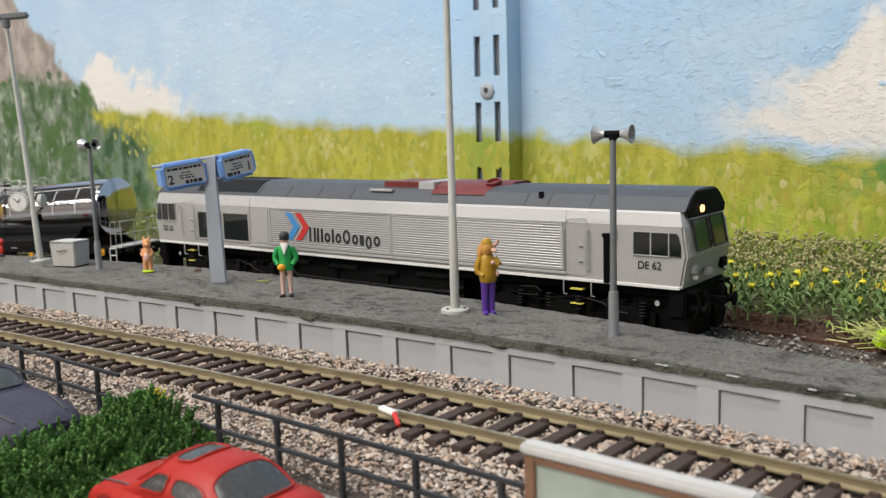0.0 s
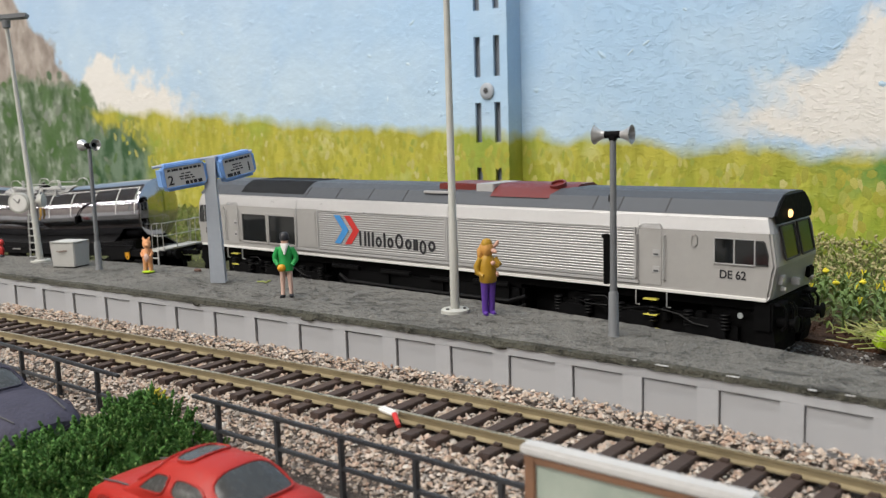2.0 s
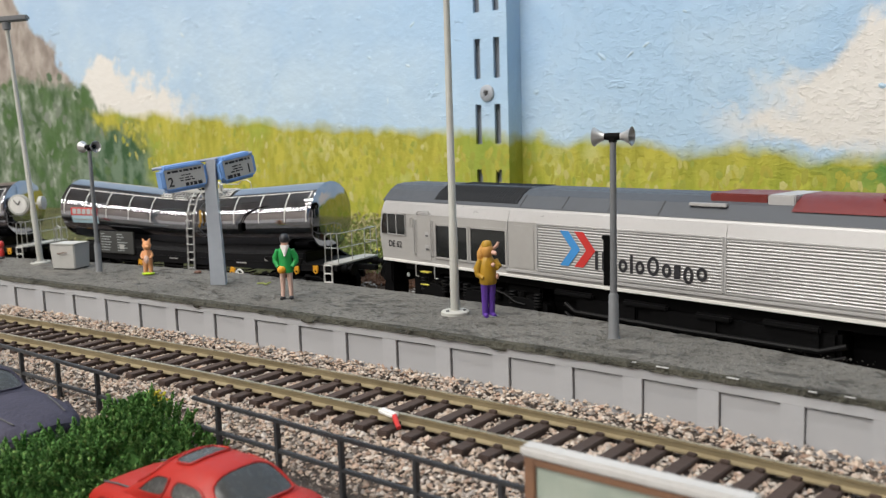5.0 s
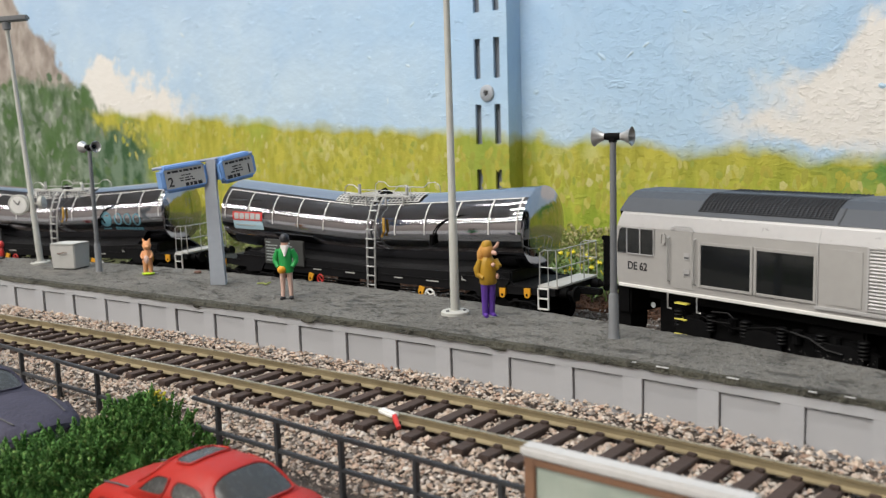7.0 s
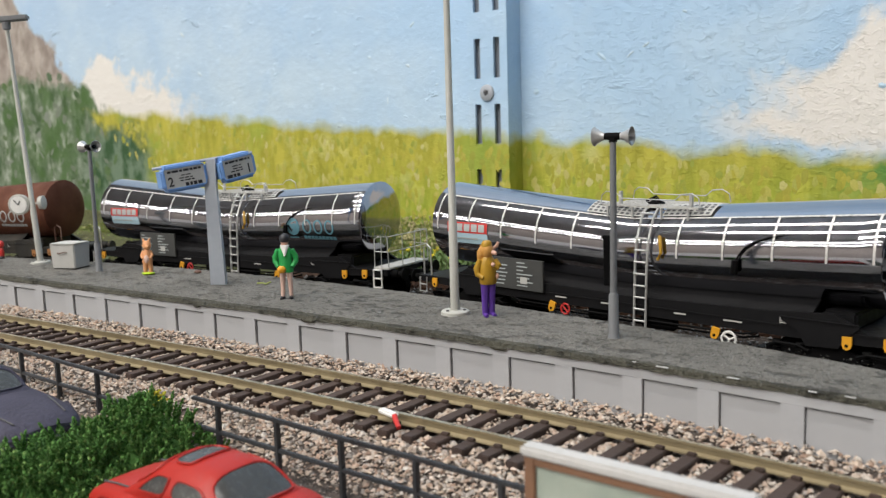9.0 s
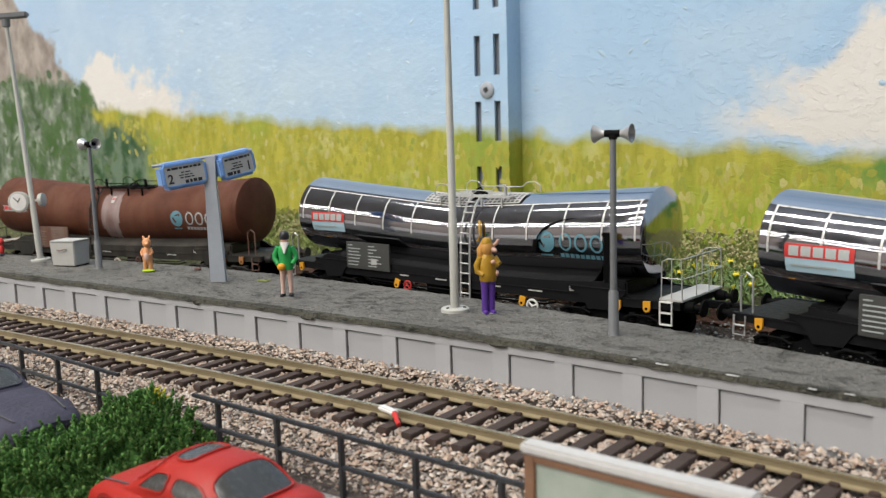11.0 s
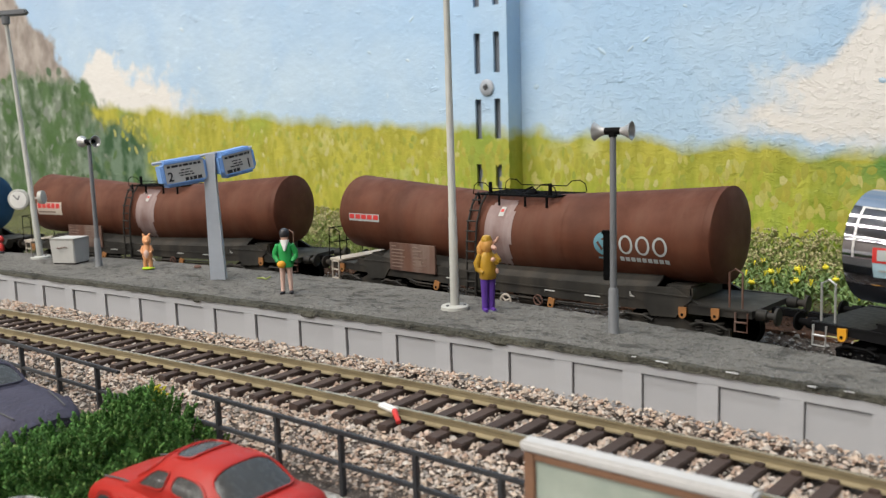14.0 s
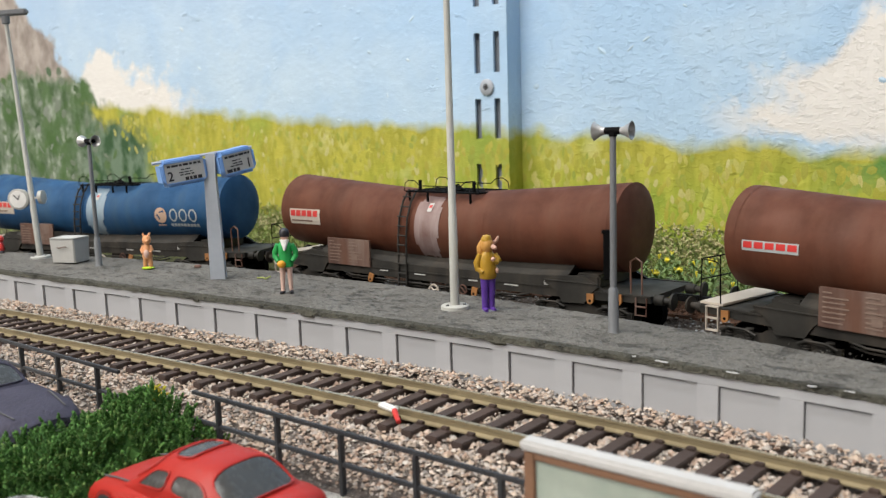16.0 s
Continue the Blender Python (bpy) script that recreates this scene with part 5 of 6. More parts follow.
def loudspeaker_post(x, y, rz, panel):
    t = thing("loudspeaker_post", "grey post with two silver horn loudspeakers" + (" and a black panel" if panel else ""), "loudspeaker", mm(x, y, TOP, 0, 0, rz), "loudspeaker posts on the platform")
    bm = B()
    turned(bm, (0, 0, 0), (0, 0, 1), [(0, 1.5), (0.4, 1.25), (10.2, 1.15), (10.8, 0.85)], 18)
    part("sleeve", bm, POLE, t, "", True)
    bm = B()
    turned(bm, (0, 0, 10.5), (0, 0, 1), [(0, 0.82), (35.6, 0.72)], 16)
    part("pole", bm, POLE, t, "", True)
    bm = B()
    turned(bm, (-1.9, 0, 46.9), (1, 0, 0), [(0, 0.85), (3.8, 0.85)], 14)
    box(bm, -0.8, -0.8, 45.4, 0.8, 0.8, 47.2, 0.2)
    part("driver_body", bm, BLACK, t, "black driver body", True)
    for d in (-1, 1):
        bm = B()
        turned(bm, (d * 1.9, 0, 46.9), (d, 0, 0), [(0, 0.85), (0.8, 1.05), (1.9, 1.65), (2.6, 2.2), (2.65, 2.05), (1.1, 0.8)], 22)
        h = part("horn", bm, HORN, t, "silver horn", True)
        bm = B()
        turned(bm, (d * 3.0, 0, 46.9), (d, 0, 0), [(0, 0.8), (0.6, 0.65), (0.7, 0.3)], 12)
        part("horn_throat", bm, BLACK, h)
    if panel:
        bm = B()
        turn = Matrix.Rotation(radians(30), 4, "Z")
        box(bm, -2.2, 0.2, 12.4, -0.7, 1.2, 24.0, 0.2, m=turn)
        box(bm, -2.6, 0.2, 23.2, -0.7, 1.2, 24.2, 0.2, m=turn)
        part("black_panel", bm, BLACK, t, "narrow black panel behind the post")
    return t


loudspeaker_post(-98.5, -54.4, 6, True)
loudspeaker_post(-312.2, -60.6, 2, False)


def lamp_mast(x, y, clock, lean=0.0):
    t = thing("lamp_mast", "tall light grey lamp mast on a round foot" + (" with station clock" if clock else ""), "street lamp", mm(x, y, TOP - (0.2 if lean else 0)) @ Matrix.Rotation(radians(lean), 4, Vector((-0.63, 0.777, 0))), "lamp masts on the platform")
    top = 97.0 if clock else 102.0
    bm = B()
    turned(bm, (0, 0, 0), (0, 0, 1), [(0, 3.9), (0.9, 3.8), (1.2, 3.4), (1.25, 1.3)], 28)
    foot = part("foot", bm, MAST, t, "round foot with screws", True)
    for a in (20, 140, 260):
        bm = B()
        turned(bm, (2.7 * math.cos(radians(a)), 2.7 * math.sin(radians(a)), 1.2), (0, 0, 1), [(0, 0.45), (0.35, 0.4)], 8)
        part("foot_screw", bm, JOINT, foot)
    bm = B()
    turned(bm, (0, 0, 1.0), (0, 0, 1), [(0, 1.25), (24, 1.15), (24.2, 1.05), (top, 0.75)], 18)
    part("pole", bm, MAST, t, "", True)
    bm = B()
    box(bm, -9, -1.6, top - 0.5, 9, 1.6, top + 1.8, 0.6)
    turned(bm, (0, 0, top - 3.5), (0, 0, 1), [(0, 1.1), (0.3, 1.5), (3.0, 1.7), (3.3, 1.2)], 12)
    head = part("lamp_head", bm, POLE, t, "flat dark lamp head", m=Matrix.Rotation(radians(39), 4, "Z"))
    if clock:
        turn = Matrix.Rotation(radians(39), 4, "Z")
        bm = B()
        box(bm, -4.2, -0.4, 24.4, 4.2, 0.4, 25.2, 0.1)
        ck = part("clock_arm", bm, MAST, t, m=turn)
        bm = B()
        turned(bm, (-5.0, 0.9, 24.8), (0, -1, 0), [(0, 4.0), (1.6, 4.2), (2.2, 4.2), (2.4, 3.6), (2.2, 3.5)], 28)
        cs = part("clock_case", bm, MAST, ck, "round pale clock case", True)
        bm = B()
        turned(bm, (2.6, 1.2, 24.8), (1, 0, 0), [(0, 2.6), (1.6, 2.8), (1.8, 2.2)], 20)
        part("clock_case", bm, MAST, ck, "second case seen from its side", True)
        bm = B()
        turned(bm, (-5.0, -1.45, 24.8), (0, -1, 0), [(0, 3.45), (0.08, 3.4)], 28)
        part("clock_dial", bm, WHITE, ck, "white dial")
        bm = B()
        for ang, ln in ((130, 2.6), (60, 1.8)):
            rod(bm, (-5.0, -1.65, 24.8), (-5.0 + ln * math.cos(radians(ang)), -1.65, 24.8 + ln * math.sin(radians(ang))), 0.16, n=5)
        part("clock_pointer", bm, INK, ck)
    return t


lamp_mast(-147.2, -52.5, False)
lamp_mast(-355.2, -61.4, True, -3.0)


def platform_sign(x, y):
    t = thing("platform_sign", "blue double train indicator on a pale grey post", "sign", mm(x, y, TOP - 0.2, 0, 0, 39))
    bm = B()
    loft(bm, [[(-2.5, -1.5, 0), (2.5, -1.5, 0), (2.5, 1.5, 0), (-2.5, 1.5, 0)], [(-1.9 - 0.6, -1.2, 34), (1.9 - 0.6, -1.2, 34), (1.9 - 0.6, 1.2, 34), (-1.9 - 0.6, 1.2, 34)], [(-1.5, -1.2, 42.2), (1.6, -1.2, 42.2), (1.6, 1.2, 42.2), (-1.5, 1.2, 42.2)]])
    part("post", bm, SIGN_POST, t)
    bm = B()
    wire(bm, [(-17.5, -7.0, 39.6), (0, 0.6, 42.2), (11.6, 8.6, 43.8)], 0.6)
    part("top_bar", bm, SIGN_POST, t)
    for cx, cy, cz, yaw, roll, w, d, num in ((-9.0, -3.0, 36.9, 33, -7, 15.4, 3.0, "2"), (6.7, 4.2, 39.2, 42, -10, 13.4, 2.4, "1")):
        m = mm(cx, cy, cz, 0, roll, yaw)
        bm = B()
        box(bm, -w / 2, -d, -4.4, w / 2, d, 4.4)
        bmesh.ops.bevel(bm, geom=[e for e in bm.edges if abs(e.verts[0].co.y - e.verts[1].co.y) > 1], offset=1.7, segments=5, affect="EDGES")
        bmesh.ops.bevel(bm, geom=[e for e in bm.edges if abs(e.verts[0].co.y - e.verts[1].co.y) < 0.01], offset=0.45, segments=3, affect="EDGES")
        case = part("indicator_case", bm, SIGN_BLUE, t, "blue indicator case with rounded rim", m=m, smooth=True)
        for q in ((-w / 2 + 1.1, 3.1, w / 2 - 1.1, 3.5), (-w / 2 + 1.1, -3.5, w / 2 - 1.1, -3.1), (-w / 2 + 0.8, -3.1, -w / 2 + 1.2, 3.1), (w / 2 - 1.2, -3.1, w / 2 - 0.8, 3.1)):
            bm = B()
            box(bm, q[0], -d - 0.3, q[1], q[2], -d + 0.2, q[3], 0.1)
            part("rim", bm, SIGN_BLUE, case)
        bm = B()
        box(bm, -w / 2 + 1.2, -d - 0.08, -3.1, w / 2 - 1.2, -d + 0.2, 3.1)
        part("indicator_face", bm, SIGN_FACE, case, "pale printed face")
        bm = B()
        rr = random.Random(8)
        side = -1 if num == "2" else 1
        for k, (z, a, b, h) in enumerate(((2.2, 0.05, 0.95, 0.7), (0.7, 0.40, 0.72, 0.35), (-0.2, 0.34, 0.70, 0.35), (-1.0, 0.36, 0.80, 0.4), (-2.4, 0.48, 0.95, 1.1))):
            x0, x1 = -w / 2 + 1.5 + (w - 3.0) * a, -w / 2 + 1.5 + (w - 3.0) * b
            if side > 0:
                x0, x1 = -x1, -x0
            x = x0
            while x < x1 - 0.5:
                ln = rr.uniform(0.8, 2.2)
                box(bm, x, -d - 0.15, z - h / 2, min(x + ln, x1), -d - 0.05, z + h / 2)
                x += ln + 0.35
        tagged(part("fine_print", bm, INK, case, "dark lines of small print"), kind="stuff")
        letters(num, 4.2, INK, case, mm(-w / 2 + 1.9 if side < 0 else w / 2 - 3.9, -d - 0.14, -2.4, 90, 0, 0), "track_number", 0.9)
    return t


platform_sign(-246.0, -55.4)

bm = B()
loft(bm, [[(-5.2, -4.2, 0.3), (5.2, -4.2, 0.3), (5.2, 4.2, 0.3), (-5.2, 4.2, 0.3)], [(-5.7, -4.7, 9.8), (5.7, -4.7, 9.8), (5.7, 4.7, 9.8), (-5.7, 4.7, 9.8)]])
bmesh.ops.bevel(bm, geom=list(bm.edges), offset=0.35, segments=2, affect="EDGES")
cab = thing("relay_cabinet", "light grey switch cabinet with a small handle", "cabinet", mm(-331.0, -61.4, TOP - 0.05, 0, 0, 22))
part("body", bm, CASE, cab)
bm = B()
box(bm, -4.9, -3.9, 0, 4.9, 3.9, 0.5)
part("plinth", bm, BLACK, cab)
bm = B()
box(bm, -5.8, -4.8, 9.6, 5.8, 4.8, 10.2, 0.3)
part("lid", bm, CASE, cab)
bm = B()
wire(bm, [(-2.2, -4.8, 6.6), (-1.0, -5.2, 6.4), (1.4, -5.2, 6.9), (2.4, -4.8, 6.8)], 0.22)
part("handle", bm, PLATE, cab, "thin brown handle")


# figurines are plain painted shapes
def oval(c, rx, ry, n=14):
    return [(c[0] + rx * math.cos(2 * math.pi * i / n), c[1] + ry * math.sin(2 * math.pi * i / n), c[2]) for i in range(n)]


def limb(bm, pts, radii, mi=0, n=10):
    """A bent limb with a radius at each joint."""
    pts = [Vector(p) for p in pts]
    rings = []
    for i, p in enumerate(pts):
        d = (pts[min(i + 1, len(pts) - 1)] - pts[max(i - 1, 0)]).normalized()
        u = d.cross(Vector((0.12, 0.95, 0.28))).normalized()
        rings.append(ring(p, u, d.cross(u), radii[i], n))
    loft(bm, rings, mi=mi)


def figurine(x, y, rz, tones, label, kind):
    bm = B()
    if kind == "small":
        blob(bm, (0, 0, 0.5), (2.2, 1.8, 0.6), mi=2)
        for s in (-1, 1):
            limb(bm, [(s * 0.9, -0.1, 0.7), (s * 0.85, 0.1, 2.4), (s * 0.6, 0, 4.4)], (0.6, 0.75, 0.95), 0)
            limb(bm, [(s * 1.1, 0, 8.8), (s * 1.75, -0.3, 7.2), (s * 1.2, -1.0, 6.2)], (0.5, 0.5, 0.45), 0)
            limb(bm, [(s * 0.7, 0.1, 12.0), (s * 1.0, 0.1, 12.8), (s * 1.15, 0.1, 13.3)], (0.45, 0.4, 0.15), 0, 7)
        loft(bm, [oval((0, 0, z), a, b) for z, a, b in ((3.8, 1.3, 1.1), (5.0, 1.75, 1.5), (6.6, 1.5, 1.35), (8.4, 1.25, 1.1), (9.3, 0.8, 0.8))], mi=0)
        blob(bm, (0, -0.95, 5.8), (1.0, 0.7, 1.7), mi=1)
        loft(bm, [oval((0.1, -0.1, z), a, a) for z, a in ((9.0, 0.7), (9.8, 1.25), (10.9, 1.45), (11.8, 1.25), (12.4, 0.6))], mi=0)
        limb(bm, [(0.3, -1.0, 10.6), (0.7, -1.8, 10.4), (0.8, -2.2, 10.3)], (0.75, 0.6, 0.35), 0)
    elif kind == "green":
        for s in (-1, 1):
            limb(bm, [(s * 1.15, 0.2 * s, 0.7), (s * 1.1, 0.25, 2.6), (s * 1.0, 0.1, 5.6), (s * 0.85, 0, 8.8)], (0.5, 0.62, 0.72, 1.0), 1)
            limb(bm, [(s * 1.1, 0.9, 0.45), (s * 1.2, -0.3, 0.5), (s * 1.45, -1.3, 0.35)], (0.55, 0.65, 0.4), 2)
            limb(bm, [(s * 1.75, 0, 14.6), (s * 2.75, 0.4, 12.4), (s * 2.8, 0.2, 11.2), (s * 1.9, -0.9, 9.7)], (0.85, 0.85, 0.75, 0.6), 0)
        loft(bm, [oval((0, 0, z), a, b) for z, a, b in ((8.0, 2.0, 1.35), (8.6, 2.15, 1.45), (10.4, 1.75, 1.25), (12.6, 1.9, 1.3), (14.2, 2.05, 1.35), (15.2, 1.4, 1.0), (15.8, 0.7, 0.7))], mi=0)
        loft(bm, [oval((0.1, -1.45 + 0.16 * k, 13.0 + k * 0.78), 0.25 + 0.27 * k, 0.5) for k in range(5)], mi=4)
        loft(bm, [oval((0, 0, z), a, a * 1.05) for z, a in ((15.6, 0.6), (16.2, 0.95), (17.2, 1.15), (17.8, 1.1))], mi=3)
        loft(bm, [oval((0, 0.15, z), a, a * 1.1) for z, a in ((16.9, 1.2), (17.6, 1.4), (18.6, 1.3), (19.2, 0.85), (19.4, 0.3))], mi=2)
        blob(bm, (-0.95, -1.45, 9.0), (1.2, 0.8, 1.15), mi=5)
    else:
        for s in (-1, 1):
            limb(bm, [(s * 0.75, 0.1, 0.6), (s * 0.85, 0.1, 2.8), (s * 0.85, 0, 6.0), (s * 0.8, 0, 9.0)], (0.85, 0.8, 0.9, 1.15), 1)
            limb(bm, [(s * 0.8, 0.7, 0.4), (s * 0.9, -0.4, 0.45), (s * 1.0, -1.7, 0.35)], (0.55, 0.7, 0.45), 1)
        loft(bm, [oval((0, 0, z), a, b) for z, a, b in ((8.4, 1.85, 1.5), (8.8, 2.1, 1.75), (10.6, 2.15, 1.8), (12.6, 2.05, 1.7), (14.4, 1.95, 1.55), (15.4, 1.3, 1.2), (15.9, 0.9, 0.9))], mi=0)
        limb(bm, [(-1.7, 0, 14.8), (-2.6, 0.5, 12.6), (-2.5, 0.1, 11.0), (-1.5, -1.2, 10.3)], (0.8, 0.85, 0.75, 0.6), 0)
        limb(bm, [(1.6, -0.4, 14.6), (2.4, -1.3, 13.0), (1.6, -2.2, 12.8), (0.8, -2.3, 13.4)], (0.8, 0.75, 0.6, 0.5), 0)
        blob(bm, (0.6, -2.3, 13.7), (0.6, 0.55, 0.6), mi=4)
        blob(bm, (1.9, -1.4, 10.6), (0.45, 0.6, 0.8), mi=4)
        loft(bm, [oval((-0.1, -0.1, z), a, a * 1.1) for z, a in ((15.4, 0.9), (16.2, 1.45), (17.4, 1.5), (18.4, 1.3), (18.9, 0.8))], mi=3)
        limb(bm, [(-0.8, 0.6, 18.2), (-1.5, 0.8, 16.6), (-1.6, 0.6, 15.0), (-1.2, 0.4, 13.8)], (0.7, 0.9, 0.8, 0.35), 3)
        limb(bm, [(0.7, -0.9, 16.8), (1.2, -1.9, 16.6), (1.3, -2.5, 16.4)], (0.75, 0.55, 0.3), 4)
        limb(bm, [(1.2, -0.3, 17.4), (2.1, -0.7, 18.2), (2.5, -0.9, 19.2)], (0.4, 0.45, 0.35), 4)
        loft(bm, [oval((-0.2, -0.2, z), a, a) for z, a in ((18.2, 1.3), (18.8, 1.35), (19.6, 0.9), (19.8, 0.3))], mi=0)
        blob(bm, (0.3, -0.2, 0.1), (2.2, 1.9, 0.3), mi=2)
    return solo("figurine", bm, tones, label, "figurine", smooth=True, m=mm(x, y, TOP + 0.05, 0, 0, rz) @ Matrix.Diagonal((1.1, 1.1, 1.0 if kind == "small" else 1.03, 1)), group="painted figurines on the platform")


figurine(-204.7, -61.5, 40, [GREEN, PINK, INK, SKIN, WHITE, ORANGE], "small painted figurine with green top and pale legs", "green")
figurine(-137.9, -49.9, 55, [MUSTARD, PURPLE, POLE, TAWNY, SKIN], "small painted figurine with mustard top and purple legs", "mustard")
figurine(-287.1, -55.7, 40, [PEACH, PINK, LIME], "tiny orange figurine on a green base", "small")
bm = B()
blob(bm, (0, 0, 2.6), (1.4, 1.2, 2.6), mi=0)
blob(bm, (0.2, 0, 6.2), (1.5, 1.3, 1.6), mi=0)
blob(bm, (0, -0.2, 0.6), (1.6, 1.4, 0.7), mi=1)
solo("figurine", bm, [LOGO_RED, INK], "tiny red-orange figurine at the platform edge", "figurine", smooth=True, m=mm(-386.5, -62.6, TOP), group="painted figurines on the platform")
bm = B()
blob(bm, (0, 0, 0.4), (1.8, 1.1, 0.7), 9, 5)
solo("crumb", bm, PLATE, "small brown crumb lying on the asphalt", "debris", m=mm(-273.6, -44.0, TOP))
bm = B()
wire(bm, [(-2.5, 0, 0.3), (0, 0.5, 0.5), (2.0, -0.2, 0.4), (3.6, 0.6, 1.2)], 0.3)
solo("dry_stalk", bm, TUFT, "dry yellow-green stalk lying on the asphalt", "debris", m=mm(-232.0, -48.5, TOP))
bm = B()
rr = random.Random(4)
for u, w in ((-77.5, 2.8), (-61.5, 2.6), (-45, 1.6), (-84.5, 0.9), (-38, 1.9)):
    x, y, th = fore(u, EDGE - 0.6)
    box(bm, -w / 2, -0.35, 0, w / 2, 0.35, 0.12, 0.05, m=Matrix.Translation((x, y + rr.uniform(-0.2, 0.8), 10.5)) @ Matrix.Rotation(th + rr.uniform(-0.1, 0.1), 4, "Z"))
tagged(part("paint_chips", bm, CHIP, platform, "white flecks where the edge paint chipped"), kind="stuff")

bm = B()
for u, w in ((-186.0, 2.8), (-121.0, 2.6), (-233.0, 1.6)):
    x, y, th = fore(u, EDGE - 0.75)
    blob(bm, (x, y, 9.1), (w, 0.5, 0.5), 12, 6)
tagged(part("edge_drips", bm, LIP, platform, "dark drips of platform paint over the coping"), kind="stuff")

# ---- near side: fence, hedge, parked cars, notice board ----
def fence(xs, y, end0, end1, label):
    t = thing("fence", label, "fence", group="black fence beside the near track")
    for z in (2.7, -3.6):
        bm = B()
        box(bm, end0, y - 0.48, z - 0.42, end1, y + 0.48, z + 0.42, 0.15)
        part("fence_rail", bm, FENCE, t)
    for x in xs:
        bm = B()
        box(bm, x - 0.55, y - 0.55, -10, x + 0.55, y + 0.55, 2.6, 0.15)
        part("fence_post", bm, FENCE, t)
    return t


fence([-264.5, -244.8, -224.9, -205.4], -124.2, -290, -195.2, "black plastic two-rail fence, one end behind the hedge")
fence([-157.0, -137.6, -119.2, -100.4, -81.8, -63.0, -44.0], -123.9, -165.8, -30, "black plastic two-rail fence along the ballast")


def parked_car(label, paint, m, cab=0.0, group="model cars parked beside the fence"):
    t = thing("parked_car", label, "car", m, group)
    t.scale = (1, 1, 1.19)
    def hull(x):
        """Half width, foot and height of the body at x."""
        q = abs(x) / 24.2
        nose = max(0.0, 1 - q ** 7)
        w = 7.0 + 3.3 * nose ** 0.5
        top = float(np.interp(x, [-24.2, -22, -17, -10, 0, 10, 17, 22, 24.2], [5.4, 6.7, 7.5, 8.2, 8.5, 8.7, 8.9, 8.7, 7.4]))
        return w, 2.2 + 1.6 * (1 - nose), top

    bm = B()
    rows = []
    for x in np.linspace(-24.2, 24.2, 34):
        w, zl, zh = hull(x)
        for c in (-15, 14.5):
            if abs(x - c) < 4.2:
                zl = max(zl, 2.6 + math.sqrt(max(4.2 ** 2 - (x - c) ** 2, 0)))
        zm = max(zl + 0.4, 4.6)
        x = x if x < 14 else 14 + (x - 14) * 0.78
        rows.append([(x, -w + 0.3, zl), (x, -w, zm), (x, -w + 0.1, zh - 1.7), (x, -w + 0.55, zh - 0.8), (x, -w + 1.5, zh - 0.2), (x, -w * 0.45, zh + 0.25), (x, 0, zh + 0.32),
                     (x, w * 0.45, zh + 0.25), (x, w - 1.5, zh - 0.2), (x, w - 0.55, zh - 0.8), (x, w - 0.1, zh - 1.7), (x, w, zm), (x, w - 0.3, zl)])
    loft(bm, rows)
    part("body", bm, paint, t, "", True)
    bm = B()
    for s in (-1, 1):
        wire(bm, [(-21.5, s * 6.0, 7.1), (-16, s * 6.8, 7.95), (-11.5, s * 7.4, 8.4)], 0.16, 5)
    part("bonnet_groove", bm, JOINT, t, "dark bonnet joint")

    def cabin(x, a, lift=0.0):
        """A point of the rounded cabin; a: 0 at the near sill, pi at the far one."""
        h = 5.5 * float(np.interp(x, [-12.4, -11.5, -8, -5, -3, 1, 5, 8, 10, 13, 16.4, 17.6], [0, 0.13, 0.53, 0.83, 0.95, 1.0, 0.99, 0.95, 0.85, 0.52, 0.13, 0]))
        w = 9.3 - 1.0 * (abs(x - 2.5) / 15) ** 2
        c, d = math.cos(a), math.sin(a)
        y = -math.copysign(abs(c) ** 0.62, c) * (w - 2.0 * d ** 1.4)
        return Vector((x + cab, y * (1 + lift * 0.012), 8.1 + (h + lift) * d ** 0.75))

    bm = B()
    loft(bm, [[cabin(x, math.pi * k / 22) for k in range(23)] for x in np.linspace(-12.4, 17.6, 34)])
    part("roof", bm, paint, t, "", True)

    def pane(name, corners, label):
        """A pane with rounded corners laid on the cabin; corners in x and angle."""
        bm = B()
        (x0, a0), (x1, a1), (x2, a2), (x3, a3) = corners
        n = 9
        grid = []
        for i in range(n):
            line = []
            for j in range(n):
                p, q = 2 * i / (n - 1) - 1, 2 * j / (n - 1) - 1
                u = (p * (1 - 0.16 * q ** 4) + 1) / 2
                v = (q * (1 - 0.16 * p ** 4) + 1) / 2
                x = (x0 * (1 - u) + x1 * u) * (1 - v) + (x3 * (1 - u) + x2 * u) * v
                a = (a0 * (1 - u) + a1 * u) * (1 - v) + (a3 * (1 - u) + a2 * u) * v
                line.append(cabin(x, a, 0.16))
            grid.append(line)
        loft(bm, grid, cap=False, closed=False)
        ob = part(name, bm, CAR_GLASS, t, label, True)
        bm = B()
        rim = [grid[0][j] for j in range(n)] + [grid[i][-1] for i in range(1, n)] + [grid[-1][j] for j in range(n - 2, -1, -1)] + [grid[i][0] for i in range(n - 2, 0, -1)]
        wire(bm, rim + [rim[0]], 0.22, 5)
        part("window_rim", bm, paint, ob)

    for side in (0, 1):
        def at(a, side=side):
            return math.pi - a if side else a
        pane("side_window", [(-8.0, at(0.16)), (0.4, at(0.16)), (0.6, at(0.66)), (-3.6, at(0.64))], "grey tinted pane")
        pane("side_window", [(2.0, at(0.16)), (12.2, at(0.16)), (8.6, at(0.62)), (2.2, at(0.66))], "grey tinted pane")
    pane("windscreen", [(-10.8, 0.55), (-4.6, 0.72), (-4.6, math.pi - 0.72), (-10.8, math.pi - 0.55)], "grey windscreen")
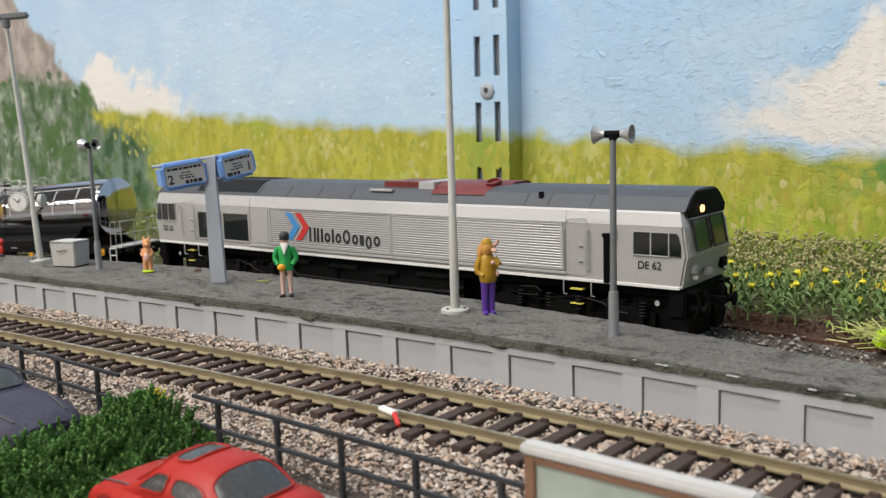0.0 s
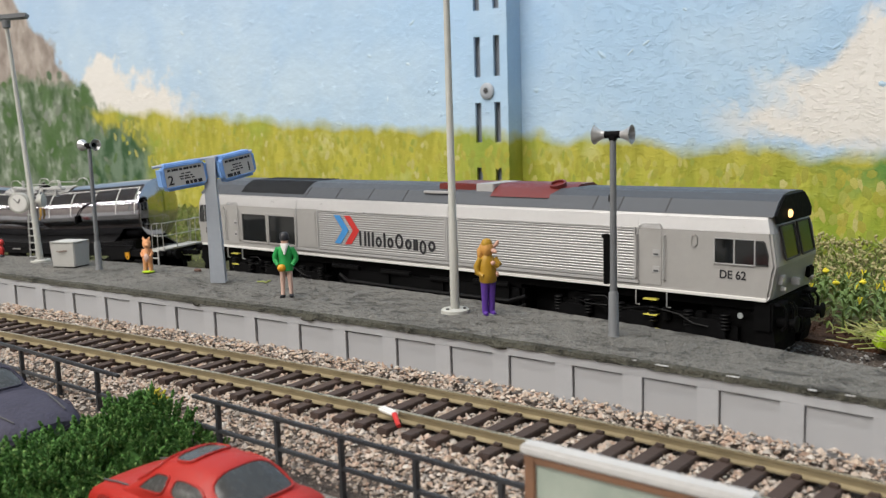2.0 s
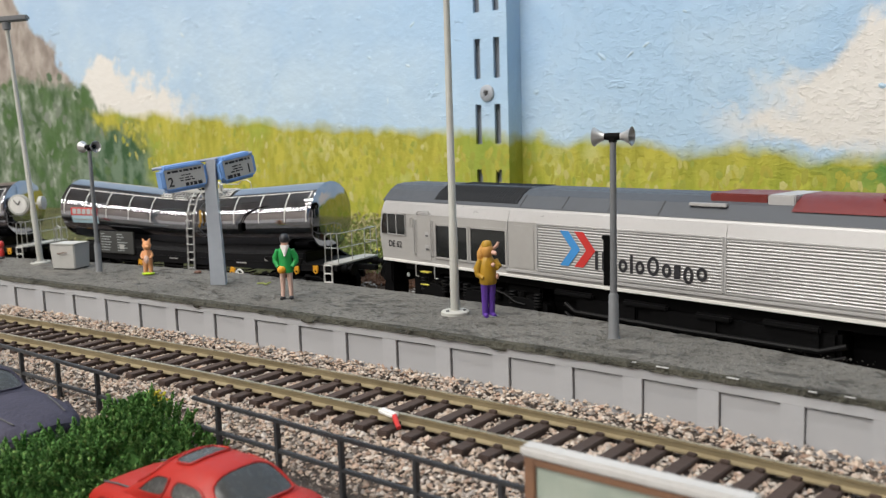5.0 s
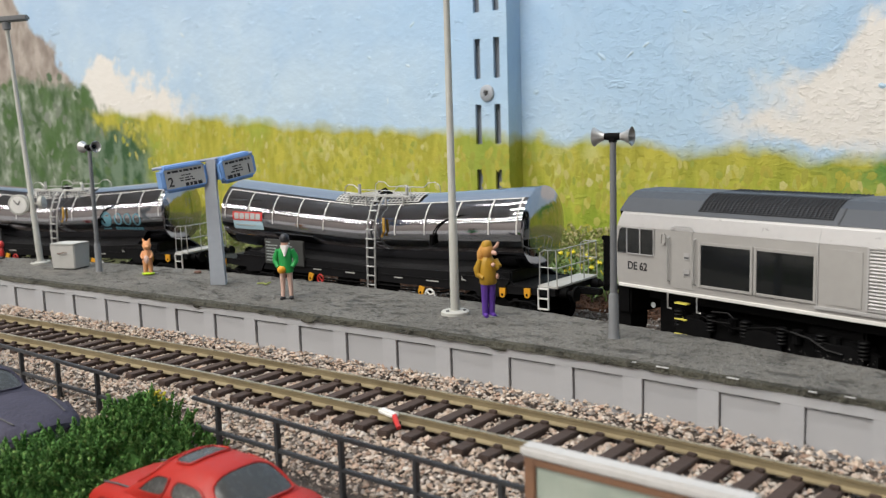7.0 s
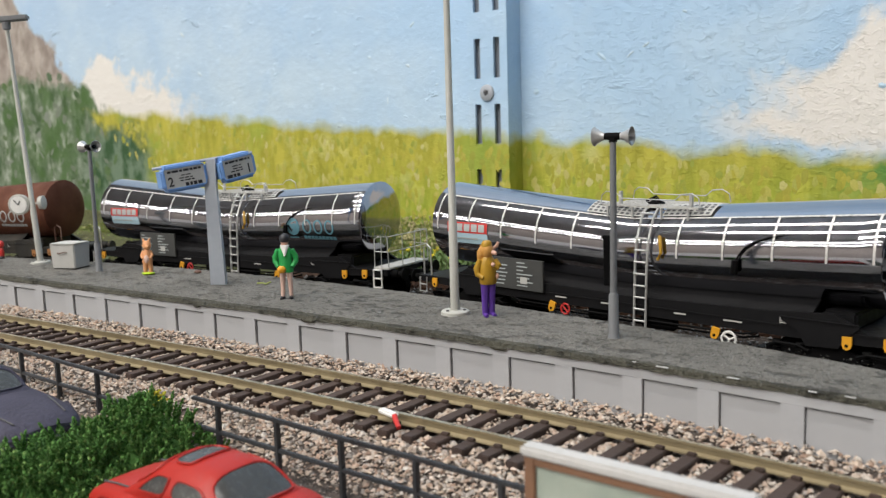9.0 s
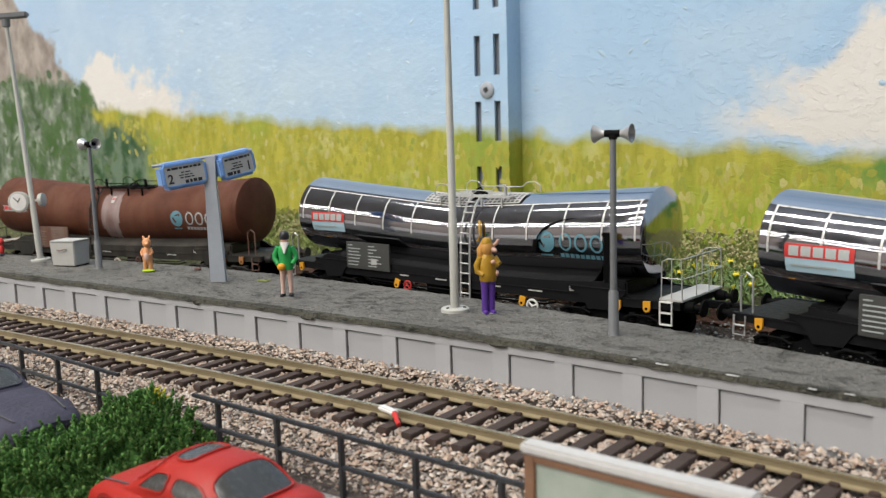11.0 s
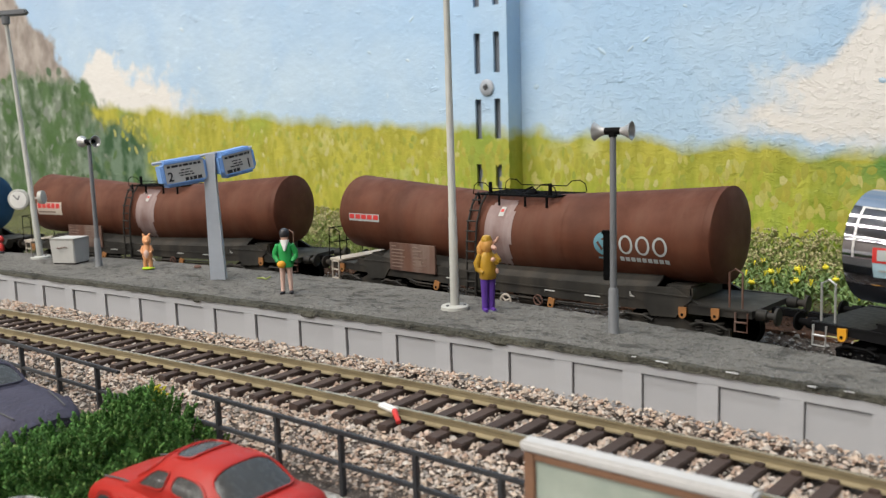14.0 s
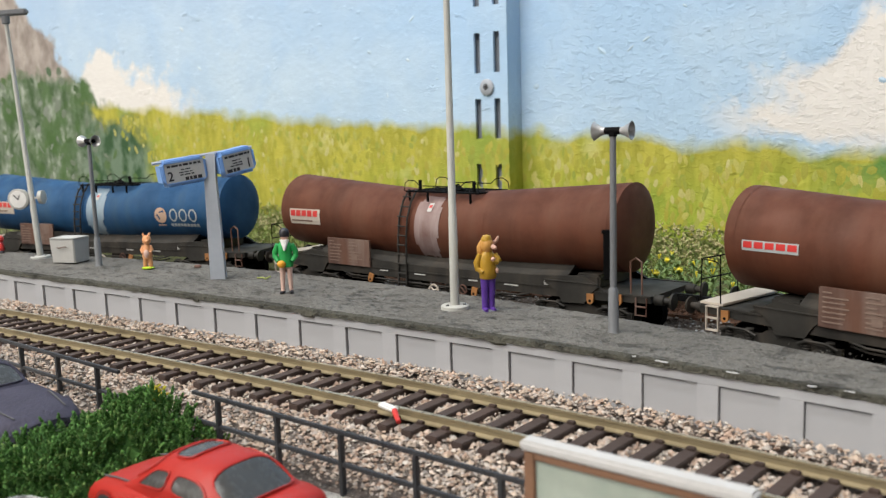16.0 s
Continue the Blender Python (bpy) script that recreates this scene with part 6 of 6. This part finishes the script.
    pane("rear_window", [(15.6, 0.55), (9.4, 0.72), (9.4, math.pi - 0.72), (15.6, math.pi - 0.55)], "grey rear window")
    pane("sunroof", [(-2.4, 1.12), (2.4, 1.12), (2.4, math.pi - 1.12), (-2.4, math.pi - 1.12)], "grey sunroof pane")
    for x in (-15, 14.5):
        for s in (-1, 1):
            bm = B()
            turned(bm, (x, s * 8.2, 3.3), (0, s, 0), [(0, 3.0), (0.3, 3.3), (1.9, 3.3), (2.1, 2.9), (2.1, 1.9)], 20)
            w = part("wheel", bm, TYRE, t, "", True)
            bm = B()
            turned(bm, (x, s * 9.9, 3.3), (0, s, 0), [(0, 1.9), (0.35, 1.8), (0.4, 0.6)], 16)
            part("rim", bm, HORN, w, "silver rim", True)
    bm = B()
    for s in (-1, 1):
        box(bm, 20.8, s * 6.2 - 1.4, 5.4, 22.2, s * 6.2 + 1.4, 6.8, 0.2)
    part("tail_lamps", bm, OXIDE, t, "dark red tail lamps")
    return t


parked_car("bright red plastic model coupe beside the hedge", CAR_RED, mm(-126.5, -149.5, -10, 0, 0, 2))
parked_car("rough slate-blue plastic model car beside the fence", CAR_BLUE, mm(-216.0, -145.0, -10, 0, 0, 181), 9.0)
parked_car("pale grey plastic model car near the red one", CAR_GREY, mm(-130.0, -181.5, -10, 0, 0, 4))

hedge = thing("hedge", "dense dark green foam hedge between the parked cars", "hedge", mm(0, 0, 0))
rr = np.random.RandomState(11)
HX0, HX1, HY0, HY1 = -186.0, -157.5, -196.0, -122.5


def hedge_top(x, y):
    ex = min((x - HX0) / 5, (HX1 - x) / 9, 1)
    ey = min((HY1 - y), 5) / 5
    crest = 4.2 * math.exp(-((x + 175) / 8) ** 2 - ((y + 129) / 9) ** 2)
    return -10 + (8.4 + crest) * math.sqrt(max(min(ex, 1), 0.05)) * math.sqrt(max(min(ey, 1), 0.05)) + 1.3 * math.sin(x * 0.9 + 0.6 * math.sin(y * 0.7)) * math.cos(y * 0.8 + 0.5 * math.sin(x * 0.5))


bm = B()
gx, gy = np.linspace(HX0 + 2, HX1 - 2, 14), np.linspace(HY0 + 2, HY1 - 2, 24)
vv = [[bm.verts.new((x, y, max(hedge_top(x, y) - 4.6, -10.5))) for y in gy] for x in gx]
for i in range(13):
    for j in range(23):
        face(bm, (vv[i][j], vv[i + 1][j], vv[i + 1][j + 1], vv[i][j + 1]))
part("hedge_core", bm, NEEDLES, hedge)
verts, faces = [], []
for k in range(1300):
    x, y = rr.uniform(HX0, HX1), HY1 - (HY1 - HY0) * rr.rand()
    top = hedge_top(x, y)
    foot = Vector((x, y, max(top - rr.uniform(2.6, 4.6), -10.2)))
    axis = Vector((rr.normal(0, 0.3) + (x - (HX0 + HX1) / 2) * 0.02, rr.normal(0, 0.3) + (0.3 if y > HY1 - 6 else 0), 1.0)).normalized()
    side = axis.orthogonal().normalized()
    reach = rr.uniform(3.2, 5.4)
    for j in range(16):
        u = side.copy()
        u.rotate(Matrix.Rotation(j * 2.4 + rr.uniform(-0.4, 0.4), 3, axis))
        d = (axis * 0.75 + u * rr.uniform(0.5, 1.0) * (1.15 - j / 16)).normalized()
        w = d.cross(axis).normalized() * rr.uniform(0.26, 0.46)
        p = foot + axis * (reach * (0.15 + 0.85 * j / 16))
        ln = rr.uniform(0.8, 1.35)
        b = len(verts)
        verts += [p - w * 0.5, p + w * 0.5, p + d * ln * 0.6 + w, p + d * ln, p + d * ln * 0.6 - w, p + d * ln * 0.5 + d.cross(w) * 0.8]
        faces += [(b, b + 1, b + 2, b + 5), (b, b + 5, b + 4), (b + 5, b + 2, b + 3), (b + 4, b + 5, b + 3)]
tagged(soup("foliage", verts, faces, NEEDLES, hedge), kind="stuff")
bm = B()
for k in range(22):
    blob(bm, (-174.0 + rr.normal(0, 1.0), -127.0 + rr.normal(0, 0.7), 2.6 + rr.normal(0, 0.6)), (0.4, 0.4, 0.35), 6, 4)
part("yellow_flock", bm, FLOCK, hedge, "patch of yellow flock")

board = thing("notice_board", "brown-framed notice board with a white cap", "notice board", mm(-69.6, -133.3, -10))
bm = B()
box(bm, -1.2, -1.5, 23.0, 33.2, 1.5, 24.6, 0.4)
part("cap", bm, CHIP, board, "white cap board")
bm = B()
box(bm, 1.2, -0.6, 3.0, 30.4, 0.6, 21.8)
panel = part("panel", bm, POSTER, board, "faded green printed panel")
for q in ((-0.6, 0.0, 1.2, 23.0), (30.4, 0.0, 32.2, 23.0), (1.2, 21.8, 30.4, 23.0), (1.2, 2.0, 30.4, 3.2)):
    bm = B()
    box(bm, q[0], -1.1, q[1], q[2], 1.1, q[3], 0.15)
    part("frame_rail", bm, WOOD, board, "brown wooden frame rail")
bm = B()
for x, z, w, h in ((8, 13, 3.2, 4.5), (13, 11.5, 2.6, 4.0), (19, 14, 6, 4.4), (26, 12, 4, 5)):
    blob(bm, (x, -0.7, z), (w / 2, 0.2, h / 2), 10, 6)
part("print_shapes", bm, POLE, panel, "dark printed shapes")
bm = B()
blob(bm, (11.5, -0.75, 13.4), (0.8, 0.2, 1.3), 8, 5)
part("red_print_shape", bm, LOGO_RED, panel)

marker = thing("rail_marker", "small white and red plastic clip lying on the rail", "debris", mm(-125.8, -102.8, 0.08, 0, 0, -14))
bm = B()
box(bm, -3.4, -1.0, 0, 2.4, 0.8, 1.0, 0.3)
part("white_end", bm, WHITE, marker)
bm = B()
rod(bm, (2.0, -0.2, 0.4), (5.6, -1.6, -0.9), 0.65, 0.5)
part("red_end", bm, LOGO_RED, marker)

# ---- crop field ----
def leaf(bm, base, yaw, length, rise, width):
    u = Vector((math.cos(yaw), math.sin(yaw), 0))
    w = Vector((-u.y, u.x, 0))
    rows = []
    for k in range(5):
        s = k / 4
        p = Vector(base) + u * (length * s) + Vector((0, 0, rise * math.sin(s * 2.4)))
        hw = width * math.sin(math.pi * min(s * 0.86 + 0.14, 0.995))
        rows.append((bm.verts.new(p + w * hw + Vector((0, 0, hw * 0.4))), bm.verts.new(p), bm.verts.new(p - w * hw + Vector((0, 0, hw * 0.4)))))
    for a, b in zip(rows, rows[1:]):
        face(bm, (a[0], a[1], b[1], b[0]))
        face(bm, (a[1], a[2], b[2], b[1]))


def crop_plant(seed):
    r = random.Random(seed)
    t = thing("crop_plant", "green maize-like plant with yellow blossom in brown soil", "plant", group="plants of the crop rows")
    h = r.uniform(7.5, 10)
    bm = B()
    rod(bm, (0, 0, -0.6), (r.uniform(-0.6, 0.6), r.uniform(-0.6, 0.6), h), 0.45, 0.25, n=5)
    part("stalk", bm, LEAF, t)
    for k in range(8):
        bm = B()
        leaf(bm, (0, 0, 1.5 + k * h * 0.1), k * 2.4 + r.uniform(-0.5, 0.5), r.uniform(3.4, 5.2) * (1 - k * 0.05), r.uniform(1.2, 2.2), r.uniform(0.6, 0.95))
        part("leaf", bm, LEAF, t)
    bm = B()
    for k in range(2):
        a = r.uniform(0, 6.28)
        rod(bm, (0, 0, h - 0.3), (0.7 * math.cos(a), 0.7 * math.sin(a), h + r.uniform(0.9, 1.8)), 0.12, 0.26, n=5)
    if seed % 5 == 0:
        blob(bm, (0, 0, h + 0.6), (1.1, 1.1, 0.7), 8, 5)
    part("blossom", bm, BLOSSOM if seed % 2 == 0 else LEAF, t, "yellow blossom" if seed % 2 == 0 else "green tassel")
    return t


rr = random.Random(21)
kinds = [crop_plant(k) for k in range(5)]
spots = []
for row in range(6):
    for k in range(36):
        x = -256 + k * 6.2 + rr.uniform(-1.6, 1.6) + row * 3
        y = 25 + row * 7.5 + rr.uniform(-1.6, 1.6) + (x + 100) * (-0.05)
        if rr.random() < 0.9:
            spots.append((x, y))
for i, (x, y) in enumerate(spots):
    m = mm(x, y, 0.2, rr.uniform(-8, 8), rr.uniform(-8, 8), rr.uniform(0, 360))
    if i < 5:
        kinds[i].matrix_basis = m
    else:
        copy_thing(kinds[i % 5], m)

rs = np.random.RandomState(5)
verts, faces = [], []
for k in range(1700):
    x = rs.uniform(-420, 10)
    y = rs.uniform(max(84, rear(x)[1] + 62), WALL_Y - 6)
    top = 3.0 + 9.0 * (y - 70) / 76 + rs.uniform(-1.2, 1.6)
    for j in range(3):
        a, r = rs.uniform(0, 6.28), rs.uniform(0.35, 0.75)
        c = Vector((x + rs.normal(0, 0.5), y + rs.normal(0, 0.5), top + rs.normal(0, 0.45)))
        b = len(verts)
        verts += [c + Vector((r * math.cos(a + i * 1.5708), r * math.sin(a + i * 1.5708), rs.uniform(-0.2, 0.2))) for i in range(4)] + [c + Vector((0, 0, r)), c - Vector((0, 0, r * 1.6))]
        faces += [(b + i, b + (i + 1) % 4, b + 4) for i in range(4)] + [(b + (i + 1) % 4, b + i, b + 5) for i in range(4)]
tagged(soup("seed_heads", verts, faces, TAN), "dry tan seed heads on top of the green scatter", "grass", kind="stuff")
verts, faces = [], []
for k in range(26000):
    x, y = rs.uniform(-560, 10), 0.0
    base = rear(x)[1]
    y = rs.uniform(max(60, base + 46), WALL_Y - 2) if rs.rand() < 0.8 else rs.uniform(base + 30, WALL_Y - 2)
    far = (y - 40) / 100
    if y < 66 and x > -255 and rs.rand() < 0.75:
        continue
    h = rs.uniform(1.2, 2.8) + 1.6 * max(far, 0) * rs.rand()
    z = rs.uniform(-0.5, 9.5 * max(far, 0.05))
    a, tilt = rs.uniform(0, 6.28), rs.uniform(0.2, 1.0)
    d = Vector((math.cos(a) * tilt, math.sin(a) * tilt, 1)).normalized()
    w = Vector((-math.sin(a), math.cos(a), 0)) * rs.uniform(0.2, 0.55)
    p = Vector((x, y, z))
    b = len(verts)
    for q in (p - w * 0.4, p + w * 0.4, p + d * h * 0.6 + w, p + d * h + Vector((math.cos(a), math.sin(a), -0.4)) * 1.2, p + d * h * 0.6 - w):
        verts.append(q)
    faces.append((b, b + 1, b + 2, b + 3, b + 4))
tagged(soup("field_tufts", verts, faces, TUFT), "tangled green and straw-coloured scatter at the foot of the wall", "grass", kind="stuff")
verts, faces = [], []
for k in range(900):
    x, y = rs.normal(-48, 7), rs.normal(17, 5)
    if y < 6:
        continue
    p = Vector((x, y, rs.uniform(0, 3.2)))
    a = rs.uniform(0, 6.28)
    d = Vector((math.cos(a), math.sin(a), rs.uniform(-0.1, 0.5))) * rs.uniform(2, 6)
    w = Vector((-math.sin(a), math.cos(a), 0.2)) * 0.25
    b = len(verts)
    for q in (p, p + w, p + d + w, p + d, p + Vector((0, 0, 0.3)), p + d + Vector((0, 0, 0.3))):
        verts.append(q)
    faces += [(b, b + 1, b + 2, b + 3), (b, b + 3, b + 5, b + 4), (b + 1, b + 4, b + 5, b + 2)]
tagged(soup("cut_straw", verts, faces, STRAW), "heap of cut yellow-green stalks on brown soil", "straw", kind="stuff")
bm = B()
prism(bm, [(-6, 0), (-4.4, 3.8), (5, 4.4), (7, 0)], -3.5, 3.5)
bmesh.ops.bevel(bm, geom=list(bm.edges), offset=0.5, segments=2, affect="EDGES")
solo("lime_block", bm, LIME, "lime green plastic block lying by the straw", "toy", m=mm(-51.5, 11.5, 0.2, 0, 0, 25))

# ---- brush dabs of the mural ----
verts, faces = [], []
for k in range(1300):
    x = rs.uniform(-690, -40)
    top = 36.5 - 0.0655 * x
    z = rs.uniform(6, top - 7) if rs.rand() < 0.85 else top - 6.0 - abs(rs.normal(0, 4.0))
    if x * 0.602 + z < -322 + rs.normal(0, 3):
        continue
    wd, ln, lean = rs.uniform(0.8, 2.1), rs.uniform(1.5, 3.6), rs.normal(0, 0.22)
    front = 133.85 if X0 < x < X1 else WALL_Y - 0.12
    b = len(verts)
    for dx, dz, dy in ((0, -1, 0.1), (0.8, -0.5, 0.1), (1, 0.4, 0.1), (0.2, 1, 0.1), (-0.7, 0.7, 0.1), (-1, -0.4, 0.1), (0, 0, 0.02)):
        verts.append((x + dx * wd + dz * ln * lean, front + dy, z + dz * ln))
    faces += [(b + i, b + (i + 1) % 6, b + 6) for i in range(6)]
tagged(soup("meadow_dabs", verts, faces, DABS, wall), kind="stuff")
verts, faces = [], []
for k in range(150):
    x, z = rs.uniform(-820, -600), rs.uniform(10, 112)
    if x * 0.75 + z > -418 or (x * 0.602 + z > -335 and z < 60):
        continue
    wd, ln, lean = rs.uniform(1.5, 5.0), rs.uniform(1.5, 4.6), rs.normal(0, 0.6)
    b = len(verts)
    for dx, dz, dy in ((0, -1, 0.1), (0.8, -0.5, 0.1), (1, 0.4, 0.1), (0.2, 1, 0.1), (-0.7, 0.7, 0.1), (-1, -0.4, 0.1), (0, 0, 0.02)):
        verts.append((x + dx * wd + dz * ln * lean, WALL_Y - 0.12 + dy, z + dz * ln))
    faces += [(b + i, b + (i + 1) % 6, b + 6) for i in range(6)]
tagged(soup("hill_dabs", verts, faces, HILL_DABS, wall), kind="stuff")
verts, faces = [], []
for k in range(40):
    x, z = rs.uniform(-560, -40), rs.uniform(70, 165)
    wd, ln, a = rs.uniform(0.4, 1.8), rs.uniform(0.8, 4.0), rs.uniform(-0.9, 0.9)
    b = len(verts)
    for dx, dz, dy in ((0, -1, 0.1), (0.8, -0.5, 0.1), (1, 0.4, 0.1), (0.2, 1, 0.1), (-0.7, 0.7, 0.1), (-1, -0.4, 0.1), (0, 0, -0.25)):
        verts.append((x + dx * wd + dz * ln * a, WALL_Y - 0.1 + dy, z + dz * ln * 0.6))
    faces += [(b + i, b + (i + 1) % 6, b + 6) for i in range(6)]
tagged(soup("plaster_marks", verts, faces, STROKES, wall), kind="stuff")

# ---- loose stones ----
def stones(name, n, place, lo, hi, material, parent, seed):
    r = np.random.RandomState(seed)
    oct_v = np.array([(1, 0, 0), (-1, 0, 0), (0, 1, 0), (0, -1, 0), (0, 0, 1), (0, 0, -1)], float)
    oct_f = np.array([(0, 2, 4), (2, 1, 4), (1, 3, 4), (3, 0, 4), (2, 0, 5), (1, 2, 5), (3, 1, 5), (0, 3, 5)])
    vs, fs = [], []
    for k in range(n):
        x, y, z = place(r)
        s = r.uniform(lo, hi) * (0.6 + 0.8 * r.rand() ** 2)
        v = oct_v * r.uniform(0.6, 1.3, (6, 1)) * s * np.array([1.1, 1.0, 0.75])
        a = r.uniform(0, 6.28)
        c, d = math.cos(a), math.sin(a)
        v = v @ np.array([(c, d, 0), (-d, c, 0), (0, 0, 1)]) + r.normal(0, 0.16 * s, (6, 3))
        vs.append(v + (x, y, z))
        fs.append(oct_f + 6 * k)
    return tagged(soup(name, np.concatenate(vs), np.concatenate(fs), material, parent), kind="stuff")


def on_near_bed(r):
    while True:
        u, lat = r.uniform(-400, 10), r.uniform(-126, -75.5)
        h = np.interp(lat, [-126, -122, -113, -108, -83, -79, -75.2], [-9.3, -7.2, -4.0, -3.3, -3.3, -1.9, -0.7])
        if abs(lat - TRACK_LAT) > 10.5 or abs(abs(lat - TRACK_LAT) - 8.6) > 1.5:
            x, y, _ = fore(u, lat)
            return x, y, h + r.uniform(-0.25, 0.45) + (0.5 if lat > -82 else 0)


def on_far_bed(r):
    lat = r.choice([r.uniform(-33, -11), r.uniform(11, 25), r.uniform(-7, 7)])
    x, y, _ = rear(r.uniform(-330, 10), lat)
    return x, y, float(np.interp(lat, [-33, -16, 14, 24], [-4.6, -5.6, -5.6, -1.6])) + r.uniform(-0.1, 0.5)


stones("ballast_stones", 40000, on_near_bed, 0.32, 0.70, STONES, bed, 1)
stones("ballast_stones", 4500, on_far_bed, 0.4, 0.85, GREY_STONES, bed2, 2)
stones("asphalt_grit", 1800, lambda r: (lambda u, w: (fore(u, EDGE + w)[0], fore(u, EDGE + w)[1], 10.62 + r.uniform(-0.05, 0.06)))(r.uniform(-400, 0), 1.5 + 26 * r.rand()), 0.1, 0.26, GRIT, platform, 9)
stones("soil_crumbs", 2600, lambda r: (r.uniform(-280, 0), rear(-80)[1] + r.uniform(26, 60), 0.1 + r.uniform(0, 0.4)), 0.3, 0.9, SOIL, field, 3)

# ---- pieces: sleepers and wall panels ----
bm = B()
box(bm, -1.5, -15.0, -3.6, 1.5, 15.0, -2.0, 0.2)
for s in (-1, 1):
    for d in (-1, 1):
        box(bm, -0.9, s * 8.6 + d * 1.5 - 0.5, -2.0, 0.9, s * 8.6 + d * 1.5 + 0.5, -1.3, 0.15)
sleeper = mesh_of(bm, SLEEPER, "sleeper")
for k in range(78):
    x, y, th = fore(-462 + k * 7.1, TRACK_LAT)
    piece("sleeper", sleeper, near_track, Matrix.Translation((x * MM, y * MM, 0)) @ Matrix.Rotation(th, 4, "Z"))
for k in range(62):
    x, y, th = rear(-420 + k * 7.1)
    piece("sleeper", sleeper, far_track, Matrix.Translation((x * MM, y * MM, -0.003)) @ Matrix.Rotation(th, 4, "Z"))
bm = B()
box(bm, 0.0, -0.45, -9.4, 4.5, 0.55, 7.4, 0.08)
pillar = mesh_of(bm, CONCRETE, "pillar")
bm = B()
box(bm, 0.35, 0.12, -9.4, 13.1, 0.5, 7.0, 0.1)
panel_me = mesh_of(bm, CONCRETE_B, "wall_panel")
bm = B()
box(bm, 0.1, 0.08, -9.4, 0.34, 0.52, 7.26)
box(bm, 0.34, 0.08, 7.02, 13.2, 0.52, 7.24)
groove = mesh_of(bm, JOINT, "groove")
PITCH = 17.886
for k in range(-5, 22):
    u = -333.0 + k * PITCH
    x, y, th = fore(u, EDGE)
    m = Matrix.Translation((x * MM, y * MM, 0)) @ Matrix.Rotation(th, 4, "Z")
    piece("wall_panel", panel_me, platform, m)
    piece("panel_groove", groove, platform, m)
    x, y, th = fore(u + 13.25, EDGE)
    piece("pillar", pillar, platform, Matrix.Translation((x * MM, y * MM, 0)) @ Matrix.Rotation(th, 4, "Z"))

# ---- motion of the train ----
TIMES = [0, 0.5, 1, 1.5, 2, 2.5, 3, 3.5, 4, 4.2, 5.2, 6.3, 7, 7.5, 8, 8.5, 9, 10.1, 11.3, 12, 12.5, 13, 13.5, 14, 14.5, 15, 15.5, 16]
WAY = [-11, -9.7, -3.8, 4.3, 13.8, 25.4, 38.8, 53.8, 70.7, 78.2, 118.5, 170.1, 205.6, 231.4, 258, 284.6, 312.3, 374.5, 443.1, 486, 519, 552.7, 588.4, 624.3, 659.5, 694.6, 731.5, 772]


def way_at(t):
    """Smooth run of the train's middle along the far track."""
    i = int(np.clip(np.searchsorted(TIMES, t) - 1, 0, len(TIMES) - 2))

    def slope(k):
        a, b = max(k - 1, 0), min(k + 1, len(TIMES) - 1)
        return (WAY[b] - WAY[a]) / (TIMES[b] - TIMES[a])
    h = TIMES[i + 1] - TIMES[i]
    s = (t - TIMES[i]) / h
    return ((1 + 2 * s) * (1 - s) ** 2 * WAY[i] + s * (1 - s) ** 2 * h * slope(i) + s * s * (3 - 2 * s) * WAY[i + 1] + s * s * (s - 1) * h * slope(i + 1))


def stand(middle, reach):
    a, b = on_line(middle - reach), on_line(middle + reach)
    d = b - a
    c = (a + b) / 2
    return mm(c.x, c.y, 0.06, 0, 0, math.degrees(math.atan2(d.y, d.x)))


FIRST, STEP = 225.8, 177.8


def motions():
    ticks = [k * 0.1 for k in range(161)]
    for ob, sets, back, reach in [(loco, loco_sets, 0.0, 76.0)] + [(w, s, FIRST + STEP * k, 58.0) for k, (w, s) in enumerate(wagons)]:
        walk(ob, [(t, stand(way_at(t) - back, reach)) for t in ticks[::2]])
        for wheel, x, r in sets:
            walk(wheel, [(t, mm(x, 0, r + FAR_RAIL, 0, math.degrees(way_at(t) / r), 0)) for t in ticks])


motions()
